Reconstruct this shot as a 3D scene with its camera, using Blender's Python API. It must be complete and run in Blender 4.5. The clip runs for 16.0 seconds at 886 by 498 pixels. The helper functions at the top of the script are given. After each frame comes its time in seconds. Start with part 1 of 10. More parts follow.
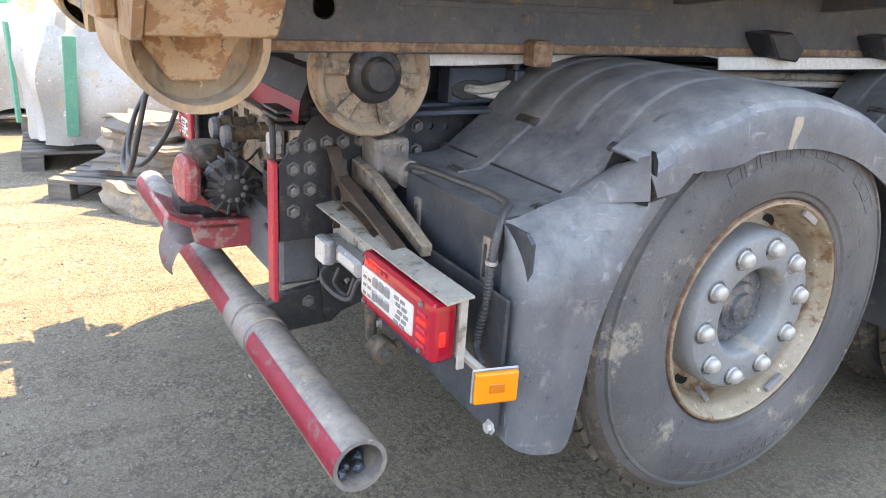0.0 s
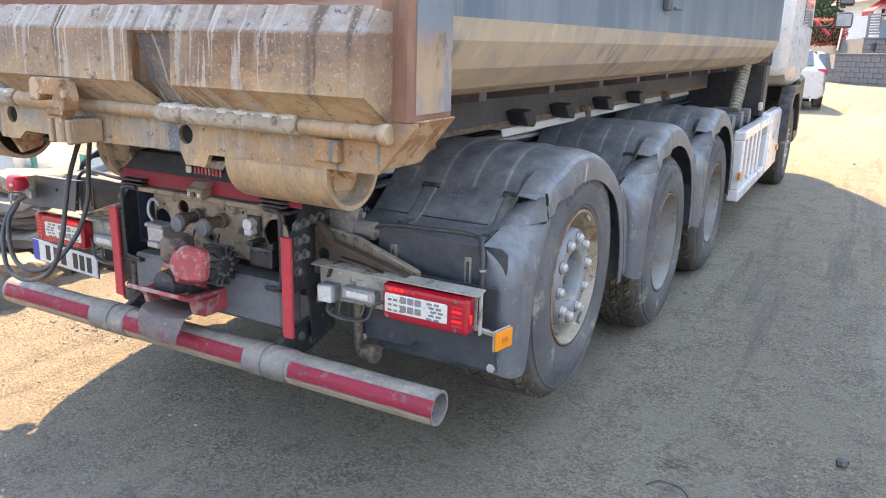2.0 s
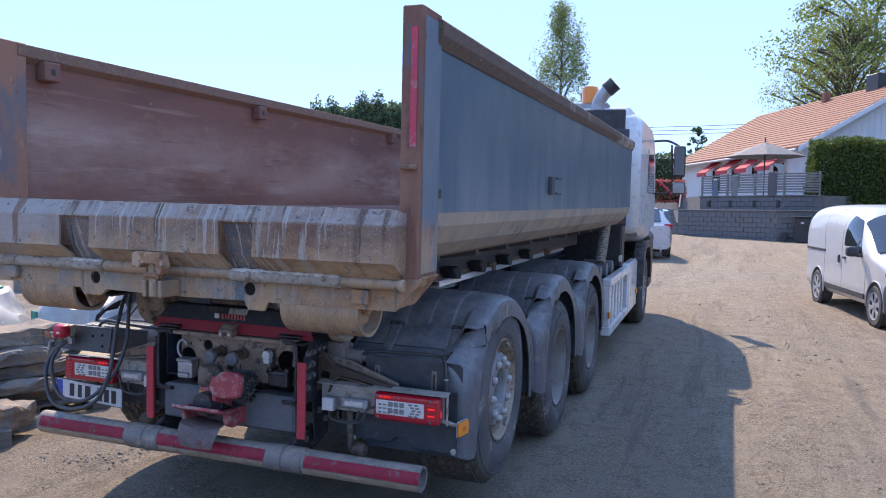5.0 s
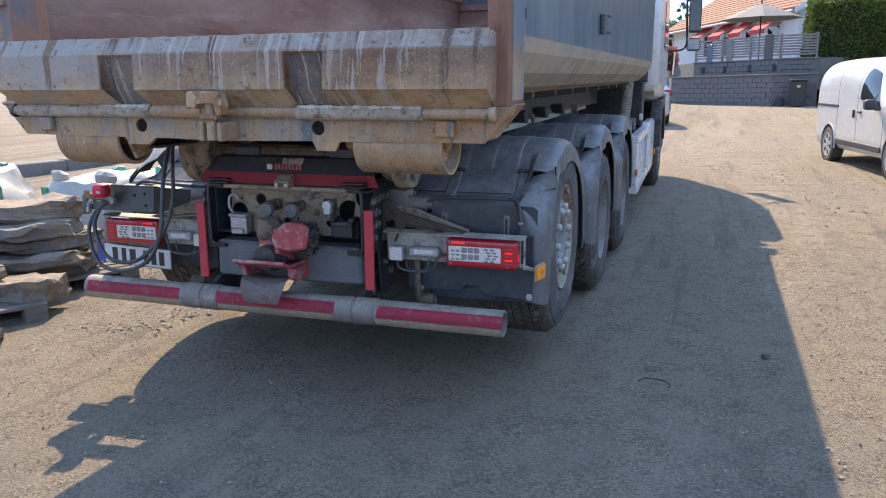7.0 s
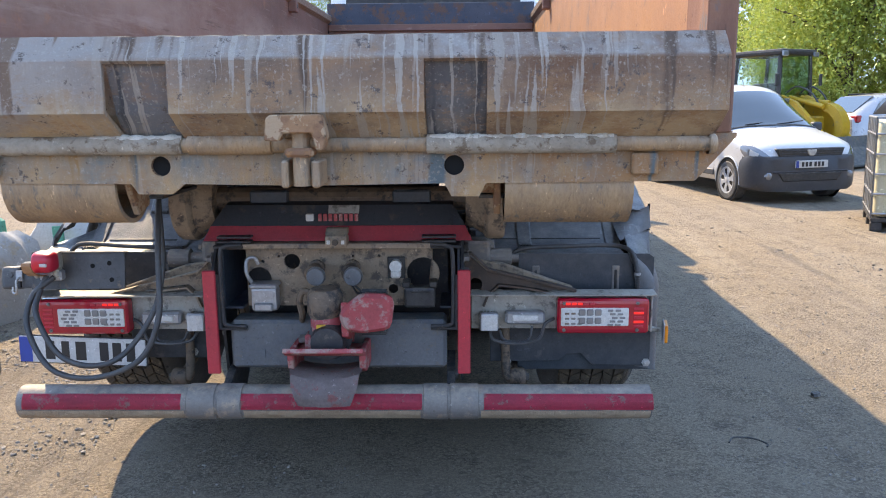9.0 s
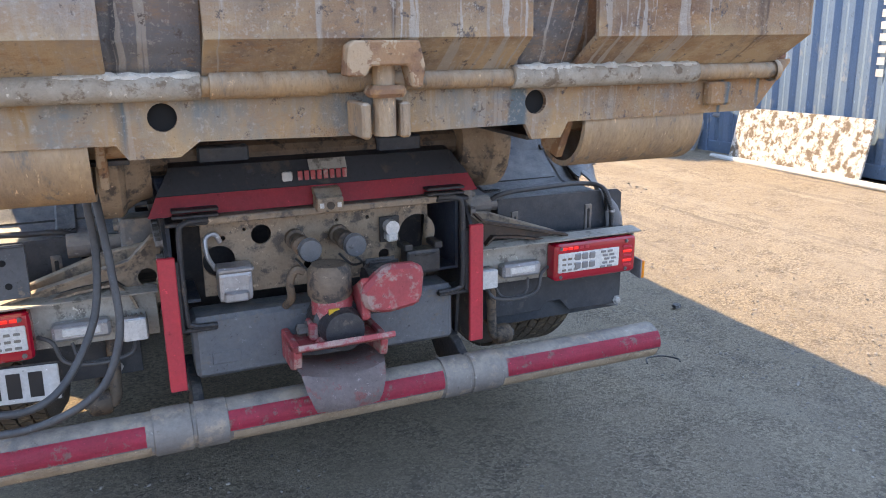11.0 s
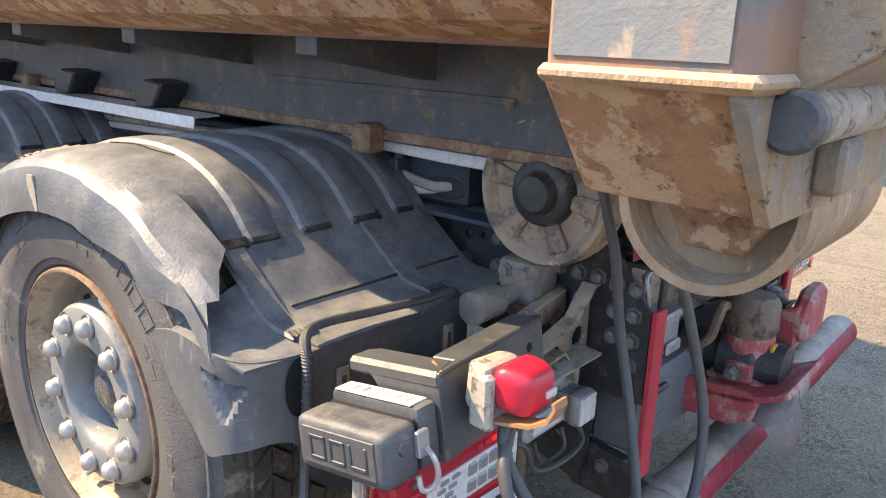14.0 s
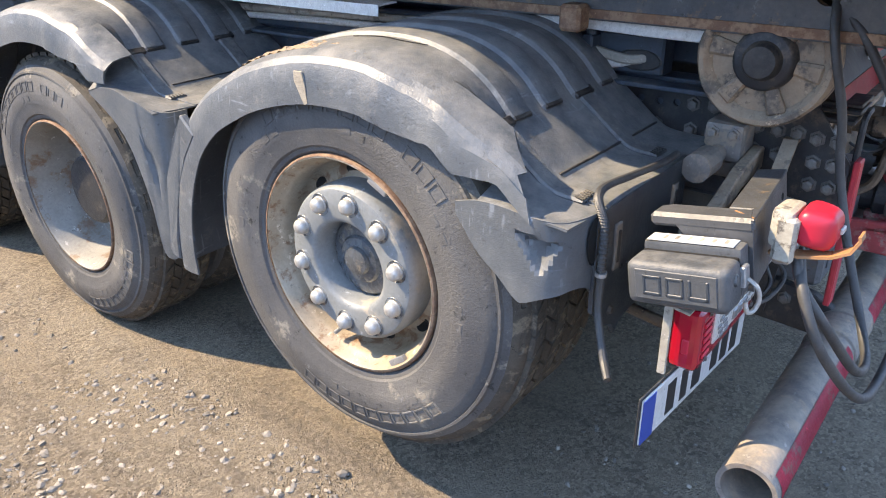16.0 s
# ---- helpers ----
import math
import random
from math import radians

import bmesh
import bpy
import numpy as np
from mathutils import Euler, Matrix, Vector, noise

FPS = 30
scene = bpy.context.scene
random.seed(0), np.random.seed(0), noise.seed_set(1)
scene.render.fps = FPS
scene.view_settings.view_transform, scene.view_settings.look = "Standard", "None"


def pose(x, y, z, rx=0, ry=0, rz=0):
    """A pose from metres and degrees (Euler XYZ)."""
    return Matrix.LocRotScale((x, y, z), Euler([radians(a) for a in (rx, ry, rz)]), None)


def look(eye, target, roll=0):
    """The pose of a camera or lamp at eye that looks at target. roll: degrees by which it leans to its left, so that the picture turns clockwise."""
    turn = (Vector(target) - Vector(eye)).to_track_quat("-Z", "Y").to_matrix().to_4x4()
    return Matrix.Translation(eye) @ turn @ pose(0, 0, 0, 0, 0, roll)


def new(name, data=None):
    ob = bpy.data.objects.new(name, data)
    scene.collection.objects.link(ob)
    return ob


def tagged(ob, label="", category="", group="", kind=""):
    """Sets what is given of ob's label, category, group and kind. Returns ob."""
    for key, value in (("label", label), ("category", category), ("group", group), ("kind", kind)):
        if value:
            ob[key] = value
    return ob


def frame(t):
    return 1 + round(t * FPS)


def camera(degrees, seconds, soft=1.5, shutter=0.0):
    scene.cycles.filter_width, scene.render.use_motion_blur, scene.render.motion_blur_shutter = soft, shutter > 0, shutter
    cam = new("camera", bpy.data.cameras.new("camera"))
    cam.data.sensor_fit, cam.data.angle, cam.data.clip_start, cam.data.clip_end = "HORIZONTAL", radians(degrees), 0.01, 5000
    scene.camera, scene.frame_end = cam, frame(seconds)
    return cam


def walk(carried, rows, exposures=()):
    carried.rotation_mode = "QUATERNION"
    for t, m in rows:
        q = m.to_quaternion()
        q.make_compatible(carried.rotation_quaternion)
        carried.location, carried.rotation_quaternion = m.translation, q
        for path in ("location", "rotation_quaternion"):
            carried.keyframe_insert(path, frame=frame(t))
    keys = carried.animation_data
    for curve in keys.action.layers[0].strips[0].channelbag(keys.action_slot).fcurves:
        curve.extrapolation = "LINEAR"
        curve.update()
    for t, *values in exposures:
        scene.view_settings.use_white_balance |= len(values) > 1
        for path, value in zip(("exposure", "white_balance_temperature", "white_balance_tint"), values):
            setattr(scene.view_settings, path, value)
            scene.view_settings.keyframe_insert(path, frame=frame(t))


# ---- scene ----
cam = camera(60.2, 16.0, soft=1.0)
PATH = [
    (0, (2.266, -0.805, 1.372), (0.643, 0.174, 0.735), 3.8),
    (0.5, (2.211, -1.144, 1.392), (0.777, 0.116, 0.797), 5.5),
    (1, (2.147, -1.492, 1.404), (0.87, -0.059, 0.842), 5.1),
    (1.5, (2.137, -1.882, 1.481), (1.055, -0.298, 0.917), 2.7),
    (2, (2.171, -2.239, 1.585), (1.244, -0.538, 1.087), 1.0),
    (2.5, (2.267, -2.556, 1.624), (1.431, -0.775, 1.265), 0.9),
    (3, (2.272, -2.825, 1.673), (1.504, -0.993, 1.44), 1.0),
    (3.5, (2.237, -3.078, 1.671), (1.527, -1.213, 1.542), 1.0),
    (3.7, (2.243, -3.161, 1.694), (1.559, -1.284, 1.589), 1.3),
    (5.8, (2.309, -3.505, 1.688), (1.646, -1.622, 1.577), 0.5),
    (6, (2.281, -3.522, 1.68), (1.625, -1.637, 1.542), 0.4),
    (6.5, (2.105, -3.522, 1.61), (1.452, -1.655, 1.318), -0.6),
    (7, (1.843, -3.378, 1.48), (1.228, -1.519, 1.071), -1.1),
    (7.5, (1.493, -3.116, 1.519), (1.038, -1.2, 1.165), -0.9),
    (8, (1.1, -3.033, 1.499), (0.826, -1.081, 1.163), -0.3),
    (8.5, (0.757, -2.934, 1.48), (0.61, -0.969, 1.143), -1.0),
    (9, (0.428, -2.824, 1.487), (0.385, -0.856, 1.137), -1.3),
    (9.2, (0.323, -2.786, 1.483), (0.329, -0.819, 1.118), -1.3),
    (11.3, (-0.738, -2.174, 1.49), (0.126, -0.452, 0.951), -1.1),
    (11.5, (-0.891, -2.118, 1.506), (0.042, -0.431, 0.974), -0.8),
    (12, (-1.177, -1.906, 1.497), (-0.124, -0.282, 0.991), -0.4),
    (12.5, (-1.392, -1.601, 1.52), (-0.246, -0.04, 1.021), 0.4),
    (12.6, (-1.411, -1.568, 1.538), (-0.261, -0.014, 1.025), 0.3),
    (12.7, (-1.466, -1.536, 1.544), (-0.293, -0.001, 1.027), 0.4),
    (13, (-1.64, -1.33, 1.52), (-0.394, 0.146, 1.003), 0.8),
    (13.5, (-1.781, -1.093, 1.518), (-0.421, 0.27, 0.977), 0.9),
    (14, (-1.844, -0.805, 1.494), (-0.366, 0.426, 0.945), 1.1),
    (14.5, (-1.967, -0.601, 1.525), (-0.403, 0.467, 0.882), 0.4),
    (15, (-2.149, -0.476, 1.522), (-0.602, 0.522, 0.741), -0.7),
    (15.5, (-2.276, -0.49, 1.549), (-0.794, 0.547, 0.696), -1.7),
    (16, (-2.35, -0.51, 1.57), (-0.949, 0.624, 0.704), -2.1),
]
walk(cam, [(t, look(eye, target, roll)) for t, eye, target, roll in PATH],
     [(0, 3.96, 13000, 18), (1, 3.76, 12300, 17), (2, 3.48, 11300, 16), (2.5, 3.10, 8700, 13), (3, 2.84, 7900, 13), (3.5, 2.48, 7000, 13), (5.8, 2.04, 6900, 21), (6.1, 2.06, 7000, 21), (6.5, 2.20, 7500, 17), (7, 2.40, 8000, 13), (8, 2.54, 8000, 13),
      (9, 2.68, 8400, 13), (11.5, 3.07, 9600, 16), (12.5, 2.95, 9800, 16), (14.5, 3.01, 9300, 14), (16, 2.94, 8200, 12)])

# ---- world, sun and exposure ----
SUN_DIR = Vector((-0.455, 0.86, 1.0)).normalized()
world = bpy.data.worlds.new("sky")
scene.world = world
world.use_nodes = True
wn = world.node_tree.nodes
sky = wn.new("ShaderNodeTexSky")
sky.sky_type = "NISHITA"
sky.sun_disc = False
sky.sun_elevation = math.asin(SUN_DIR.z)
sky.sun_rotation = math.atan2(SUN_DIR.x, SUN_DIR.y)
sky.air_density, sky.dust_density, sky.ozone_density = 1.0, 0.0, 3.0
wn["Background"].inputs["Strength"].default_value = 0.091
# the clear spring sky is more even than the model's: blend it with its mean blue
even = wn.new("ShaderNodeMix")
even.data_type = "RGBA"
even.inputs["Factor"].default_value = 0.87
even.inputs[7].default_value = (1.36, 2.50, 5.10, 1)
world.node_tree.links.new(sky.outputs[0], even.inputs[6])
world.node_tree.links.new(even.outputs[2], wn["Background"].inputs[0])
sun_data = bpy.data.lights.new("sun", "SUN")
sun_data.energy, sun_data.angle, sun_data.color = 1.64, radians(0.55), (1.0, 0.885, 0.72)
sun = new("sun", sun_data)
sun.matrix_world = look(SUN_DIR * 60, (0, 0, 0))


# ---- materials ----
def node_mat(name):
    m = bpy.data.materials.new(name)
    m.use_nodes = True
    nt = m.node_tree
    return m, nt, nt.nodes, nt.links, nt.nodes["Principled BSDF"]


def surface(name, base, other=None, patch=None, rough=0.6, metal=0.0, scale=6.0, fine=90.0, bump=0.15, patch_amount=0.5,
            streak=(1, 1, 1), dust=None, dust_amount=0.0, spec=0.5, vary=0.12, coat=0.0, scratch=0.0):
    """A worn surface: base mixed with other in broad patches, specks of patch, and dust on what faces up."""
    m, nt, n, lk, bsdf = node_mat(name)
    tc = n.new("ShaderNodeTexCoord")
    mp = n.new("ShaderNodeMapping")
    mp.inputs["Scale"].default_value = streak
    lk.new(tc.outputs["Object"], mp.inputs[0])

    def nz(sc, det=6.0, ro=0.6):
        t = n.new("ShaderNodeTexNoise")
        t.inputs["Scale"].default_value, t.inputs["Detail"].default_value, t.inputs["Roughness"].default_value = sc, det, ro
        lk.new(mp.outputs[0], t.inputs["Vector"])
        return t.outputs["Fac"]

    def ramp(src, a, b):
        r = n.new("ShaderNodeMapRange")
        r.inputs["From Min"].default_value, r.inputs["From Max"].default_value = a, b
        lk.new(src, r.inputs["Value"])
        return r.outputs["Result"]

    def mix(fac, a, b):
        x = n.new("ShaderNodeMix")
        x.data_type = "RGBA"
        if isinstance(fac, float):
            x.inputs["Factor"].default_value = fac
        else:
            lk.new(fac, x.inputs["Factor"])
        for sock, v in ((x.inputs[6], a), (x.inputs[7], b)):
            if isinstance(v, tuple):
                sock.default_value = (*v, 1)
            else:
                lk.new(v, sock)
        return x.outputs[2]

    other = other or tuple(c * (1 - vary * 2) for c in base)
    col = mix(ramp(nz(scale), 0.38, 0.64), base, other)
    if patch:
        col = mix(ramp(nz(scale * 2.3, 9.0, 0.68), 0.62 - 0.3 * patch_amount, 0.68 - 0.22 * patch_amount), col, patch)
    gr = n.new("ShaderNodeMix")
    gr.data_type, gr.blend_type = "RGBA", "MULTIPLY"
    gr.inputs["Factor"].default_value = vary * 2.2
    lk.new(col, gr.inputs[6])
    grain = nz(fine, 4.0, 0.7)
    lk.new(ramp(grain, 0.25, 0.75), gr.inputs[7])
    col = gr.outputs[2]
    # pale scuffs and dark specks at a middle size
    col = mix(ramp(nz(scale * 5.5, 10.0, 0.72), 0.615, 0.665), col, tuple(min(0.9, c * 1.5 + 0.016) for c in base))
    col = mix(ramp(nz(scale * 8.1, 9.0, 0.75), 0.395, 0.34), col, tuple(c * 0.42 for c in base))
    if scratch:
        # thin pale scratches along three slants, each only in places
        for by, off in (((2, 3, 26), 4.0), ((3, 26, 5), 9.0), ((22, 6, 3), 15.0)):
            ms = n.new("ShaderNodeMapping")
            ms.inputs["Scale"].default_value, ms.inputs["Rotation"].default_value, ms.inputs["Location"].default_value = by, (0.5, 0.35, 0.6), (off, off, off)
            lk.new(tc.outputs["Object"], ms.inputs[0])
            ts = n.new("ShaderNodeTexNoise")
            ts.inputs["Scale"].default_value, ts.inputs["Detail"].default_value, ts.inputs["Roughness"].default_value = 4.0, 3.0, 0.5
            lk.new(ms.outputs[0], ts.inputs["Vector"])
            ps = n.new("ShaderNodeMath")
            ps.operation = "MULTIPLY"
            lk.new(ramp(ts.outputs["Fac"], 0.64, 0.70), ps.inputs[0])
            lk.new(ramp(nz(scale * 1.3), 0.48, 0.62), ps.inputs[1])
            pk = n.new("ShaderNodeMath")
            pk.operation = "MULTIPLY"
            pk.inputs[1].default_value = 0.55 * scratch
            lk.new(ps.outputs[0], pk.inputs[0])
            col = mix(pk.outputs[0], col, tuple(min(0.6, c * 2.6 + 0.05) for c in base))
    if dust:
        geo = n.new("ShaderNodeNewGeometry")
        sp = n.new("ShaderNodeSeparateXYZ")
        lk.new(geo.outputs["Normal"], sp.inputs[0])
        mu = n.new("ShaderNodeMath")
        mu.operation = "MULTIPLY"
        lk.new(ramp(sp.outputs["Z"], -0.3, 0.95), mu.inputs[0])
        lk.new(ramp(nz(scale * 2.6, 12.0, 0.74), 0.50 - 0.4 * dust_amount, 0.82 - 0.3 * dust_amount), mu.inputs[1])
        m2 = n.new("ShaderNodeMath")
        m2.operation = "MULTIPLY"
        m2.inputs[1].default_value = min(1.0, 0.35 + dust_amount)
        lk.new(mu.outputs[0], m2.inputs[0])
        col = mix(m2.outputs[0], col, dust)
    lk.new(col, bsdf.inputs["Base Color"])
    rr = n.new("ShaderNodeMapRange")
    rr.inputs["To Min"].default_value, rr.inputs["To Max"].default_value = max(0.05, rough - 0.14), min(1.0, rough + 0.14)
    lk.new(nz(scale * 3), rr.inputs["Value"])
    lk.new(rr.outputs[0], bsdf.inputs["Roughness"])
    bsdf.inputs["Metallic"].default_value = metal
    bsdf.inputs["Specular IOR Level"].default_value = spec
    bsdf.inputs["Coat Weight"].default_value = coat
    bp = n.new("ShaderNodeBump")
    bp.inputs["Strength"].default_value, bp.inputs["Distance"].default_value = bump, 0.01
    hs = n.new("ShaderNodeMath")
    lk.new(grain, hs.inputs[0])
    lk.new(nz(scale * 4.0, 8.0, 0.7), hs.inputs[1])
    lk.new(hs.outputs[0], bp.inputs["Height"])
    lk.new(bp.outputs[0], bsdf.inputs["Normal"])
    return m


def drip_paint(name, brown=(0.285, 0.190, 0.135), dark=(0.180, 0.122, 0.090), pale=(0.40, 0.365, 0.33), tan=(0.44, 0.325, 0.215), foot=1.58, greying=1.0, flow=0.75):
    """Mud-covered sheet: brown and grey fields, tan at the foot, pale and dark runs downwards."""
    m, nt, n, lk, bsdf = node_mat(name)
    tc = n.new("ShaderNodeTexCoord")

    def nz(sc, det=5.0, ro=0.6, by=(1, 1, 1), off=0.0):
        mp = n.new("ShaderNodeMapping")
        mp.inputs["Scale"].default_value, mp.inputs["Location"].default_value = by, (off, off * 0.7, off * 1.3)
        lk.new(tc.outputs["Object"], mp.inputs[0])
        t = n.new("ShaderNodeTexNoise")
        t.inputs["Scale"].default_value, t.inputs["Detail"].default_value, t.inputs["Roughness"].default_value = sc, det, ro
        lk.new(mp.outputs[0], t.inputs["Vector"])
        return t.outputs["Fac"]

    def ramp(src, a, b, lo=0.0, hi=1.0):
        r = n.new("ShaderNodeMapRange")
        r.inputs["From Min"].default_value, r.inputs["From Max"].default_value = a, b
        r.inputs["To Min"].default_value, r.inputs["To Max"].default_value = lo, hi
        lk.new(src, r.inputs["Value"])
        return r.outputs["Result"]

    def op(kind, a, b):
        x = n.new("ShaderNodeMath")
        x.operation, x.use_clamp = kind, True
        for sock, v in zip(x.inputs, (a, b)):
            if isinstance(v, float):
                sock.default_value = v
            else:
                lk.new(v, sock)
        return x.outputs[0]

    def mix(fac, a, b):
        x = n.new("ShaderNodeMix")
        x.data_type = "RGBA"
        lk.new(fac, x.inputs["Factor"])
        for sock, v in ((x.inputs[6], a), (x.inputs[7], b)):
            if isinstance(v, tuple):
                sock.default_value = (*v, 1)
            else:
                lk.new(v, sock)
        return x.outputs[2]

    sp = n.new("ShaderNodeSeparateXYZ")
    lk.new(tc.outputs["Object"], sp.inputs[0])
    grey = op("ADD", ramp(sp.outputs["X"], -0.15, -0.75), ramp(nz(2.2, 6, 0.65), 0.54, 0.74, 0.0, 0.45))
    col = mix(ramp(nz(5, 7, 0.65, (1.6, 1, 0.7)), 0.36, 0.64), brown, dark)
    col = mix(op("MULTIPLY", ramp(sp.outputs["X"], 0.25, 0.75), ramp(nz(6, 8, 0.7), 0.35, 0.6)), col, (brown[0] * 0.68, brown[1] * 0.52, brown[2] * 0.42))
    col = mix(op("MULTIPLY", ramp(sp.outputs["X"], 0.15, 0.85, 0.42, 1.0), ramp(nz(3.4, 9, 0.72, (1, 1, 2.2), 31.0), 0.53, 0.62, 0.0, 0.75)), col, (0.44, 0.225, 0.10))
    col = mix(op("MULTIPLY", grey, greying), col, pale)
    col = mix(op("MULTIPLY", ramp(sp.outputs["Z"], 1.648, 1.656), ramp(nz(7, 8, 0.7), 0.30, 0.62)), col, tuple(c * 0.85 for c in pale))
    col = mix(op("MULTIPLY", ramp(sp.outputs["Z"], foot + 0.02, foot - 0.10), ramp(nz(4, 7, 0.7), 0.40, 0.58)), col, tan)
    col = mix(op("MULTIPLY", ramp(sp.outputs["Z"], foot + 0.06, foot - 0.08, 0.15, 1.0), ramp(nz(7, 11, 0.8, (0.7, 1, 1.6), 41.0), 0.50, 0.57, 0.0, 0.65)), col, (0.37, 0.205, 0.105))
    # runs: wavering columns that thin out downwards and end at their own heights
    wav = n.new("ShaderNodeTexNoise")
    wav.inputs["Scale"].default_value, wav.inputs["Detail"].default_value = 9.0, 3.0
    lk.new(tc.outputs["Object"], wav.inputs["Vector"])
    sub_ = n.new("ShaderNodeVectorMath")
    sub_.operation = "MULTIPLY_ADD"
    sub_.inputs[1].default_value = (0.028, 0.0, 0.0)
    lk.new(wav.outputs["Color"], sub_.inputs[0])
    lk.new(tc.outputs["Object"], sub_.inputs[2])

    def runs(many, off, lo, hi, slope, rise=1.0):
        mp = n.new("ShaderNodeMapping")
        mp.inputs["Scale"].default_value, mp.inputs["Location"].default_value = (many, 0.4, 0.5 * rise), (off, off, off)
        lk.new(sub_.outputs[0], mp.inputs[0])
        t = n.new("ShaderNodeTexNoise")
        t.inputs["Scale"].default_value, t.inputs["Detail"].default_value, t.inputs["Roughness"].default_value = 2.0, 2.5, 0.5
        lk.new(mp.outputs[0], t.inputs["Vector"])
        high = n.new("ShaderNodeMath")
        high.operation = "MULTIPLY_ADD"
        high.inputs[1].default_value, high.inputs[2].default_value = slope, -slope * foot
        lk.new(sp.outputs["Z"], high.inputs[0])
        both = n.new("ShaderNodeMath")
        lk.new(t.outputs["Fac"], both.inputs[0])
        lk.new(high.outputs[0], both.inputs[1])
        return ramp(both.outputs[0], lo, hi)

    mid = ramp(sp.outputs["X"], -0.72, -0.48)
    left = ramp(sp.outputs["X"], 0.98, 0.80)
    col = mix(op("MULTIPLY", runs(9, 3.0, 0.615, 0.67, 0.25), mid), col, tuple(c * 0.75 for c in dark))
    col = mix(op("MULTIPLY", runs(7, 21.0, 0.63, 0.66, 0.55), ramp(sp.outputs["X"], -0.40, -0.60)), col, tuple(c * 0.75 for c in brown))
    col = mix(op("MULTIPLY", op("MULTIPLY", runs(15, 6.0, 0.635, 0.675, 0.45), flow), op("MULTIPLY", mid, left)), col, (0.37, 0.315, 0.26))
    col = mix(op("MULTIPLY", op("MULTIPLY", runs(27, 2.0, 0.635, 0.665, 0.30), flow), op("MULTIPLY", mid, left)), col, (0.43, 0.38, 0.325))
    col = mix(op("MULTIPLY", op("MULTIPLY", runs(21, 12.0, 0.645, 0.675, -0.55), flow), op("MULTIPLY", mid, left)), col, (0.42, 0.365, 0.305))
    col = mix(ramp(nz(12, 9, 0.8), 0.58, 0.63, 0.0, 0.55), col, (0.30, 0.225, 0.165))
    col = mix(ramp(nz(26, 8, 0.75), 0.585, 0.64), col, (0.13, 0.10, 0.085))
    col = mix(ramp(nz(90, 3, 0.7), 0.56, 0.75, 0.0, 0.6), col, (0.52, 0.46, 0.39))
    lk.new(col, bsdf.inputs["Base Color"])
    bsdf.inputs["Roughness"].default_value, bsdf.inputs["Specular IOR Level"].default_value = 0.82, 0.3
    bp = n.new("ShaderNodeBump")
    bp.inputs["Strength"].default_value, bp.inputs["Distance"].default_value = 0.9, 0.016
    lk.new(op("ADD", ramp(nz(60, 7, 0.78), 0, 1, 0.0, 0.5), ramp(nz(11, 10, 0.75, (2.2, 1, 0.8)), 0, 1, 0.0, 0.5)), bp.inputs["Height"])
    lk.new(bp.outputs[0], bsdf.inputs["Normal"])
    return m


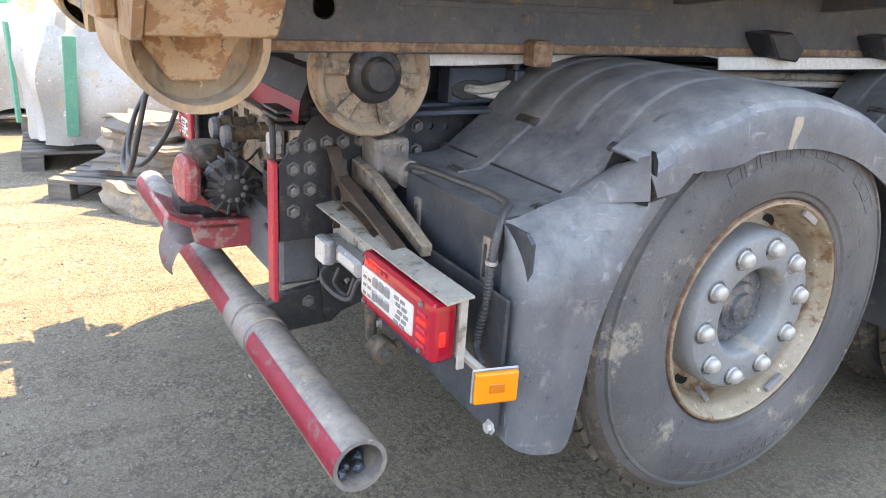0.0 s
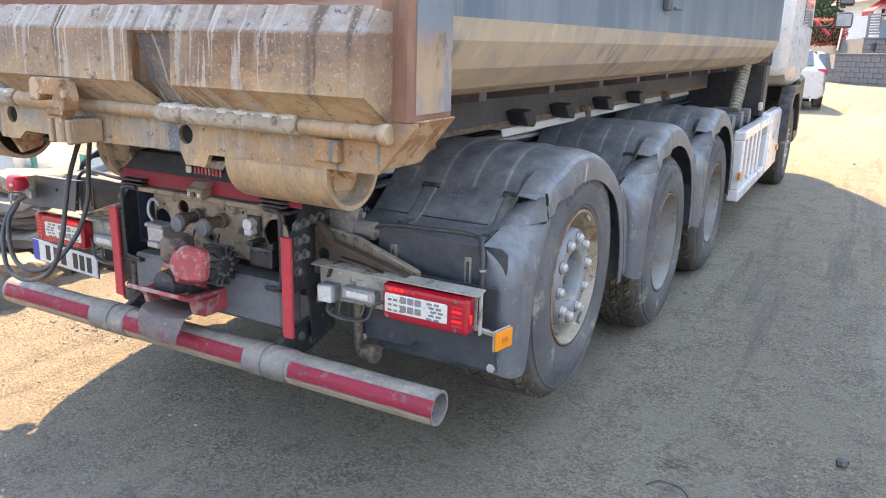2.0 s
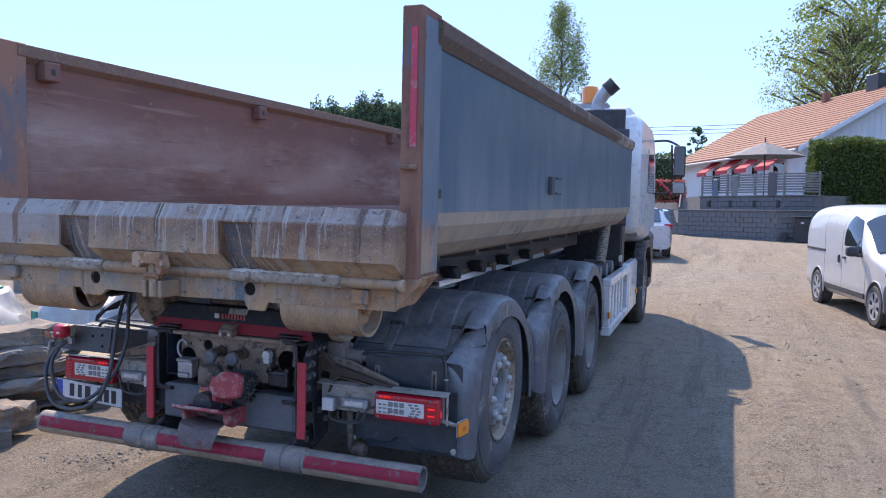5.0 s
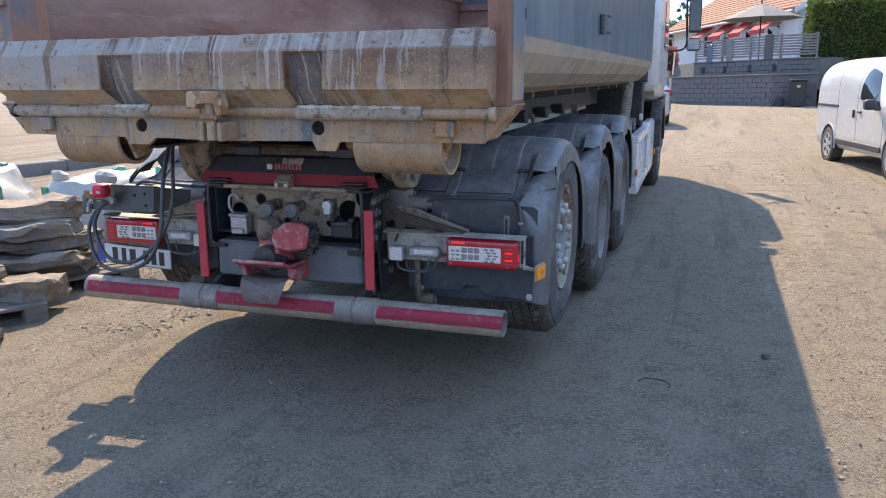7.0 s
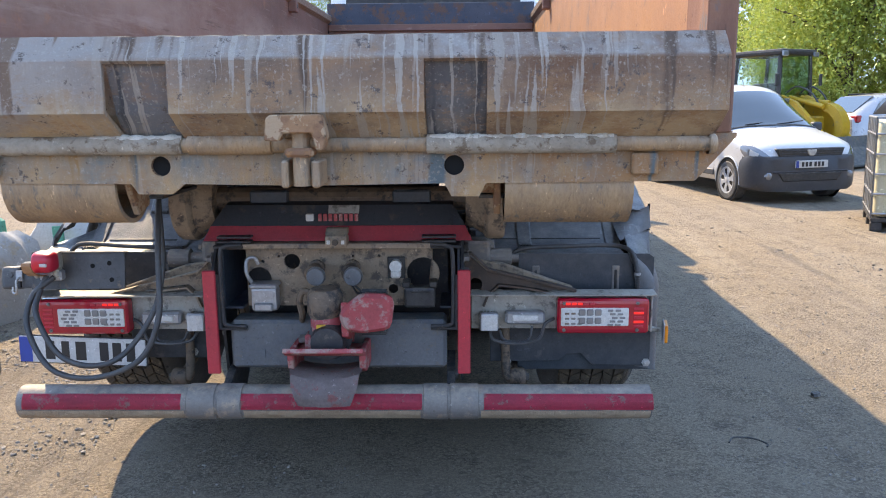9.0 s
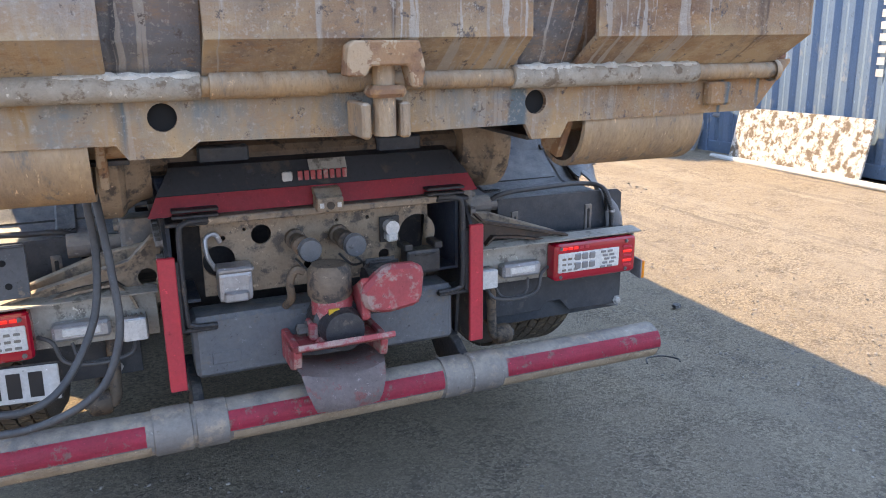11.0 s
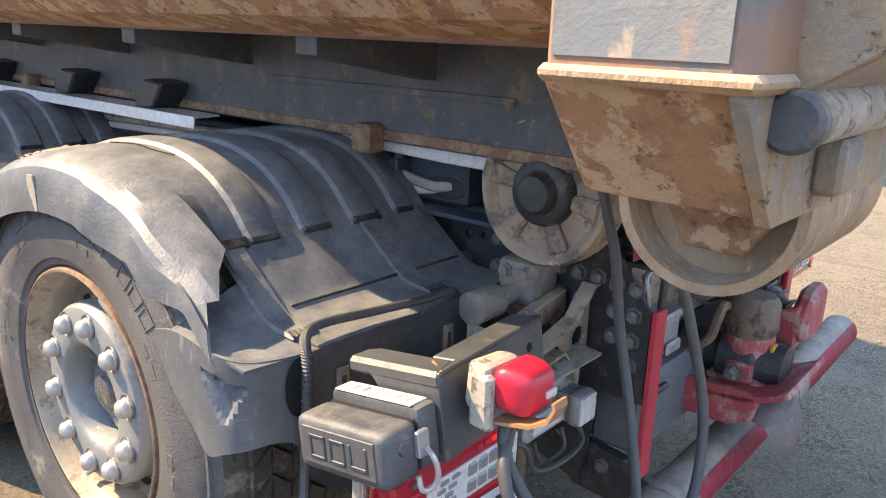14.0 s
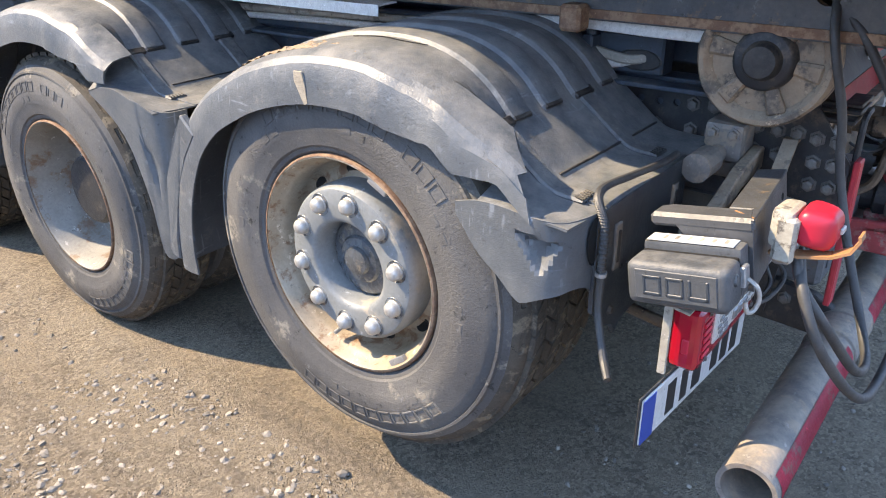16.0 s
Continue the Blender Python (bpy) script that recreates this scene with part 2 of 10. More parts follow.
def layered(name, base, layers, rough=0.5, spec=0.4, bump=0.3, distance=0.008):
    """Paint under washes: each layer is (colour, noise scale, stretch, low, high, amount, band of heights or None)."""
    m, nt, n, lk, bsdf = node_mat(name)
    tc = n.new("ShaderNodeTexCoord")
    sp = n.new("ShaderNodeSeparateXYZ")
    lk.new(tc.outputs["Object"], sp.inputs[0])

    def ramp(src, a, b, hi=1.0):
        r = n.new("ShaderNodeMapRange")
        r.interpolation_type = "SMOOTHSTEP"
        r.inputs["From Min"].default_value, r.inputs["From Max"].default_value, r.inputs["To Max"].default_value = min(a, b), max(a, b), hi if a < b else 0.0
        r.inputs["To Min"].default_value = 0.0 if a < b else hi
        lk.new(src, r.inputs["Value"])
        return r.outputs["Result"]

    def times(a, b):
        x = n.new("ShaderNodeMath")
        x.operation = "MULTIPLY"
        lk.new(a, x.inputs[0])
        lk.new(b, x.inputs[1])
        return x.outputs[0]

    def nz(sc, by, off, det=8.0):
        mp = n.new("ShaderNodeMapping")
        mp.inputs["Scale"].default_value, mp.inputs["Location"].default_value = by, (off, off * 0.6, off * 1.4)
        lk.new(tc.outputs["Object"], mp.inputs[0])
        t = n.new("ShaderNodeTexNoise")
        t.inputs["Scale"].default_value, t.inputs["Detail"].default_value, t.inputs["Roughness"].default_value = sc, det, 0.66
        lk.new(mp.outputs[0], t.inputs["Vector"])
        return t.outputs["Fac"]

    col = None
    for i, (shade, sc, by, lo, hi, amount, band) in enumerate(layers):
        fac = ramp(nz(sc, by, 3.7 * i + 1.0), lo, hi, amount)
        if band:
            fac = times(fac, ramp(sp.outputs["Z"], band[0], band[1]))
            if len(band) == 4:
                fac = times(fac, ramp(sp.outputs["Z"], band[3], band[2]))
        x = n.new("ShaderNodeMix")
        x.data_type = "RGBA"
        lk.new(fac, x.inputs["Factor"])
        if col is None:
            x.inputs[6].default_value = (*base, 1)
        else:
            lk.new(col, x.inputs[6])
        x.inputs[7].default_value = (*shade, 1)
        col = x.outputs[2]
    lk.new(col, bsdf.inputs["Base Color"])
    rr = n.new("ShaderNodeMapRange")
    rr.inputs["To Min"].default_value, rr.inputs["To Max"].default_value = max(0.05, rough - 0.15), min(1.0, rough + 0.15)
    lk.new(nz(4.0, (1, 1, 0.5), 50.0), rr.inputs["Value"])
    lk.new(rr.outputs[0], bsdf.inputs["Roughness"])
    bsdf.inputs["Specular IOR Level"].default_value = spec
    bp = n.new("ShaderNodeBump")
    bp.inputs["Strength"].default_value, bp.inputs["Distance"].default_value = bump, distance
    lk.new(nz(22.0, (1, 1, 1), 60.0, 12.0), bp.inputs["Height"])
    lk.new(bp.outputs[0], bsdf.inputs["Normal"])
    return m


def plain(name, col, rough=0.4, metal=0.0, emit=0.0, alpha=None, glass=0.0, coat=0.0):
    m, nt, n, lk, bsdf = node_mat(name)
    tc = n.new("ShaderNodeTexCoord")
    t = n.new("ShaderNodeTexNoise")
    t.inputs["Scale"].default_value, t.inputs["Detail"].default_value = 25.0, 5.0
    lk.new(tc.outputs["Object"], t.inputs["Vector"])
    x = n.new("ShaderNodeMix")
    x.data_type = "RGBA"
    x.inputs[6].default_value = (*col, 1)
    x.inputs[7].default_value = (*[c * 0.8 for c in col], 1)
    lk.new(t.outputs["Fac"], x.inputs["Factor"])
    lk.new(x.outputs[2], bsdf.inputs["Base Color"])
    bsdf.inputs["Roughness"].default_value, bsdf.inputs["Metallic"].default_value = rough, metal
    bsdf.inputs["Transmission Weight"].default_value = glass
    bsdf.inputs["Coat Weight"].default_value = coat
    if emit:
        bsdf.inputs["Emission Color"].default_value = (*col, 1)
        bsdf.inputs["Emission Strength"].default_value = emit
    return m


DUST = (0.42, 0.36, 0.28)
M = {}
M["frame"] = surface("frame_paint", (0.034, 0.051, 0.074), (0.046, 0.062, 0.082), (0.06, 0.055, 0.05), rough=0.5, scale=7, patch_amount=0.1, dust=DUST, dust_amount=0.05)
# bright orange rust; on the right lining the colour stands in for sunlight
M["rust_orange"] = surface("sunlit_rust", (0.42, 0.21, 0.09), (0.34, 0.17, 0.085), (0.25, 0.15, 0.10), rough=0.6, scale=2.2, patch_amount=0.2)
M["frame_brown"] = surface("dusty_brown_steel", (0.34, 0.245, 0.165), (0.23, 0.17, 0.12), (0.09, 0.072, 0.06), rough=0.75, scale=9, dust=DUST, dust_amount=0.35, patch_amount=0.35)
M["frame_grey"] = surface("worn_grey_steel", (0.058, 0.061, 0.065), (0.085, 0.086, 0.088), (0.17, 0.125, 0.085), rough=0.45, scale=8, patch_amount=0.06)
M["black_steel"] = surface("black_steel", (0.017, 0.019, 0.023), (0.030, 0.031, 0.034), (0.085, 0.068, 0.055), rough=0.52, scale=9, patch_amount=0.14, dust=DUST, dust_amount=0.06)
# guard plastic: real dust on top, thickened to stand in for the sun's sheen
M["plastic"] = surface("grey_plastic", (0.070, 0.083, 0.096), (0.096, 0.109, 0.120), (0.16, 0.158, 0.152), rough=0.43, scale=4.5, fine=150, bump=0.22, patch_amount=0.08, dust=(0.30, 0.29, 0.27), dust_amount=0.40, vary=0.10, scratch=1.0)
M["plastic_pale"] = surface("pale_grey_plastic", (0.105, 0.115, 0.125), (0.088, 0.097, 0.106), rough=0.55, scale=8, fine=150, bump=0.25, dust=(0.36, 0.335, 0.29), dust_amount=0.3)
M["plastic_box"] = surface("box_plastic", (0.052, 0.058, 0.064), (0.070, 0.076, 0.082), (0.13, 0.125, 0.12), rough=0.5, scale=9, fine=150, bump=0.2, patch_amount=0.12, dust=(0.27, 0.255, 0.23), dust_amount=0.25)
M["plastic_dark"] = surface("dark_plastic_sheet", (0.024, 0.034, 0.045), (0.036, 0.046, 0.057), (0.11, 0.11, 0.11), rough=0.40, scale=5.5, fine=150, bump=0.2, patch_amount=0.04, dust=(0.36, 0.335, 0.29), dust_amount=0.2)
M["flap_rubber"] = surface("flap_rubber", (0.024, 0.029, 0.035), (0.034, 0.039, 0.045), (0.08, 0.075, 0.07), rough=0.6, scale=6, patch_amount=0.06, dust=(0.36, 0.335, 0.29), dust_amount=0.15)
M["post_blue"] = layered("blue_paint_rusting", (0.115, 0.150, 0.178), [
    ((0.16, 0.19, 0.21), 2.5, (1, 1, 0.4), 0.42, 0.66, 0.8, None),
    ((0.29, 0.165, 0.10), 6.0, (1, 1, 0.5), 0.50, 0.62, 0.85, (2.15, 1.60)),
    ((0.38, 0.255, 0.155), 4.0, (1, 1, 0.6), 0.44, 0.60, 0.85, (1.72, 1.52)),
    ((0.15, 0.085, 0.055), 13.0, (1, 1, 0.4), 0.60, 0.68, 0.8, None),
    ((0.34, 0.17, 0.085), 9.0, (1, 1, 0.35), 0.62, 0.70, 0.8, None)], rough=0.62, bump=0.4)
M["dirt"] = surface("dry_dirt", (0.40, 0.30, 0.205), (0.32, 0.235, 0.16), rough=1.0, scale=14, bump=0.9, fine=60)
M["mud_mark"] = surface("dried_mud", (0.38, 0.33, 0.26), (0.32, 0.28, 0.22), rough=0.95, scale=14, bump=0.3)
M["rubber"] = surface("tyre_rubber", (0.092, 0.091, 0.091), (0.140, 0.136, 0.130), (0.27, 0.245, 0.205), rough=0.8, scale=3.2, fine=160, bump=0.4, patch_amount=0.08, spec=0.25)
M["tread"] = surface("tread_rubber", (0.075, 0.066, 0.056), (0.115, 0.098, 0.078), (0.20, 0.165, 0.12), rough=0.95, scale=9, fine=120, bump=0.4, patch_amount=0.25, spec=0.2)
M["hub_grease"] = surface("oily_hub_cap", (0.10, 0.115, 0.13), (0.045, 0.05, 0.055), (0.22, 0.19, 0.15), rough=0.28, scale=14, patch_amount=0.25, coat=0.5)
M["alloy"] = surface("alloy_wheel", (0.42, 0.43, 0.44), (0.36, 0.36, 0.36), rough=0.4, scale=12)
M["rim"] = surface("rim_paint", (0.40, 0.335, 0.25), (0.29, 0.22, 0.145), (0.20, 0.105, 0.055), rough=0.55, scale=6, patch_amount=0.28)
M["rim_grey"] = surface("rim_grey", (0.25, 0.238, 0.212), (0.17, 0.155, 0.13), (0.17, 0.105, 0.065), rough=0.55, scale=4, patch_amount=0.28)
M["rust"] = surface("rust_edge", (0.23, 0.125, 0.075), (0.16, 0.095, 0.065), (0.30, 0.19, 0.12), rough=0.85, scale=14)
M["hub"] = surface("hub_paint", (0.225, 0.240, 0.242), (0.19, 0.203, 0.205), (0.33, 0.29, 0.235), rough=0.45, scale=4, patch_amount=0.10)
M["steel"] = surface("bright_steel", (0.50, 0.49, 0.46), (0.40, 0.38, 0.35), rough=0.42, metal=0.35, scale=30)
M["bolt"] = surface("bolt_steel", (0.17, 0.165, 0.155), (0.12, 0.11, 0.10), rough=0.55, metal=0.2, scale=40)
M["tan_paint"] = surface("muddy_tan_paint", (0.46, 0.29, 0.155), (0.33, 0.215, 0.13), (0.20, 0.165, 0.13), rough=0.82, scale=7, patch_amount=0.2, bump=0.6, fine=60, vary=0.16, streak=(1.7, 1, 0.6), dust=(0.55, 0.49, 0.40), dust_amount=0.5)
M["post_pale"] = layered("pale_blue_rusty", (0.150, 0.170, 0.180), [
    ((0.195, 0.200, 0.195), 3.0, (1, 1, 0.5), 0.45, 0.65, 0.8, None),
    ((0.36, 0.205, 0.115), 6.0, (1, 1, 0.6), 0.52, 0.62, 0.85, None),
    ((0.17, 0.095, 0.06), 15.0, (1, 1, 0.6), 0.58, 0.66, 0.8, None),
    ((0.42, 0.33, 0.23), 10.0, (1, 1, 0.5), 0.58, 0.66, 0.7, None)], rough=0.65, bump=0.45)
M["inside_blue"] = surface("body_inside_blue", (0.045, 0.06, 0.085), (0.07, 0.08, 0.10), (0.13, 0.075, 0.055), rough=0.85, scale=3, patch_amount=0.35)
M["strut_brown"] = surface("dark_brown_steel", (0.075, 0.048, 0.034), (0.05, 0.036, 0.028), (0.13, 0.08, 0.05), rough=0.65, scale=8, patch_amount=0.3)
M["old_brown"] = surface("oily_brown_steel", (0.20, 0.140, 0.095), (0.13, 0.095, 0.068), (0.05, 0.042, 0.038), rough=0.7, scale=10, patch_amount=0.35)
M["tail_paint"] = drip_paint("tailgate_mud", tan=(0.49, 0.34, 0.20), greying=0.7)
# tailgate mud, darkened in colour for the shade inside the pockets
M["pocket"] = drip_paint("pocket_mud_shaded", (0.17, 0.16, 0.16), (0.11, 0.11, 0.115), (0.19, 0.19, 0.195), (0.19, 0.17, 0.155))
M["rust_mud"] = layered("rust_and_mud", (0.33, 0.18, 0.095), [
    ((0.22, 0.115, 0.068), 11.0, (1, 1, 1), 0.45, 0.60, 0.85, None),
    ((0.45, 0.315, 0.20), 15.0, (1, 1, 1), 0.50, 0.54, 0.85, None),
    ((0.40, 0.205, 0.09), 16.0, (1, 1, 1), 0.57, 0.66, 0.8, None),
    ((0.10, 0.058, 0.042), 34.0, (1, 1, 1), 0.58, 0.66, 0.8, None)], rough=0.88, bump=0.9, distance=0.012)
M["body_side"] = layered("body_side_paint", (0.060, 0.104, 0.145), [
    ((0.086, 0.132, 0.170), 1.1, (1, 0.8, 0.5), 0.38, 0.66, 0.85, None),
    ((0.185, 0.215, 0.230), 1.5, (1, 2.2, 0.22), 0.46, 0.70, 0.65, (2.25, 1.75)),
    ((0.27, 0.25, 0.215), 3.2, (1, 2.6, 0.16), 0.54, 0.70, 0.55, (1.98, 1.68)),
    ((0.045, 0.066, 0.088), 3.6, (1, 3.0, 0.10), 0.58, 0.70, 0.5, None),
    ((0.30, 0.295, 0.28), 13.0, (1, 0.3, 3.0), 0.66, 0.71, 0.45, None),
    ((0.33, 0.19, 0.10), 9.0, (1, 1, 0.6), 0.70, 0.74, 0.7, None)], rough=0.36, bump=0.12)
M["post_rust"] = layered("post_rust", (0.30, 0.165, 0.105), [
    ((0.135, 0.150, 0.160), 5.0, (1, 1, 0.4), 0.47, 0.60, 0.85, None),
    ((0.40, 0.215, 0.10), 8.0, (1, 1, 0.5), 0.55, 0.64, 0.8, None),
    ((0.14, 0.085, 0.06), 14.0, (1, 1, 0.35), 0.58, 0.66, 0.7, None),
    ((0.40, 0.33, 0.26), 20.0, (1.6, 1, 0.25), 0.62, 0.68, 0.6, None)], rough=0.78, bump=0.6)
M["post_brown"] = layered("post_brown", (0.185, 0.088, 0.060), [
    ((0.27, 0.135, 0.085), 5.0, (1, 1, 0.3), 0.45, 0.62, 0.8, None),
    ((0.105, 0.115, 0.125), 6.0, (1, 1, 0.35), 0.58, 0.66, 0.8, None),
    ((0.10, 0.055, 0.04), 14.0, (1, 1, 0.3), 0.56, 0.66, 0.7, None),
    ((0.34, 0.25, 0.18), 24.0, (1.6, 1, 0.3), 0.64, 0.69, 0.6, None)], rough=0.75, bump=0.5)
M["body_low"] = layered("body_low_paint", (0.37, 0.295, 0.21), [
    ((0.24, 0.225, 0.20), 3.0, (1, 1, 0.6), 0.42, 0.62, 0.8, None),
    ((0.085, 0.105, 0.125), 2.6, (1, 1.3, 0.35), 0.50, 0.64, 0.8, (1.68, 1.60)),
    ((0.42, 0.345, 0.25), 6.0, (1, 2.4, 0.25), 0.54, 0.66, 0.7, None),
    ((0.30, 0.17, 0.09), 8.0, (1, 1, 0.7), 0.62, 0.70, 0.6, None)], rough=0.7, bump=0.4)
M["body_in"] = layered("body_inside_rust", (0.190, 0.098, 0.072), [
    ((0.125, 0.068, 0.052), 1.4, (1, 0.5, 1.4), 0.46, 0.68, 0.8, None),
    ((0.335, 0.255, 0.205), 0.75, (1, 0.6, 1.6), 0.36, 0.62, 0.85, (1.62, 1.86, 2.08, 2.30)),
    ((0.40, 0.325, 0.27), 2.2, (1, 0.35, 3.0), 0.50, 0.66, 0.55, (1.60, 1.80, 2.05, 2.25)),
    ((0.30, 0.215, 0.17), 7.0, (1, 0.16, 5.0), 0.58, 0.67, 0.6, None),
    ((0.085, 0.055, 0.046), 6.0, (1, 0.22, 3.5), 0.60, 0.68, 0.6, None),
    ((0.33, 0.165, 0.09), 5.0, (1, 0.8, 1), 0.60, 0.70, 0.5, None),
    ((0.44, 0.37, 0.31), 34.0, (1, 0.7, 1), 0.66, 0.72, 0.6, None)], rough=0.6, bump=0.3)
M["body_beam"] = surface("body_beam_paint", (0.060, 0.068, 0.078), (0.082, 0.084, 0.084), (0.17, 0.115, 0.075), rough=0.6, scale=5, patch_amount=0.16, dust=DUST, dust_amount=0.15)
M["red_tape"] = surface("red_tape", (0.63, 0.045, 0.09), (0.52, 0.045, 0.08), (0.36, 0.19, 0.17), rough=0.5, scale=11, patch_amount=0.2)
M["red_clean"] = surface("red_paint_clean", (0.55, 0.035, 0.05), (0.46, 0.035, 0.05), rough=0.45, scale=6)
M["cream"] = surface("dirty_cream_cast", (0.47, 0.44, 0.375), (0.36, 0.33, 0.27), (0.14, 0.12, 0.10), rough=0.6, scale=16, patch_amount=0.3)
M["beam_grey"] = surface("blue_grey_beam", (0.10, 0.112, 0.124), (0.13, 0.138, 0.144), (0.14, 0.125, 0.11), rough=0.55, scale=7, patch_amount=0.22, dust=DUST, dust_amount=0.1)
M["panel_dark"] = surface("dark_cover_paint", (0.030, 0.034, 0.040), (0.042, 0.045, 0.050), (0.09, 0.075, 0.06), rough=0.55, scale=5, patch_amount=0.1)
M["deep_black"] = plain("deep_black", (0.004, 0.004, 0.004), 0.9)
M["beam_mud"] = drip_paint("beam_mud", (0.48, 0.295, 0.145), (0.165, 0.205, 0.215), (0.36, 0.325, 0.265), (0.52, 0.33, 0.17), foot=1.345, greying=0.2, flow=0.3)
M["red_paint"] = surface("faded_red_paint", (0.42, 0.06, 0.065), (0.33, 0.055, 0.06), (0.36, 0.23, 0.20), rough=0.6, scale=9, patch_amount=0.4)
M["red_plug"] = plain("red_plug", (0.55, 0.02, 0.045), 0.35)
M["jaw_wear"] = surface("worn_jaw", (0.34, 0.265, 0.25), (0.25, 0.205, 0.195), (0.40, 0.15, 0.14), rough=0.55, scale=9, patch_amount=0.22, bump=0.3)
M["tube"] = surface("grey_tube", (0.185, 0.168, 0.155), (0.135, 0.125, 0.118), (0.29, 0.225, 0.17), rough=0.6, scale=6, patch_amount=0.3, dust=DUST, dust_amount=0.35)
# dried crust; the sun on the ridge is put into its pale colour
M["dirt_pale"] = surface("sunlit_crust", (0.74, 0.69, 0.60), (0.62, 0.56, 0.46), (0.40, 0.33, 0.26), rough=0.95, scale=18, patch_amount=0.12, bump=0.9, fine=70)
M["beige"] = surface("beige_sheet", (0.40, 0.37, 0.315), (0.31, 0.285, 0.24), (0.15, 0.135, 0.115), rough=0.6, scale=8, patch_amount=0.28)
M["sleeve_pale"] = surface("crusted_sleeve", (0.44, 0.385, 0.31), (0.34, 0.285, 0.22), (0.20, 0.145, 0.10), rough=0.85, scale=11, patch_amount=0.3, bump=0.6)
M["lamp_red"] = plain("lamp_red", (0.40, 0.006, 0.022), 0.22, coat=0.5)
M["lamp_lit"] = plain("lamp_lit", (0.9, 0.02, 0.02), 0.2, emit=0.16)
M["lamp_white"] = surface("lamp_white", (0.66, 0.65, 0.61), (0.56, 0.55, 0.52), rough=0.3, scale=60, coat=0.4)
M["lamp_cell"] = plain("lamp_cell", (0.27, 0.27, 0.27), 0.15, 0.3)
M["amber"] = plain("amber_lens", (0.85, 0.24, 0.01), 0.3, coat=0.5)
M["amber_dark"] = plain("amber_dark", (0.6, 0.14, 0.01), 0.35)
M["hose"] = surface("hose_rubber", (0.045, 0.046, 0.048), (0.07, 0.068, 0.065), rough=0.5, scale=14)
M["white_paint"] = surface("white_truck_paint", (0.74, 0.74, 0.73), (0.66, 0.65, 0.62), (0.5, 0.46, 0.4), rough=0.3, scale=3, patch_amount=0.1, coat=0.4)
M["black_plastic"] = surface("black_plastic", (0.018, 0.019, 0.021), (0.03, 0.03, 0.032), rough=0.5, scale=8, dust=DUST, dust_amount=0.15)
M["dark_glass"] = plain("dark_glass", (0.02, 0.025, 0.03), 0.06, coat=0.6)
M["plate_white"] = surface("plate_white", (0.62, 0.62, 0.60), (0.52, 0.51, 0.48), rough=0.4, scale=12)
M["plate_blue"] = plain("plate_blue", (0.02, 0.06, 0.30), 0.4)
M["plate_bar"] = plain("plate_bar", (0.02, 0.02, 0.02), 0.5)
M["galv"] = surface("galvanised", (0.42, 0.43, 0.44), (0.33, 0.33, 0.33), rough=0.4, metal=0.5, scale=12)


# ---- mesh helpers ----
def link_mesh(name, bm, mat):
    me = bpy.data.meshes.new(name)
    bm.normal_update()
    bm.to_mesh(me)
    bm.free()
    mats = mat if isinstance(mat, (list, tuple)) else [mat]
    for m in mats:
        me.materials.append(M[m] if isinstance(m, str) else m)
    return me


def part(name, bm, mat, parent=None, label="", at=None, smooth=False):
    me = link_mesh(name, bm, mat)
    if smooth:
        for p in me.polygons:
            p.use_smooth = True
        me.set_sharp_from_angle(angle=radians(38))
    ob = new(name, me)
    if parent:
        ob.parent = parent
    if at is not None:
        ob.matrix_basis = at
    if label:
        tagged(ob, label)
    return ob


def thing(name, label, category, at=None, group="", kind=""):
    ob = new(name)
    if at is not None:
        ob.matrix_basis = at
    return tagged(ob, label, category, group, kind)


def box(x0, x1, y0, y1, z0, z1, bev=0.004, bm=None, seg=1):
    """An axis-aligned block with bevelled edges, added to bm."""
    t = bmesh.new()
    bmesh.ops.create_cube(t, size=1)
    bmesh.ops.transform(t, matrix=Matrix.LocRotScale(((x0 + x1) / 2, (y0 + y1) / 2, (z0 + z1) / 2), None, (abs(x1 - x0), abs(y1 - y0), abs(z1 - z0))), verts=t.verts)
    b = min(bev, 0.45 * min(abs(x1 - x0), abs(y1 - y0), abs(z1 - z0)))
    if b > 0:
        bmesh.ops.bevel(t, geom=t.edges[:], offset=b, segments=seg, affect="EDGES", profile=0.6)
    return join(bm, t)


def join(bm, t, m=None):
    if m is not None:
        bmesh.ops.transform(t, matrix=m, verts=t.verts)
    if bm is None:
        return t
    me = bpy.data.meshes.new("tmp")
    t.to_mesh(me)
    t.free()
    bm.from_mesh(me)
    bpy.data.meshes.remove(me)
    return bm


AX = {"x": Matrix.Rotation(radians(90), 4, "Y"), "y": Matrix.Rotation(radians(-90), 4, "X"), "z": Matrix.Identity(4)}


def lathe(profile, axis="x", at=(0, 0, 0), seg=32, bm=None, close=False, arc=360.0, start=0.0):
    """Turns (radius, height) pairs round an axis through at."""
    t = bmesh.new()
    full = arc >= 359.9
    n = seg if full else seg + 1
    rings = []
    for r, h in profile:
        rings.append([t.verts.new((r * math.cos(radians(start + arc * i / seg)), r * math.sin(radians(start + arc * i / seg)), h)) for i in range(n)])
    pairs = list(zip(rings, rings[1:]))
    if close:
        pairs.append((rings[-1], rings[0]))
    for a, b in pairs:
        for i in range(n if full else n - 1):
            j = (i + 1) % n
            t.faces.new((a[i], a[j], b[j], b[i]))
    bmesh.ops.remove_doubles(t, verts=t.verts, dist=1e-5)
    bmesh.ops.recalc_face_normals(t, faces=t.faces)
    return join(bm, t, Matrix.Translation(at) @ AX[axis])


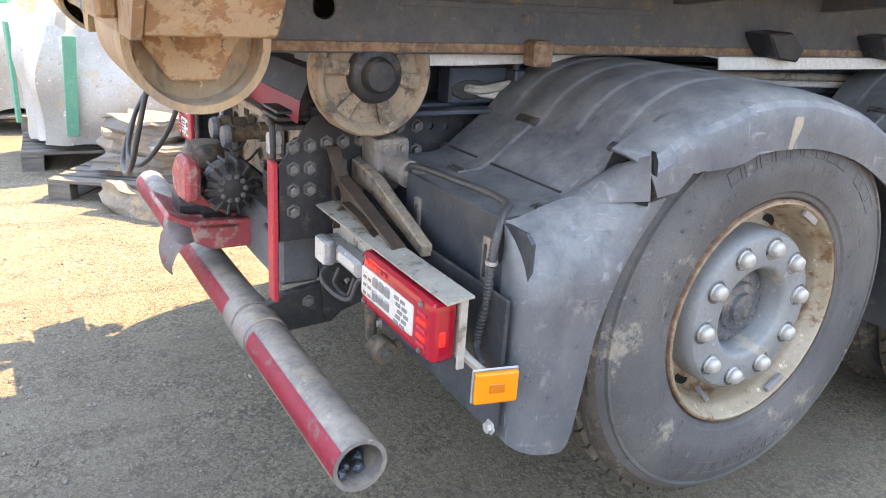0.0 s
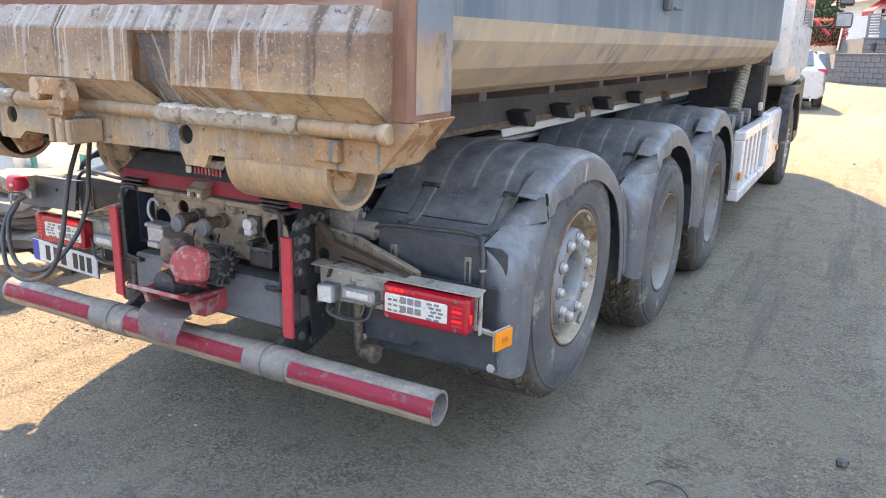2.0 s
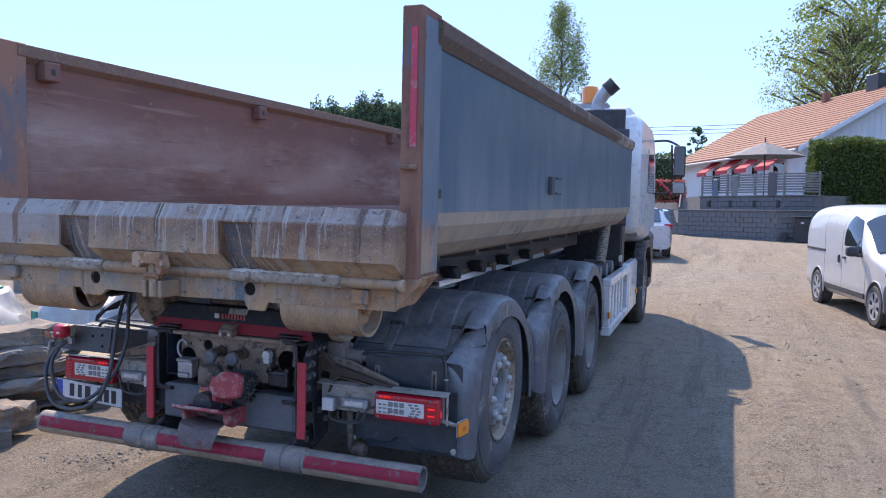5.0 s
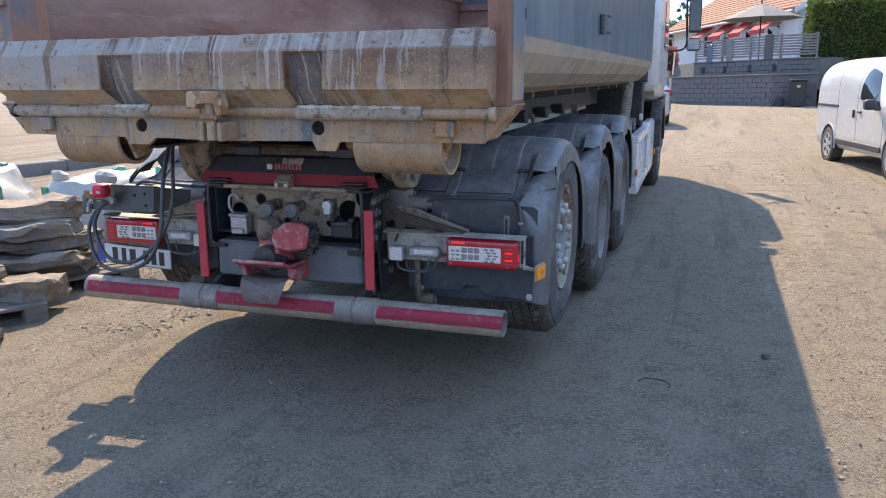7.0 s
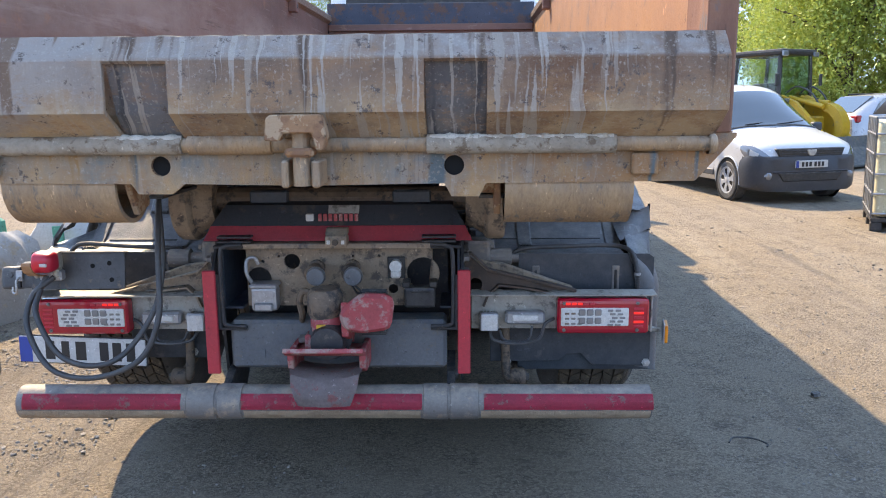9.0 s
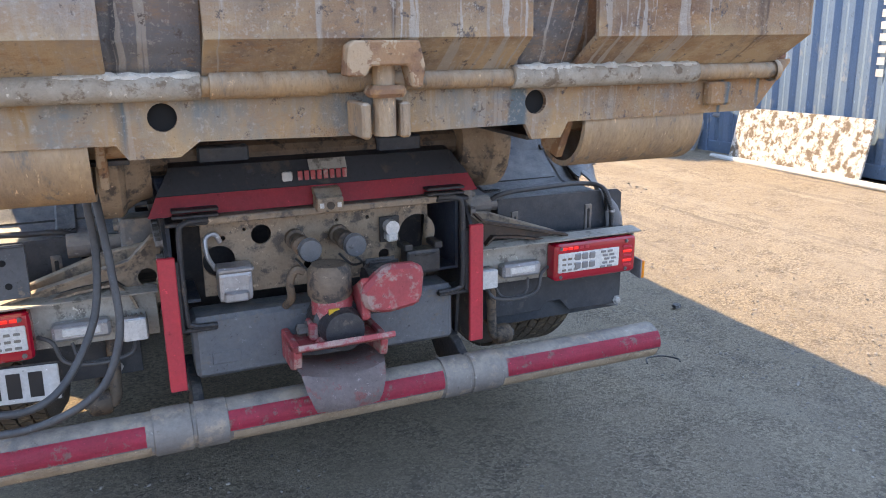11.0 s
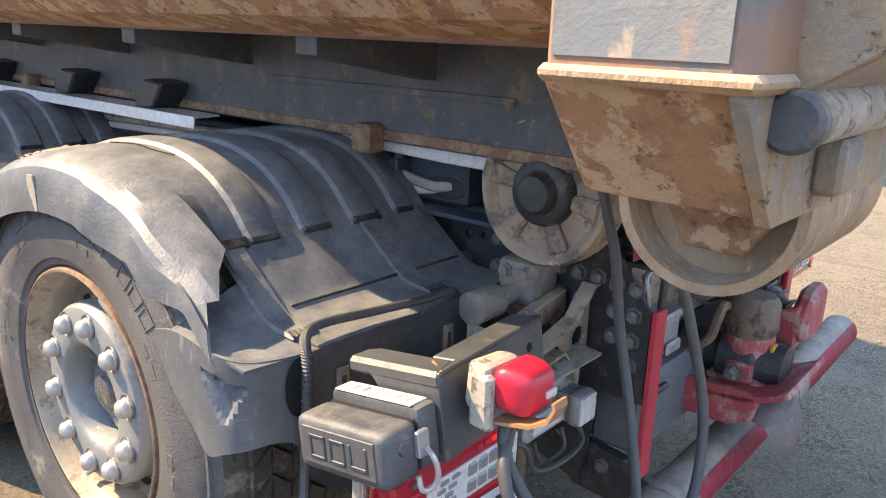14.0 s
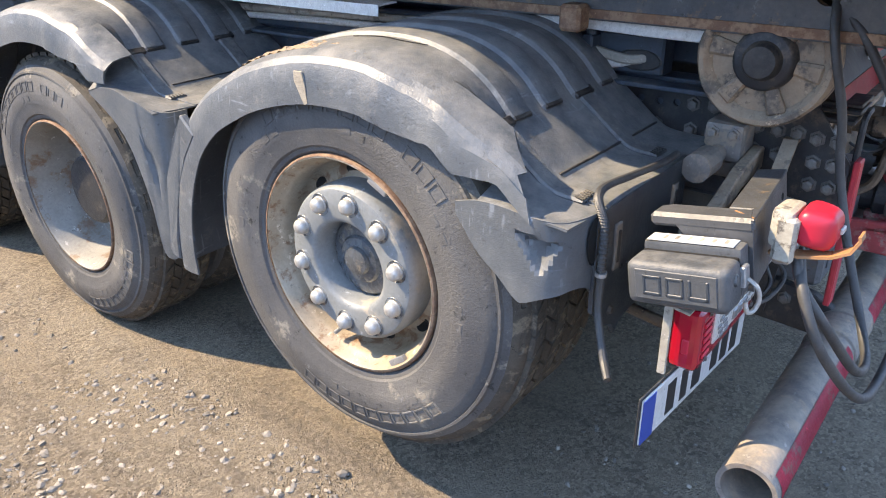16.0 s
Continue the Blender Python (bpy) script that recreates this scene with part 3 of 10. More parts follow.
def rod(a, b, r, seg=14, bm=None, caps=True):
    """A round bar from a to b."""
    a, b = Vector(a), Vector(b)
    t = bmesh.new()
    d = b - a
    bmesh.ops.create_cone(t, cap_ends=caps, segments=seg, radius1=r, radius2=r, depth=d.length)
    m = Matrix.Translation((a + b) / 2) @ d.to_track_quat("Z", "Y").to_matrix().to_4x4()
    return join(bm, t, m)


def sweep(points, r, seg=10, sub=6, bm=None):
    """A round hose along a smooth line through the points."""
    pts = [Vector(p) for p in points]
    ext = [pts[0] * 2 - pts[1]] + pts + [pts[-1] * 2 - pts[-2]]
    line = []
    for i in range(1, len(ext) - 2):
        p0, p1, p2, p3 = ext[i - 1:i + 3]
        for k in range(sub):
            u = k / sub
            line.append(0.5 * ((2 * p1) + (p2 - p0) * u + (2 * p0 - 5 * p1 + 4 * p2 - p3) * u * u + (3 * p1 - p0 - 3 * p2 + p3) * u ** 3))
    line.append(pts[-1])
    t = bmesh.new()
    side = Vector((0.31, 0.87, 0.38))
    rings = []
    for i, p in enumerate(line):
        d = (line[min(i + 1, len(line) - 1)] - line[max(i - 1, 0)]).normalized()
        side = (side - d * side.dot(d)).normalized()
        up = d.cross(side)
        rings.append([t.verts.new(p + (side * math.cos(a) + up * math.sin(a)) * r) for a in (2 * math.pi * k / seg for k in range(seg))])
    for a, b in zip(rings, rings[1:]):
        for k in range(seg):
            t.faces.new((a[k], a[(k + 1) % seg], b[(k + 1) % seg], b[k]))
    t.faces.new(rings[0][::-1])
    t.faces.new(rings[-1])
    return join(bm, t)


def prism(poly, axis, a, b, bev=0.0, bm=None):
    """A plate of outline poly, thick from a to b along the axis. poly holds (y, z) for x, (x, z) for y, (x, y) for z."""
    t = bmesh.new()
    put = {"x": lambda u, v, w: (w, u, v), "y": lambda u, v, w: (u, w, v), "z": lambda u, v, w: (u, v, w)}[axis]
    v0 = [t.verts.new(put(u, v, a)) for u, v in poly]
    v1 = [t.verts.new(put(u, v, b)) for u, v in poly]
    t.faces.new(v0)
    t.faces.new(v1[::-1])
    k = len(poly)
    for i in range(k):
        t.faces.new((v0[(i + 1) % k], v0[i], v1[i], v1[(i + 1) % k]))
    bmesh.ops.recalc_face_normals(t, faces=t.faces)
    if bev:
        bmesh.ops.bevel(t, geom=t.edges[:], offset=bev, segments=1, affect="EDGES")
    return join(bm, t)


def shell(line, thick, axis, a, b, bm=None, bev=0.0):
    """A bent sheet: an open outline given a thickness to its left."""
    out = []
    for i, (u, v) in enumerate(line):
        p0, p1 = line[max(i - 1, 0)], line[min(i + 1, len(line) - 1)]
        du, dv = p1[0] - p0[0], p1[1] - p0[1]
        q = math.hypot(du, dv) or 1
        out.append((u - dv / q * thick, v + du / q * thick))
    return prism(list(line) + out[::-1], axis, a, b, bev, bm)


def bolt_head(p, axis="y", r=0.012, h=0.010, bm=None, sign=1):
    """A hexagon head with a washer."""
    prof = [(0, 0), (r * 1.45, 0), (r * 1.45, h * 0.25 * sign), (r, h * 0.25 * sign), (r, h * sign), (r * 0.6, h * 1.1 * sign), (0, h * 1.1 * sign)]
    return lathe(prof, axis, p, 6, bm)


def holed(poly, holes, axis, a, b, seg=20, mat_bev=0.0):
    """A plate with round holes cut through it: holes are (u, v, radius)."""
    t = bmesh.new()
    put = {"x": lambda u, v, w: (w, u, v), "y": lambda u, v, w: (u, w, v), "z": lambda u, v, w: (u, v, w)}[axis]
    rings = [[(u, v) for u, v in poly]]
    for u, v, r in holes:
        rings.append([(u + r * math.cos(2 * math.pi * i / seg), v + r * math.sin(2 * math.pi * i / seg)) for i in range(seg)])
    lo, hi = [], []
    for ring in rings:
        lo.append([t.verts.new(put(u, v, a)) for u, v in ring])
        hi.append([t.verts.new(put(u, v, b)) for u, v in ring])
    for level in (lo, hi):
        edges = []
        for ring in level:
            edges += [t.edges.new((ring[i], ring[(i + 1) % len(ring)])) for i in range(len(ring))]
        bmesh.ops.triangle_fill(t, use_beauty=True, use_dissolve=False, edges=edges)
    for l, h in zip(lo, hi):
        for i in range(len(l)):
            j = (i + 1) % len(l)
            t.faces.new((l[i], l[j], h[j], h[i]))
    bmesh.ops.recalc_face_normals(t, faces=t.faces)
    return t


def moved(bm, m):
    bmesh.ops.transform(bm, matrix=m, verts=bm.verts)
    if m.determinant() < 0:
        bmesh.ops.reverse_faces(bm, faces=bm.faces)
    return bm


def ruffle(bm, amount, scale, axis=None):
    """Dents: moves the points a little by smooth noise."""
    for v in bm.verts:
        d = noise.noise_vector(v.co * scale) * amount
        v.co += d if axis is None else Vector([d[i] if "xyz"[i] in axis else 0 for i in range(3)])
    return bm


# ---- ground ----
def ground_h(x, y):
    """The yard rises gently ahead and falls a little across under the truck."""
    up = 0.011 * y + 0.0003 * y * y if y > 0 else 0.0
    if y > 34:
        up = 0.721 + (y - 34) * 0.012
    return up - 0.0157 * max(-1.6, min(1.6, x)) * max(0.0, 1 - max(0, abs(x) - 1.6) / 3)



def axis_steps(lo, hi, fine, far, grow=1.22):
    """Coordinates that are fine from lo to hi and spread out to far on both sides."""
    mid = list(np.arange(lo, hi + 1e-6, fine))
    out, step, v = [], fine, hi
    while v < far:
        step *= grow
        v += step
        out.append(v)
    low, step, v = [], fine, lo
    while v > -far:
        step *= grow
        v -= step
        low.append(v)
    return low[::-1] + mid + out


def build_ground():
    xs, ys = axis_steps(-5.0, 7.0, 0.08, 600), axis_steps(-5.0, 12.0, 0.08, 600)
    verts = []
    for y in ys:
        for x in xs:
            near = max(0.0, 1 - (abs(x) + abs(y)) / 60)
            p = Vector((x, y, 0))
            d = noise.noise(p * 0.5) * 0.018 + noise.noise(p * 2.3) * 0.008 + noise.noise(p * 9) * 0.004
            verts.append((x, y, ground_h(x, y) + d * near))
    nx = len(xs)
    faces = [(j * nx + i, j * nx + i + 1, (j + 1) * nx + i + 1, (j + 1) * nx + i) for j in range(len(ys) - 1) for i in range(nx - 1)]
    me = bpy.data.meshes.new("ground")
    me.from_pydata(verts, [], faces)
    for p in me.polygons:
        p.use_smooth = True
    m, nt, n, lk, bsdf = node_mat("dusty_gravel")
    tc = n.new("ShaderNodeTexCoord")

    def nz(sc, det=6.0, ro=0.6, stretch=None):
        t = n.new("ShaderNodeTexNoise")
        t.inputs["Scale"].default_value, t.inputs["Detail"].default_value, t.inputs["Roughness"].default_value = sc, det, ro
        src = tc.outputs["Object"]
        if stretch:
            mp = n.new("ShaderNodeMapping")
            mp.inputs["Scale"].default_value = stretch
            mp.inputs["Rotation"].default_value = (0, 0, 0.22)
            lk.new(src, mp.inputs[0])
            src = mp.outputs[0]
        lk.new(src, t.inputs["Vector"])
        return t.outputs["Fac"]

    def ramp(src, a, b):
        r = n.new("ShaderNodeMapRange")
        r.inputs["From Min"].default_value, r.inputs["From Max"].default_value = a, b
        lk.new(src, r.inputs["Value"])
        return r.outputs["Result"]

    def mix(fac, a, b, mode="MIX"):
        x = n.new("ShaderNodeMix")
        x.data_type, x.blend_type = "RGBA", mode
        lk.new(fac, x.inputs["Factor"])
        for sock, v in ((x.inputs[6], a), (x.inputs[7], b)):
            if isinstance(v, tuple):
                sock.default_value = (*v, 1)
            else:
                lk.new(v, sock)
        return x.outputs[2]

    col = mix(ramp(nz(0.35, 5), 0.35, 0.65), (0.42, 0.34, 0.238), (0.35, 0.297, 0.23))
    col = mix(ramp(nz(0.9, 5, 0.6, (1, 0.16, 1)), 0.47, 0.58), col, (0.44, 0.372, 0.278))
    col = mix(ramp(nz(1.1, 5, 0.62, (1, 0.10, 1)), 0.55, 0.66), col, (0.26, 0.22, 0.175))
    col = mix(ramp(nz(4.2, 6, 0.66, (1, 0.07, 1)), 0.56, 0.66), col, (0.24, 0.205, 0.165))
    col = mix(ramp(nz(3.1, 6, 0.66, (1, 0.09, 1)), 0.60, 0.70), col, (0.50, 0.425, 0.318))
    col = mix(ramp(nz(5.0, 8, 0.7), 0.50, 0.72), col, (0.25, 0.21, 0.17))
    vor = n.new("ShaderNodeTexVoronoi")
    vor.inputs["Scale"].default_value = 75
    lk.new(tc.outputs["Object"], vor.inputs["Vector"])
    peb = ramp(vor.outputs["Distance"], 0.30, 0.12)
    sel = n.new("ShaderNodeMath")
    sel.operation = "MULTIPLY"
    lk.new(peb, sel.inputs[0])
    lk.new(ramp(nz(9, 4), 0.44, 0.58), sel.inputs[1])
    hue = n.new("ShaderNodeTexNoise")
    hue.inputs["Scale"].default_value = 30
    lk.new(tc.outputs["Object"], hue.inputs["Vector"])
    pebcol = mix(ramp(hue.outputs["Fac"], 0.40, 0.60), (0.11, 0.10, 0.095), (0.64, 0.58, 0.49))
    col = mix(sel.outputs[0], col, pebcol)
    grit = n.new("ShaderNodeTexVoronoi")
    grit.inputs["Scale"].default_value = 95
    lk.new(tc.outputs["Object"], grit.inputs["Vector"])
    gs = n.new("ShaderNodeSeparateColor")
    lk.new(grit.outputs["Color"], gs.inputs[0])
    tone = mix(gs.outputs[0], (0.36, 0.35, 0.345), (1.42, 1.40, 1.36))
    gm = n.new("ShaderNodeMix")
    gm.data_type, gm.blend_type = "RGBA", "MULTIPLY"
    lk.new(ramp(nz(2.5, 6, 0.7), 0.30, 0.62), gm.inputs["Factor"])
    lk.new(col, gm.inputs[6])
    lk.new(tone, gm.inputs[7])
    col = gm.outputs[2]
    col = mix(ramp(nz(150, 3, 0.7), 0.15, 0.8), (0.18, 0.15, 0.12), col)
    lk.new(col, bsdf.inputs["Base Color"])
    bsdf.inputs["Roughness"].default_value = 0.95
    bsdf.inputs["Specular IOR Level"].default_value = 0.15
    add = n.new("ShaderNodeMath")
    lk.new(sel.outputs[0], add.inputs[0])
    lk.new(nz(45, 9, 0.8), add.inputs[1])
    bp = n.new("ShaderNodeBump")
    bp.inputs["Strength"].default_value, bp.inputs["Distance"].default_value = 1.0, 0.026
    lk.new(add.outputs[0], bp.inputs["Height"])
    lk.new(bp.outputs[0], bsdf.inputs["Normal"])
    me.materials.append(m)
    tagged(new("ground", me), "dusty beige gravel yard with tyre tracks and stones", "ground", kind="structure")


build_ground()

# ---- the truck ----
RIG = pose(-0.02, 0, 0, 0.6, 0.9, 0)
BODY_RIG = pose(-0.02, 0, 0, 0.6, 0.9, -1.1)
truck = thing("truck", "white hook-lift truck with grey plastic mudguards, dusty, rear axle lifted", "truck", RIG)
SIDES = (("x", 1), ("x", -1))


def tyre_mesh(r, w, n, rows):
    """A tyre round the x axis; its outer face at x = 0, its inner at -w; tread blocks and outlined marks raised out of it."""
    ri = 0.288
    k = r - 0.53
    prof = [(ri, -0.030, 0), (ri + 0.003, -0.008, 0), (ri + 0.012, 0.002, 0), (ri + 0.022, 0.004, 0), (ri + 0.027, 0.010, 0), (0.335, 0.0145, 0), (0.352, 0.0175, 0), (0.356, 0.0190, 0), (0.390, 0.0210, 0), (0.394, 0.0200, 0),
            (0.437, 0.0140, 0), (0.452 + k, 0.0075, 0), (0.464 + k, 0.001, 0), (0.466 + k, 0.0055, 0), (0.473 + k, 0.0045, 0), (0.476 + k, -0.004, 0), (0.492 + k, -0.014, 0), (0.505 + k, -0.027, 0), (0.513 + k, -0.038, 0)]
    band = 9
    step = (w - 0.096) / rows
    first = len(prof)
    for j in range(rows + 1):
        prof.append((r - 0.013, -0.048 - j * step, 0.30 if j % 2 else -0.30))
    prof += [(r - 0.025, -w + 0.03, 0), (r - 0.06, -w + 0.004, 0), (ri + 0.08, -w - 0.010, 0), (ri, -w + 0.012, 0)]
    bm = bmesh.new()
    rings = []
    for q, x, sk in prof:
        rings.append([bm.verts.new((x, q * math.cos(2 * math.pi * (i + sk) / n), q * math.sin(2 * math.pi * (i + sk) / n))) for i in range(n)])
    blocks, marks, small, lugs = [], [], [], []
    lettered = {i % n for mid, c in ((int(n * 0.235), 9), (int(n * 0.755), 11), (int(n * 0.10), 3)) for i in range(mid - c // 2, mid + c // 2 + 1)}
    for j, (a, b) in enumerate(zip(rings, rings[1:])):
        for i in range(n):
            f = bm.faces.new((a[i], a[(i + 1) % n], b[(i + 1) % n], b[i]))
            if first <= j < first + rows:
                blocks.append(f)
                f.material_index = 1
            elif first - 3 <= j < first:
                f.material_index = 1
                if j == first - 2 and i % 2:
                    lugs.append(f)
            elif j == band and i in lettered:
                marks.append(f)
            elif j == 7 and i % 7 in (2, 3):
                small.append(f)
    bmesh.ops.recalc_face_normals(bm, faces=bm.faces)
    bmesh.ops.inset_individual(bm, faces=blocks, thickness=0.0042, depth=0.0)
    bmesh.ops.inset_individual(bm, faces=blocks, thickness=0.0010, depth=0.013)
    bmesh.ops.inset_individual(bm, faces=marks, thickness=0.0055, depth=0.0)
    bmesh.ops.inset_individual(bm, faces=marks, thickness=0.0008, depth=0.0022)
    bmesh.ops.inset_individual(bm, faces=marks, thickness=0.0050, depth=0.0)
    bmesh.ops.inset_individual(bm, faces=marks, thickness=0.0008, depth=-0.0020)
    bmesh.ops.inset_individual(bm, faces=small, thickness=0.011, depth=0.0)
    bmesh.ops.inset_individual(bm, faces=small, thickness=0.0006, depth=0.0012)
    bmesh.ops.inset_individual(bm, faces=lugs, thickness=0.004, depth=-0.003)
    return bm


WHEEL = {}


def wheel_meshes():
    """Meshes that all wheels share, turned round the x axis, outer face towards +x."""
    WHEEL["tyre_tag"] = link_mesh("tyre", tyre_mesh(0.53, 0.375, 54, 6), ["rubber", "tread"])
    WHEEL["tyre_drive"] = link_mesh("tyre", tyre_mesh(0.522, 0.29, 54, 5), ["rubber", "tread"])
    # single wheel: rim with the disc near the outer face
    bm = lathe([(0.286, -0.03), (0.291, -0.006), (0.289, 0.004), (0.283, 0.006), (0.279, 0.001), (0.276, -0.018), (0.268, -0.028), (0.262, -0.040), (0.258, -0.085), (0.252, -0.100), (0.243, -0.106), (0.205, -0.088), (0.19, -0.088)], "x", seg=64)
    WHEEL["rim_tag"] = link_mesh("rim", bm, "rim")
    WHEEL["holes_tag"] = link_mesh("hand_hole", moved(lathe([(0.0, 0.0), (0.022, 0.0), (0.024, 0.0012), (0.026, 0.0)], "x", seg=16), Matrix.Diagonal((1, 0.62, 1, 1))), "deep_black")
    bm = lathe([(0.209, -0.10), (0.210, -0.040), (0.207, -0.024), (0.199, -0.013), (0.190, -0.010), (0.128, -0.008), (0.119, -0.011), (0.112, -0.020), (0.108, -0.085), (0.0, -0.085)], "x", seg=64)
    WHEEL["hub_tag"] = link_mesh("wheel", bm, "hub")
    bm = lathe([(0.106, -0.084), (0.100, -0.066), (0.085, -0.060), (0.066, -0.058), (0.060, -0.050), (0.040, -0.046), (0.036, -0.036), (0.0, -0.033)], "x", seg=40)
    WHEEL["cap_tag"] = link_mesh("hub_cap", bm, "hub_grease")
    WHEEL["weight"] = link_mesh("balance_weight", box(-0.002, 0.012, -0.030, 0.030, -0.010, 0.008, 0.004, seg=2), "galv")
    WHEEL["valve"] = link_mesh("valve_stem", rod((-0.03, 0, 0), (0.012, 0, 0.012), 0.006, 10), "galv")
    bm = lathe([(0.0225, 0.0), (0.0225, 0.004), (0.0205, 0.006), (0.0205, 0.014), (0.017, 0.021), (0.010, 0.025), (0.0, 0.026)], "x", seg=12)
    WHEEL["nut"] = link_mesh("wheel_nut", bm, "steel")
    WHEEL["recess"] = link_mesh("nut_recess", lathe([(0.0, 0.0), (0.0275, 0.0), (0.0285, 0.0012), (0.0295, 0.0)], "x", seg=20), "hub_grease")
    # dual wheel: the disc lies deep inside
    bm = lathe([(0.286, -0.03), (0.293, -0.006), (0.290, 0.004), (0.284, 0.005), (0.279, -0.004), (0.274, -0.03), (0.265, -0.05), (0.260, -0.15), (0.245, -0.172), (0.20, -0.180), (0.13, -0.182)], "x", seg=64)
    WHEEL["rim_drive"] = link_mesh("rim", bm, "rim_grey")
    bm = lathe([(0.135, -0.182), (0.132, -0.095), (0.12, -0.08), (0.0, -0.078)], "x", seg=40)
    WHEEL["hub_drive"] = link_mesh("wheel", bm, "black_steel")
    bm = lathe([(0.2905, -0.012), (0.2930, -0.004), (0.2905, 0.0055), (0.2865, 0.0072)], "x", seg=64)
    WHEEL["rim_edge"] = link_mesh("rim_edge", bm, "rust")
    for me in WHEEL.values():
        for p in me.polygons:
            p.use_smooth = True
        me.set_sharp_from_angle(angle=radians(35))


wheel_meshes()


def wheel(kind, x, y, z, side, spin=0.0, tyre_kind=None, label=""):
    m = Matrix.Translation((x, y, z)) @ (Matrix.Identity(4) if side > 0 else Matrix.Rotation(math.pi, 4, "Z")) @ Matrix.Rotation(radians(spin), 4, "X")
    w = new("wheel", WHEEL["hub_" + kind])
    w.parent, w.matrix_basis = truck, m
    tagged(w, label or ("lifted wheel with grey hub ring and ten nuts" if kind == "tag" else "dual drive wheel with deep dished rim"))

    def sub(name, key, at=None):
        ob = new(name, WHEEL[key])
        ob.parent = w
        if at is not None:
            ob.matrix_basis = at
        return ob
    tk = tyre_kind or kind
    sub("tyre", "tyre_" + tk)
    sub("rim", "rim_" + kind)
    sub("rim_edge", "rim_edge")
    if kind == "tag":
        for i in range(10):
            a = radians(18 + i * 36)
            sub("hand_hole", "holes_tag", Matrix.Translation((-0.0965, 0.2285 * math.cos(a), 0.2285 * math.sin(a))) @ Matrix.Rotation(a, 4, "X"))
        sub("hub_cap", "cap_tag")
        for q in (-38, 205):
            sub("balance_weight", "weight", Matrix.Rotation(radians(q), 4, "X") @ Matrix.Translation((-0.012, 0, 0.271)))
        sub("valve_stem", "valve", Matrix.Rotation(radians(150), 4, "X") @ Matrix.Translation((-0.03, 0, 0.232)))
        for i in range(10):
            a = radians(i * 36)
            sub("nut_recess", "recess", Matrix.Translation((-0.0088, 0.1675 * math.cos(a), 0.1675 * math.sin(a))))
        for i in range(10):
            a = radians(i * 36)
            sub("wheel_nut", "nut", Matrix.Translation((-0.010, 0.1675 * math.cos(a), 0.1675 * math.sin(a))))
    else:
        sub("tyre", "tyre_drive", Matrix.Translation((-0.33, 0, 0)))
        for i in range(8):
            a = radians(22 + i * 45)
            sub("hand_hole", "holes_tag", Matrix.Translation((-0.1775, 0.224 * math.cos(a), 0.224 * math.sin(a))) @ Matrix.Rotation(a, 4, "X"))
        for i in range(10):
            a = radians(i * 36)
            sub("wheel_nut", "nut", Matrix.Translation((-0.178, 0.1675 * math.cos(a), 0.1675 * math.sin(a))))
    return w


TAG_Y, TAG_Z = 0.764, 0.683
for s in (1, -1):
    wheel("tag", 1.186 if s > 0 else -1.168, TAG_Y, TAG_Z, s, 8 if s > 0 else 11)
    wheel("drive", s * 1.185, 2.24, 0.520, s, 40)
    wheel("drive", s * 1.185, 3.62, 0.520, s, 10)
    wheel("tag", s * 1.20, 8.0, 0.52, s, 0, "drive", "front steering wheel with grey hub")

# axles and chassis
part("axle", rod((-1.0, TAG_Y, TAG_Z), (1.0, TAG_Y, TAG_Z), 0.07), "black_steel", truck)
for y in (2.24, 3.62):
    bm = rod((-1.0, y, 0.52), (1.0, y, 0.52), 0.09)
    join(bm, lathe([(0, -0.2), (0.17, -0.1), (0.2, 0), (0.17, 0.1), (0, 0.2)], "x", (0, y, 0.52), 20))
    part("axle", bm, "black_steel", truck)
part("axle", rod((-0.95, 8.0, 0.50), (0.95, 8.0, 0.50), 0.06), "black_steel", truck)

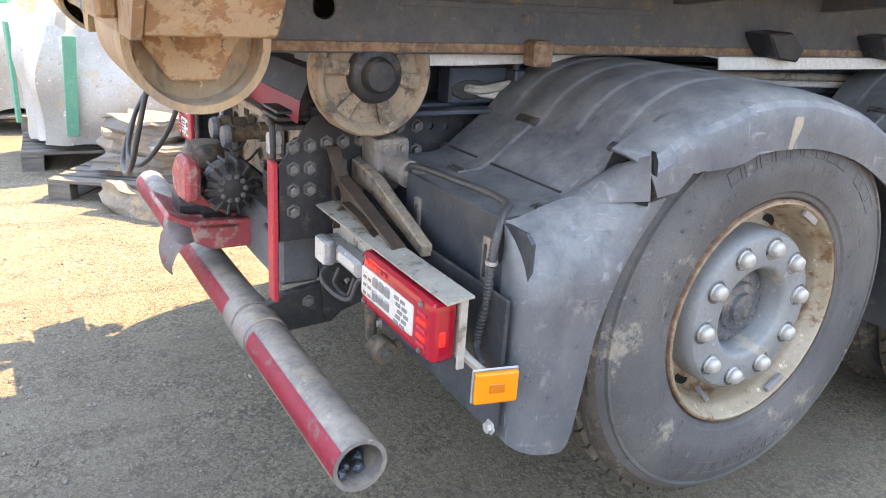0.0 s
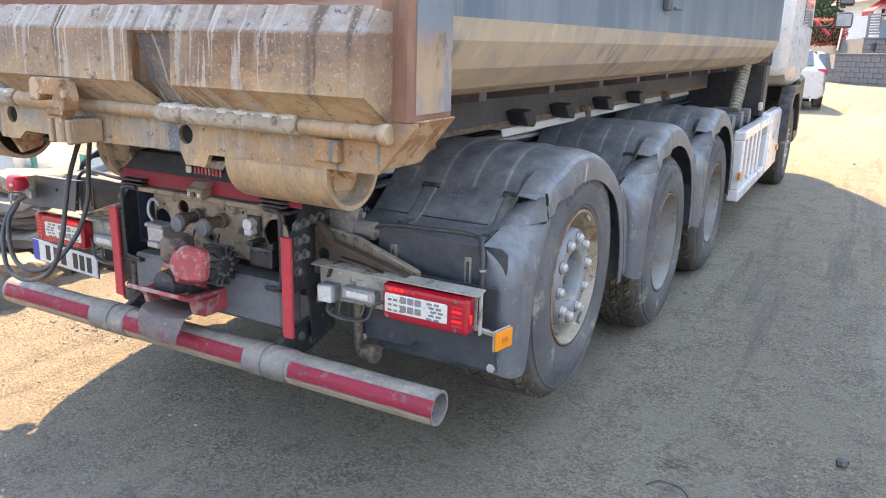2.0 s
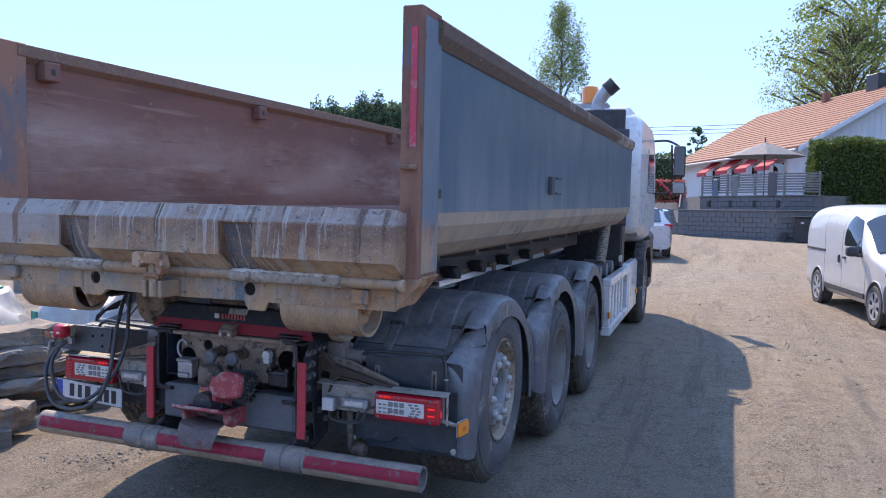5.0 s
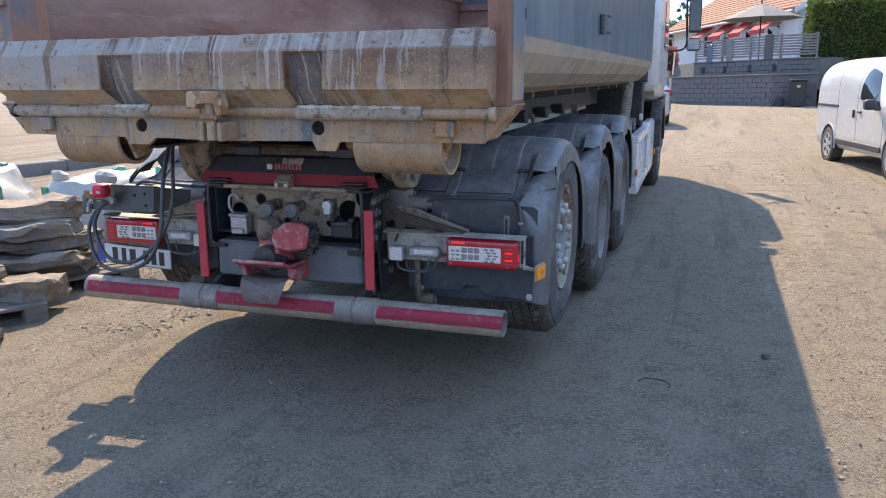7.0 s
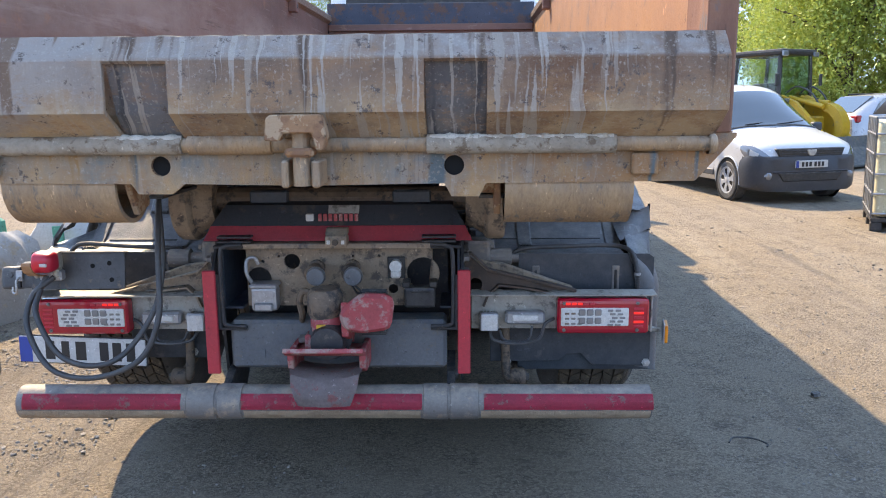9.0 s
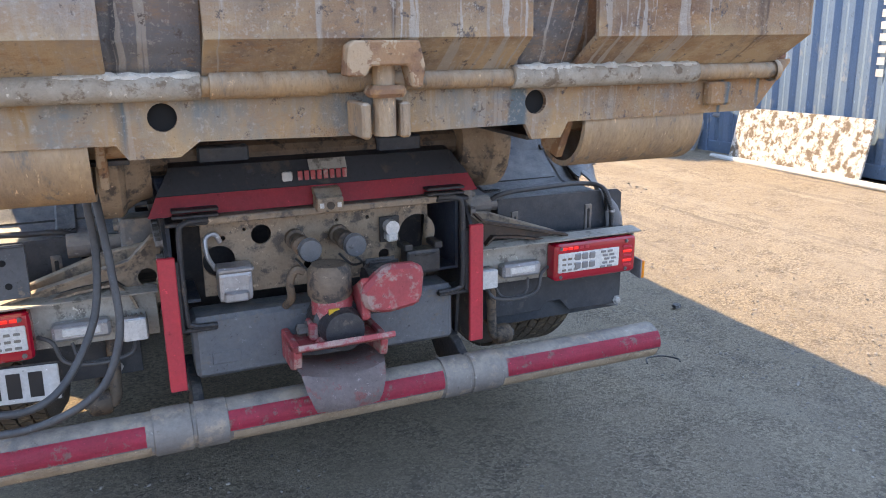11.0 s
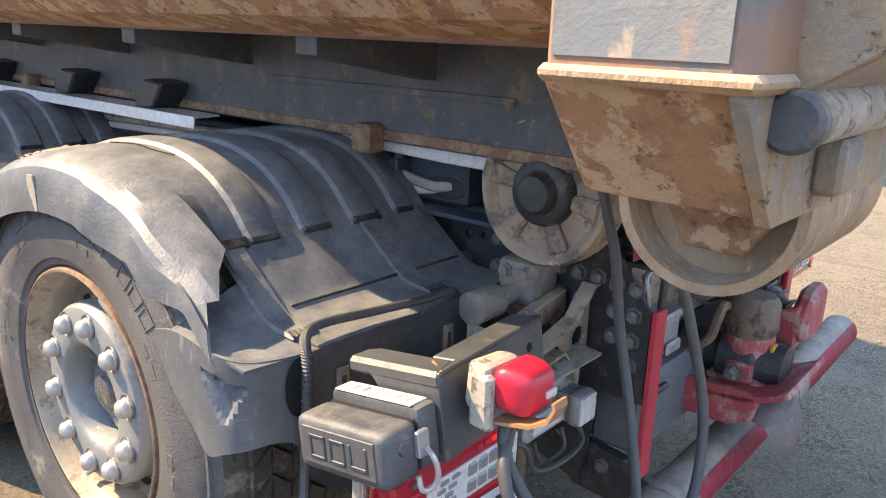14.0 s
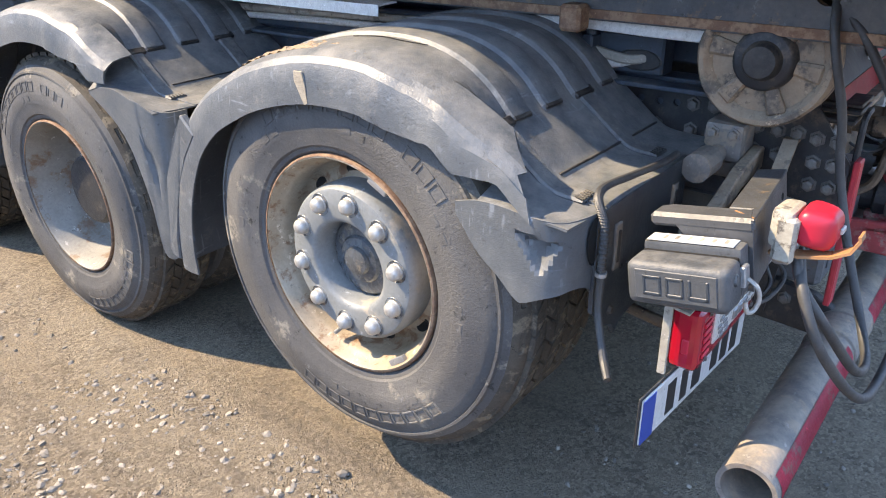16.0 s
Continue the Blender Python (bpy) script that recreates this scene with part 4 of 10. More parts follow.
for s in (1, -1):
    # web with rows of holes, flanges
    hol = [(0.32 + 0.065 * i, 0.985, 0.010) for i in range(7)] + [(1.12, 1.01, 0.034), (1.75, 0.9, 0.03)] + [(1.25 + 0.06 * i, 1.0, 0.009) for i in range(6)]
    bm = holed([(-0.10, 0.80), (8.9, 0.80), (8.9, 1.075), (-0.10, 1.075)], hol, "x", s * 0.435, s * 0.425, 14)
    box(s * 0.435, s * 0.36, -0.10, 8.9, 1.075, 1.085, 0.002, bm)
    box(s * 0.435, s * 0.36, -0.10, 8.9, 0.79, 0.80, 0.002, bm)
    rail = part("chassis_rail", bm, "frame", truck)
    # bolts on the rail's outside near the tail
    for i, (y, z) in enumerate([(-0.155, 0.988), (-0.110, 0.990), (-0.066, 0.996), (-0.020, 0.996), (0.030, 0.998), (0.080, 1.000), (-0.155, 0.932), (-0.110, 0.932), (-0.026, 0.936), (0.030, 0.938), (-0.155, 0.876), (-0.110, 0.876), (0.032, 0.878),
                               (-0.155, 0.82), (-0.035, 0.80), (0.03, 0.74), (-0.03, 0.68), (0.035, 0.62), (0.14, 1.030), (0.195, 1.028), (0.14, 0.960), (0.195, 0.962), (0.29, 0.962), (0.24, 0.90)]):
        part("bolt", bolt_head((s * 0.447, y, z), "x", 0.0135, 0.018, sign=s), "bolt", rail)
    # sub-frame of the hook lift on top of the rail
    bm = box(s * 0.47, s * 0.40, 0.28, 8.4, 1.088, 1.19, 0.006)
    part("subframe_rail", bm, "frame", truck)
    # thick side plate at the tail
    poly = [(-0.19, 0.74), (-0.19, 0.94), (-0.10, 1.065), (0.46, 1.065), (0.46, 1.0), (0.32, 0.93), (0.07, 0.84), (0.07, 0.54), (-0.06, 0.50), (-0.09, 0.74)]
    bm = holed(poly, [(0.0, 0.60, 0.012), (0.24, 1.025, 0.010), (0.287, 1.022, 0.010), (0.339, 1.024, 0.010), (0.389, 1.027, 0.010)], "x", s * 0.447, s * 0.437, 10)
    pl = part("tail_plate", bm, "black_steel", truck)
    # inward flange of the plate that frames the coupling
    bm = box(s * 0.437, s * 0.415, -0.198, -0.178, 0.745, 0.94, 0.003)
    box(s * 0.437, s * 0.33, -0.193, -0.10, 0.735, 0.747, 0.003, bm)
    box(s * 0.437, s * 0.33, -0.18, -0.10, 1.028, 1.040, 0.003, bm)
    part("flange", bm, "black_steel", pl)
    bm = box(s * 0.425, s * 0.470, -0.215, -0.200, 0.580, 0.957, 0.003)
    part("red_marker_strip", bm, "red_clean", truck)
    # pressed channel that carries the lamp bracket: a web with an oval hole between two flanges
    web = [(0.452, 0.965), (0.472, 0.974), (0.535, 0.918), (0.67, 0.886), (0.86, 0.838), (0.86, 0.824), (0.67, 0.862), (0.575, 0.872), (0.535, 0.835), (0.52, 0.79), (0.452, 0.79)]
    bm = holed([(s * x, z) for x, z in web], [(s * 0.492, 0.868, 0.025)], "y", -0.052, -0.046, 20)
    # right strut in dark brown, left one in the lighter frame brown
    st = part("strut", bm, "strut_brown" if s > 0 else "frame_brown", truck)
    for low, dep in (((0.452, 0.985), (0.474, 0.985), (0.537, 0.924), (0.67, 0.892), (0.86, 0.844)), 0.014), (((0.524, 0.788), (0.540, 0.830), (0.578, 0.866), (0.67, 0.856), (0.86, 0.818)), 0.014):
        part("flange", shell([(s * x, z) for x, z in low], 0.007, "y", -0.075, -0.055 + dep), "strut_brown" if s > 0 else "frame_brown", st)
    # air valve and bracket above it
    bm = box(s * 0.45, s * 0.55, 0.03, 0.125, 0.925, 1.02, 0.014, seg=2)
    box(s * 0.45, s * 0.535, 0.045, 0.11, 0.88, 0.93, 0.010, bm)
    lathe([(0, 0), (0.035, 0), (0.035, 0.08), (0.022, 0.085), (0.022, 0.14), (0, 0.14)], "x", (s * 0.55 if s > 0 else s * 0.69, 0.085, 0.945), 18, bm)
    for dy in (0.045, 0.095):
        for dz in (0.995,):
            bolt_head((s * 0.55, dy + 0.008, dz), "x", 0.012, 0.014, bm, s)
    part("air_valve", bm, "tube", truck, "dusty grey cast air valve")
    # brown arm from the frame to the lamp bracket
    bm = prism([(s * 0.46, 0.90), (s * 0.46, 0.955), (s * 0.60, 0.935), (s * 0.86, 0.845), (s * 0.86, 0.815), (s * 0.60, 0.885)], "y", 0.00, 0.03, 0.004)
    part("arm", bm, "frame_brown", truck)

# rear crossmember with its openings
poly = [(-0.345, 0.80), (0.335, 0.80), (0.335, 1.025), (-0.345, 1.025)]
hol = [(-0.178, 0.965, 0.029), (-0.285, 0.965, 0.007), (-0.225, 0.985, 0.005), (0.045, 0.985, 0.005), (0.14, 0.985, 0.006), (-0.30, 0.90, 0.045), (0.30, 0.92, 0.06), (0.19, 0.862, 0.018), (-0.04, 0.86, 0.02)]
bm = holed(poly, hol, "y", -0.09, -0.078, 20)
box(-0.39, 0.38, -0.175, -0.078, 1.026, 1.046, 0.004, bm)
cross = part("rear_crossmember", bm, "frame_brown", truck)
bm = box(-0.40, 0.39, 0.10, 0.12, 0.62, 1.06, 0.004)
part("inner_wall", bm, "black_steel", cross)
bm = box(-0.395, 0.385, -0.17, -0.05, 0.585, 0.765, 0.012)
for x in (-0.22, 0.215, -0.33, 0.33):
    for z in (0.64, 0.68):
        lathe([(0, -0.002), (0.006, -0.002)], "y", (x, -0.17, z), 8, bm)
box(-0.35, -0.27, -0.174, -0.17, 0.625, 0.66, 0.002, bm)
part("drawbeam", bm, "beam_grey", truck)
# folded edges round the opening
for s in (1, -1):
    bm = sweep([(s * 0.33, -0.190, 1.045), (s * 0.39, -0.192, 1.040), (s * 0.408, -0.193, 1.00), (s * 0.408, -0.193, 0.79), (s * 0.395, -0.192, 0.755), (s * 0.33, -0.190, 0.748)], 0.008, 8, 4)
    part("edge_bar", bm, "black_steel", truck)
    bm = box(s * 0.30, s * 0.42, -0.185, -0.08, 1.050, 1.058, 0.002)
    box(s * 0.30, s * 0.42, -0.185, -0.08, 1.066, 1.074, 0.002, bm)
    part("shim_plate", bm, "black_steel", truck)

# sockets, air couplings and plugs
bm = box(-0.315, -0.222, -0.165, -0.105, 0.798, 0.885, 0.012, seg=2)
box(-0.318, -0.218, -0.175, -0.105, 0.882, 0.900, 0.006, bm)
box(-0.305, -0.235, -0.178, -0.165, 0.80, 0.83, 0.006, bm)
sock = part("socket", bm, "galv", truck, "grey metal trailer socket with lid")
part("spring", sweep([(-0.315, -0.12, 0.885), (-0.335, -0.13, 0.93), (-0.335, -0.12, 0.975), (-0.31, -0.115, 0.985), (-0.295, -0.11, 0.96)], 0.007, 8), "galv", sock)
bm = box(0.235, 0.345, -0.17, -0.11, 0.81, 0.885, 0.010, seg=2)
box(0.228, 0.255, -0.172, -0.10, 0.885, 0.905, 0.003, bm)
box(0.325, 0.352, -0.172, -0.10, 0.885, 0.905, 0.003, bm)
box(0.26, 0.325, -0.176, -0.17, 0.868, 0.875, 0.002, bm)
part("socket", bm, "black_plastic", truck, "black plastic trailer socket")
bm = lathe([(0, -0.03), (0.022, -0.03), (0.022, 0.01), (0, 0.01)], "y", (0.203, -0.11, 0.955), 18)
box(0.185, 0.221, -0.142, -0.10, 0.912, 0.942, 0.006, bm)
part("white_plug", bm, "lamp_white", truck, "white round plug")
part("plug_plate", box(0.172, 0.236, -0.108, -0.1005, 0.905, 0.985, 0.003), "black_plastic", truck)
for x in (-0.085, 0.045):
    bm = lathe([(0.0, -0.11), (0.02, -0.11), (0.028, -0.10), (0.028, -0.07), (0.022, -0.065), (0.022, -0.02), (0.03, -0.02), (0.03, 0.0), (0, 0)], "y", (x, -0.10, 0.945), 16)
    c = part("air_coupling", bm, "old_brown", truck, "dusty brass air coupling")
    part("coupling_lid", lathe([(0, -0.018), (0.03, -0.016), (0.034, -0.004), (0.034, 0.004), (0, 0.004)], "y", (x + 0.016, -0.215, 0.938), 18), "plastic", c)
    part("lid_cord", sweep([(x + 0.012, -0.21, 0.91), (x + 0.04, -0.2, 0.88), (x + 0.02, -0.16, 0.865), (x - 0.005, -0.12, 0.89)], 0.004, 6), "hose", c)

# tow coupling
tow = part("tow_coupling", lathe([(0, -0.13), (0.055, -0.125), (0.062, -0.07), (0.075, -0.06), (0.075, 0.02), (0.05, 0.03), (0.05, 0.13), (0, 0.13)], "y", (-0.015, -0.23, 0.735), 20), "black_steel", truck, "red and black automatic drawbar coupling")
bm = lathe([(0, 0.085), (0.048, 0.082), (0.060, 0.065), (0.063, 0.0), (0.052, -0.02), (0.05, -0.06), (0, -0.06)], "z", (-0.03, -0.265, 0.825), 24)
part("coupling_head", bm, "old_brown", tow, smooth=True)
bm = lathe([(0, 0.05), (0.052, 0.05), (0.058, 0.04), (0.058, -0.055), (0.066, -0.06), (0.066, -0.075), (0, -0.075)], "z", (-0.025, -0.265, 0.765), 20)
box(-0.085, 0.045, -0.33, -0.19, 0.685, 0.705, 0.005, bm)
box(-0.10, -0.075, -0.30, -0.24, 0.70, 0.75, 0.005, bm)
body_c = part("coupling_body", bm, "red_paint", tow, smooth=True)
part("yellow_tag", box(-0.052, -0.022, -0.3305, -0.322, 0.755, 0.795, 0.001), plain("yellow_tag", (0.6, 0.33, 0.03), 0.5), tow)
part("yellow_mark", box(-0.047, -0.028, -0.3325, -0.3295, 0.768, 0.774, 0.0), "plate_bar", tow)
part("lock_pin", bolt_head((-0.095, -0.26, 0.725), "x", 0.016, 0.03, sign=-1), "bolt", tow)
part("lever", sweep([(-0.135, -0.16, 0.765), (-0.125, -0.20, 0.80), (-0.13, -0.215, 0.85), (-0.115, -0.22, 0.885), (-0.09, -0.22, 0.88)], 0.012, 8), "old_brown", tow, "bent brown hand lever")
t = bmesh.new()
prof_g = [(0.031, 0.853), (0.065, 0.885), (0.109, 0.912), (0.195, 0.908), (0.214, 0.885), (0.204, 0.800), (0.190, 0.786), (0.104, 0.773), (0.050, 0.785), (0.033, 0.813)]
prism(prof_g, "y", -0.372, -0.330, 0.012, t)
part("handle_guard", ruffle(t, 0.004, 9), "red_paint", tow, "faded red bent steel guard plate")
part("guard_web", prism([(-0.35, 0.76), (-0.35, 0.88), (-0.24, 0.82), (-0.20, 0.74), (-0.22, 0.70)], "x", 0.035, 0.060, 0.004), "red_paint", tow)
bm = lathe([(0, -0.02), (0.055, -0.018), (0.07, 0.0), (0.075, 0.03), (0.070, 0.06), (0.05, 0.075), (0.0, 0.08)], "x", (0.10, -0.235, 0.815), 28)
act = part("air_actuator", bm, "black_plastic", tow, "ribbed black plastic actuator", smooth=True)
for i in range(14):
    a_ = i * math.pi / 7
    part("rib", moved(box(-0.01, 0.078, 0.046, 0.080, -0.004, 0.004, 0.002), Matrix.Translation((0.10, -0.235, 0.815)) @ Matrix.Rotation(a_, 4, "X")), "black_plastic", act)
for i in range(10):
    a_ = i * math.pi / 5
    part("cap_bolt", bolt_head((0.178, -0.235 + 0.035 * math.cos(a_), 0.815 + 0.035 * math.sin(a_)), "x", 0.006, 0.008, sign=1), "bolt", act)
# jaw: upper red lip, side cheeks and the bent grey guide
bm = shell([(-0.20, 0.690), (-0.30, 0.695), (-0.355, 0.712), (-0.40, 0.735)], 0.016, "x", -0.155, 0.112, bev=0.002)
part("jaw_lip", bm, "red_paint", tow)
for xa, xb in ((0.090, 0.112), (-0.155, -0.133)):
    part("jaw_cheek", prism([(-0.16, 0.70), (-0.30, 0.705), (-0.335, 0.70), (-0.34, 0.68), (-0.33, 0.64), (-0.28, 0.615), (-0.16, 0.615)], "x", xa, xb, 0.004), "red_paint", tow)
t = bmesh.new()
rows_j = [(-0.17, 0.622, 0.13), (-0.26, 0.640, 0.13), (-0.32, 0.645, 0.128), (-0.36, 0.632, 0.118), (-0.385, 0.595, 0.112), (-0.395, 0.555, 0.098), (-0.390, 0.530, 0.088)]
grid = []
for y, z, hw in rows_j:
    grid.append([t.verts.new((-0.025 + hw * u, y - 0.012 * (1 - u * u), z - 0.016 * (1 - u * u) * (1 if z > 0.59 else 0))) for u in (-1, -0.6, -0.2, 0.2, 0.6, 1)])
for a, b in zip(grid, grid[1:]):
    for i in range(5):
        t.faces.new((a[i], a[i + 1], b[i + 1], b[i]))
bmesh.ops.solidify(t, geom=t.faces[:], thickness=0.016)
part("jaw_guide", t, "jaw_wear", tow, "worn grey curved guide plate", smooth=True)

# underrun tube
bm = lathe([(0.049, -1.112), (0.059, -1.112), (0.059, 1.112), (0.049, 1.112)], "x", (-0.015, -0.245, 0.490), 40, close=True)
tube = part("underrun_tube", bm, "tube", truck, "grey steel underrun tube with red reflective strips", smooth=True)
for x0, x1 in ((-1.105, -0.545), (-0.335, 0.30), (0.515, 1.10)):
    t = bmesh.new()
    ring0, ring1 = [], []
    for i in range(9):
        a = radians(172 + i * 6.8)
        for ring, x in ((ring0, x0), (ring1, x1)):
            ring.append(t.verts.new((x, -0.245 + 0.0604 * math.cos(a), 0.490 - 0.0604 * math.sin(a))))
    for i in range(8):
        t.faces.new((ring0[i], ring0[i + 1], ring1[i + 1], ring1[i]))
    bmesh.ops.solidify(t, geom=t.faces[:], thickness=0.0012)
    part("red_strip", t, "red_tape", tube, "worn red reflective tape")
for s in (1, -1):
    for a, b in ((0.412, 0.512), (0.318, 0.404)):
        part("collar", lathe([(0.060, a), (0.0635, a + 0.003), (0.0635, b - 0.003), (0.060, b)], "x", (-0.015, -0.245, 0.490), 36) if s > 0 else lathe([(0.060, -b), (0.0635, -b + 0.003), (0.0635, -a - 0.003), (0.060, -a)], "x", (-0.015, -0.245, 0.490), 36), "tube", tube, smooth=True)
    bm = prism([(-0.235, 0.54), (-0.17, 0.575), (-0.0, 0.60), (0.04, 0.53), (-0.03, 0.47), (-0.20, 0.46)], "x", s * 0.385, s * 0.415, 0.003)
    part("tube_bracket", bm, "black_steel", truck)
    for y, z in ((-0.10, 0.545), (-0.04, 0.51)):
        part("bolt", bolt_head((s * 0.415, y, z), "x", 0.013, 0.012, sign=s), "bolt", truck)
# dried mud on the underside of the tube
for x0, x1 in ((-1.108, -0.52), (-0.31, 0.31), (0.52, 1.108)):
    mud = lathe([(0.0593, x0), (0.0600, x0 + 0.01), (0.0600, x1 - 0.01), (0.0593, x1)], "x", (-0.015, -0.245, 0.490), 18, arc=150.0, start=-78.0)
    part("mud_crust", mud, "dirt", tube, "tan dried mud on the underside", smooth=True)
for s in (1, -1):
    # link hanging under the lamp bracket
    lk_ = part("hanging_link", sweep([(s * 0.605, 0.0, 0.70), (s * 0.607, 0.0, 0.60), (s * 0.612, 0.0, 0.51), (s * 0.625, 0.0, 0.485)], 0.017, 10), "old_brown", truck, "brown hanging link with a bolted eye", smooth=True)
    part("eye", lathe([(0, -0.03), (0.030, -0.03), (0.036, -0.022), (0.036, 0.022), (0.030, 0.03), (0, 0.03)], "x", (s * 0.655, 0.012, 0.487), 18), "old_brown", lk_, smooth=True)
    part("bolt", bolt_head((s * 0.685, 0.012, 0.487), "x", 0.015, 0.014, sign=s), "bolt", lk_)
    part("arm", rod((s * 0.655, 0.03, 0.487), (s * 0.655, 0.25, 0.52), 0.016), "old_brown", lk_)
# rubble in the end of the tube
bm = bmesh.new()
rng = random.Random(4)
for i in range(22):
    t = bmesh.new()
    bmesh.ops.create_icosphere(t, subdivisions=1, radius=rng.uniform(0.008, 0.016))
    join(bm, t, pose(rng.uniform(0.98, 1.07), -0.245 + rng.uniform(-0.03, 0.03), 0.454 + rng.uniform(0, 0.012), rng.uniform(0, 90), rng.uniform(0, 90), 0))
part("gravel_in_tube", bm, "frame", tube)


# ---- lamps at the tail ----
def tail_lamp(s, x_out, y, z):
    """LED tail lamp 0.335 wide; its outer end towards s."""
    X = lambda d: x_out - s * d
    bm = box(X(0), X(0.335), y, y + 0.06, z - 0.066, z + 0.066, 0.018, seg=3)
    lamp = part("tail_lamp", bm, "lamp_red", truck, "red and clear LED tail lamp, dusty")
    part("clear_panel", box(X(0.075), X(0.322), y - 0.004, y + 0.01, z - 0.036, z + 0.034, 0.010, seg=2), "lamp_white", lamp)
    for r in range(2):
        for c in range(3):
            part("led_cell", box(X(0.175 + 0.029 * c), X(0.200 + 0.029 * c), y - 0.0075, y, z - 0.024 + 0.031 * r - 0.012 + 0.010, z - 0.024 + 0.031 * r + 0.012 + 0.010, 0.004), "lamp_cell", lamp)
    for r in range(5):
        off = (0, 0.008, 0.016, 0.008, 0)[r]
        for c in range(2):
            part("led_dash", box(X(0.105 - off + 0.028 * c), X(0.125 - off + 0.028 * c), y - 0.0065, y, z - 0.034 + 0.0135 * r, z - 0.026 + 0.0135 * r, 0.001), "lamp_cell", lamp)
    for r in range(3):
        for c in range(3):
            part("led_dash", box(X(0.245 + 0.023 * c), X(0.262 + 0.023 * c), y - 0.0055, y, z - 0.03 + 0.019 * r, z - 0.021 + 0.019 * r, 0.002), "rim_grey", lamp)
    for r in range(5):
        part("led_dash", box(X(0.022), X(0.058), y - 0.003, y, z - 0.040 + 0.0165 * r, z - 0.032 + 0.0165 * r, 0.001), "lamp_lit" if s > 0 and r in (1, 3) else "red_plug", lamp)
    for c in range(5):
        part("led_dash", box(X(0.200 + 0.022 * c), X(0.217 + 0.022 * c), y - 0.003, y, z + 0.044, z + 0.053, 0.001), "lamp_lit" if c > 1 else "red_plug", lamp)
    part("side_light", box(X(-0.002), X(0.012), y + 0.016, y + 0.034, z - 0.03, z + 0.006, 0.004), "lamp_lit" if s > 0 else "red_plug", lamp)
    for dx, dz in ((0.045, 0.05), (0.045, -0.05), (0.31, 0.05), (0.31, -0.05)):
        part("screw", bolt_head((X(dx), y - 0.001, z + dz), "y", 0.005, 0.004, sign=-1), "bolt", lamp)
    return lamp


for s in (1, -1):
    bm = box(s * 0.475, s * 1.125, -0.055, -0.047, 0.70, 0.832, 0.002)
    shell([(-0.100, 0.834), (-0.06, 0.840), (-0.040, 0.842)], 0.005, "x", s * 0.470, s * 1.150, bm=bm)
    ruffle(bm, 0.002, 5)
    br = part("lamp_bracket", bm, "beige", truck, "bent beige sheet lamp bracket, dusty")
    part("end_plate", box(s * 1.138, s * 1.145, -0.066, -0.050, 0.69, 0.838, 0.001), "beige", br)
    tail_lamp(s, s * 1.122, -0.115, 0.762)
    # work lamp
    bm = box(s * 0.505, s * 0.575, -0.115, -0.085, 0.705, 0.775, 0.012, seg=2)
    wl = part("work_lamp", bm, "galv", truck, "square white LED work lamp")
    part("lens", box(s * 0.510, s * 0.570, -0.119, -0.112, 0.710, 0.770, 0.010, seg=2), "lamp_white", wl)
    for i in range(6):
        part("cooling_fin", box(s * (0.508 + 0.0115 * i), s * (0.511 + 0.0115 * i), -0.085, -0.056, 0.71, 0.77, 0.001), "galv", wl)
    # number plate lamp, a housing with clear strip
    bm = box(s * 0.60, s * 0.745, -0.100, -0.056, 0.728, 0.775, 0.008)
    pl = part("marker_lamp", bm, "galv", truck, "small grey marker lamp")
    part("lens", box(s * 0.625, s * 0.72, -0.104, -0.098, 0.742, 0.764, 0.003), "lamp_white", pl)
    part("lamp_cable", sweep([(s * 0.54, -0.09, 0.705), (s * 0.56, -0.12, 0.675), (s * 0.64, -0.12, 0.662), (s * 0.72, -0.11, 0.675), (s * 0.745, -0.10, 0.73), (s * 0.78, -0.08, 0.745)], 0.006, 8), "hose", truck)
    part("lamp_cable", sweep([(s * 0.58, -0.08, 0.70), (s * 0.60, -0.10, 0.668), (s * 0.68, -0.10, 0.668), (s * 0.70, -0.09, 0.72)], 0.005, 8), "hose", truck)

# amber markers on the right and left
for s in (1,):
    am = part("side_marker", moved(box(-0.008, 0.004, -0.045, 0.045, -0.034, 0.034, 0.006, seg=2), Matrix.Translation((1.212, -0.016, 0.676)) @ Matrix.Rotation(radians(-12), 4, "Z")), "amber", truck, "amber side marker lamp")
    part("marker_back", moved(box(-0.014, -0.008, -0.048, 0.048, -0.037, 0.037, 0.003), Matrix.Translation((1.212, -0.016, 0.676)) @ Matrix.Rotation(radians(-12), 4, "Z")), "galv", am)
    part("bulb", moved(box(0.003, 0.0062, -0.016, 0.016, -0.010, 0.010, 0.002), Matrix.Translation((1.212, -0.016, 0.676)) @ Matrix.Rotation(radians(-12), 4, "Z")), "amber_dark", am)
    part("marker_arm", sweep([(1.06, -0.03, 0.72), (1.12, -0.03, 0.70), (1.185, -0.01, 0.68)], 0.010, 6), "beige", am)


# ---- mudguards ----
ARCH = [(1.475, 0.49), (1.478, 0.58), (1.462, 0.70), (1.432, 0.80), (1.390, 0.89), (1.335, 0.975), (1.244, 1.062), (1.148, 1.120), (1.024, 1.176), (0.877, 1.214), (0.75, 1.227), (0.62, 1.222), (0.52, 1.194), (0.445, 1.146), (0.388, 1.085), (0.345, 1.050), (0.30, 1.015), (0.262, 0.986), (0.225, 0.970), (0.15, 0.965), (0.066, 0.962)]
# height of the outer edge behind the wheel, from the arch back to its torn end
OUTER = [(0.06, 0.962), (0.10, 0.974), (0.20, 1.024), (0.27, 1.072), (0.355, 1.122), (0.43, 1.162), (0.52, 1.196)]


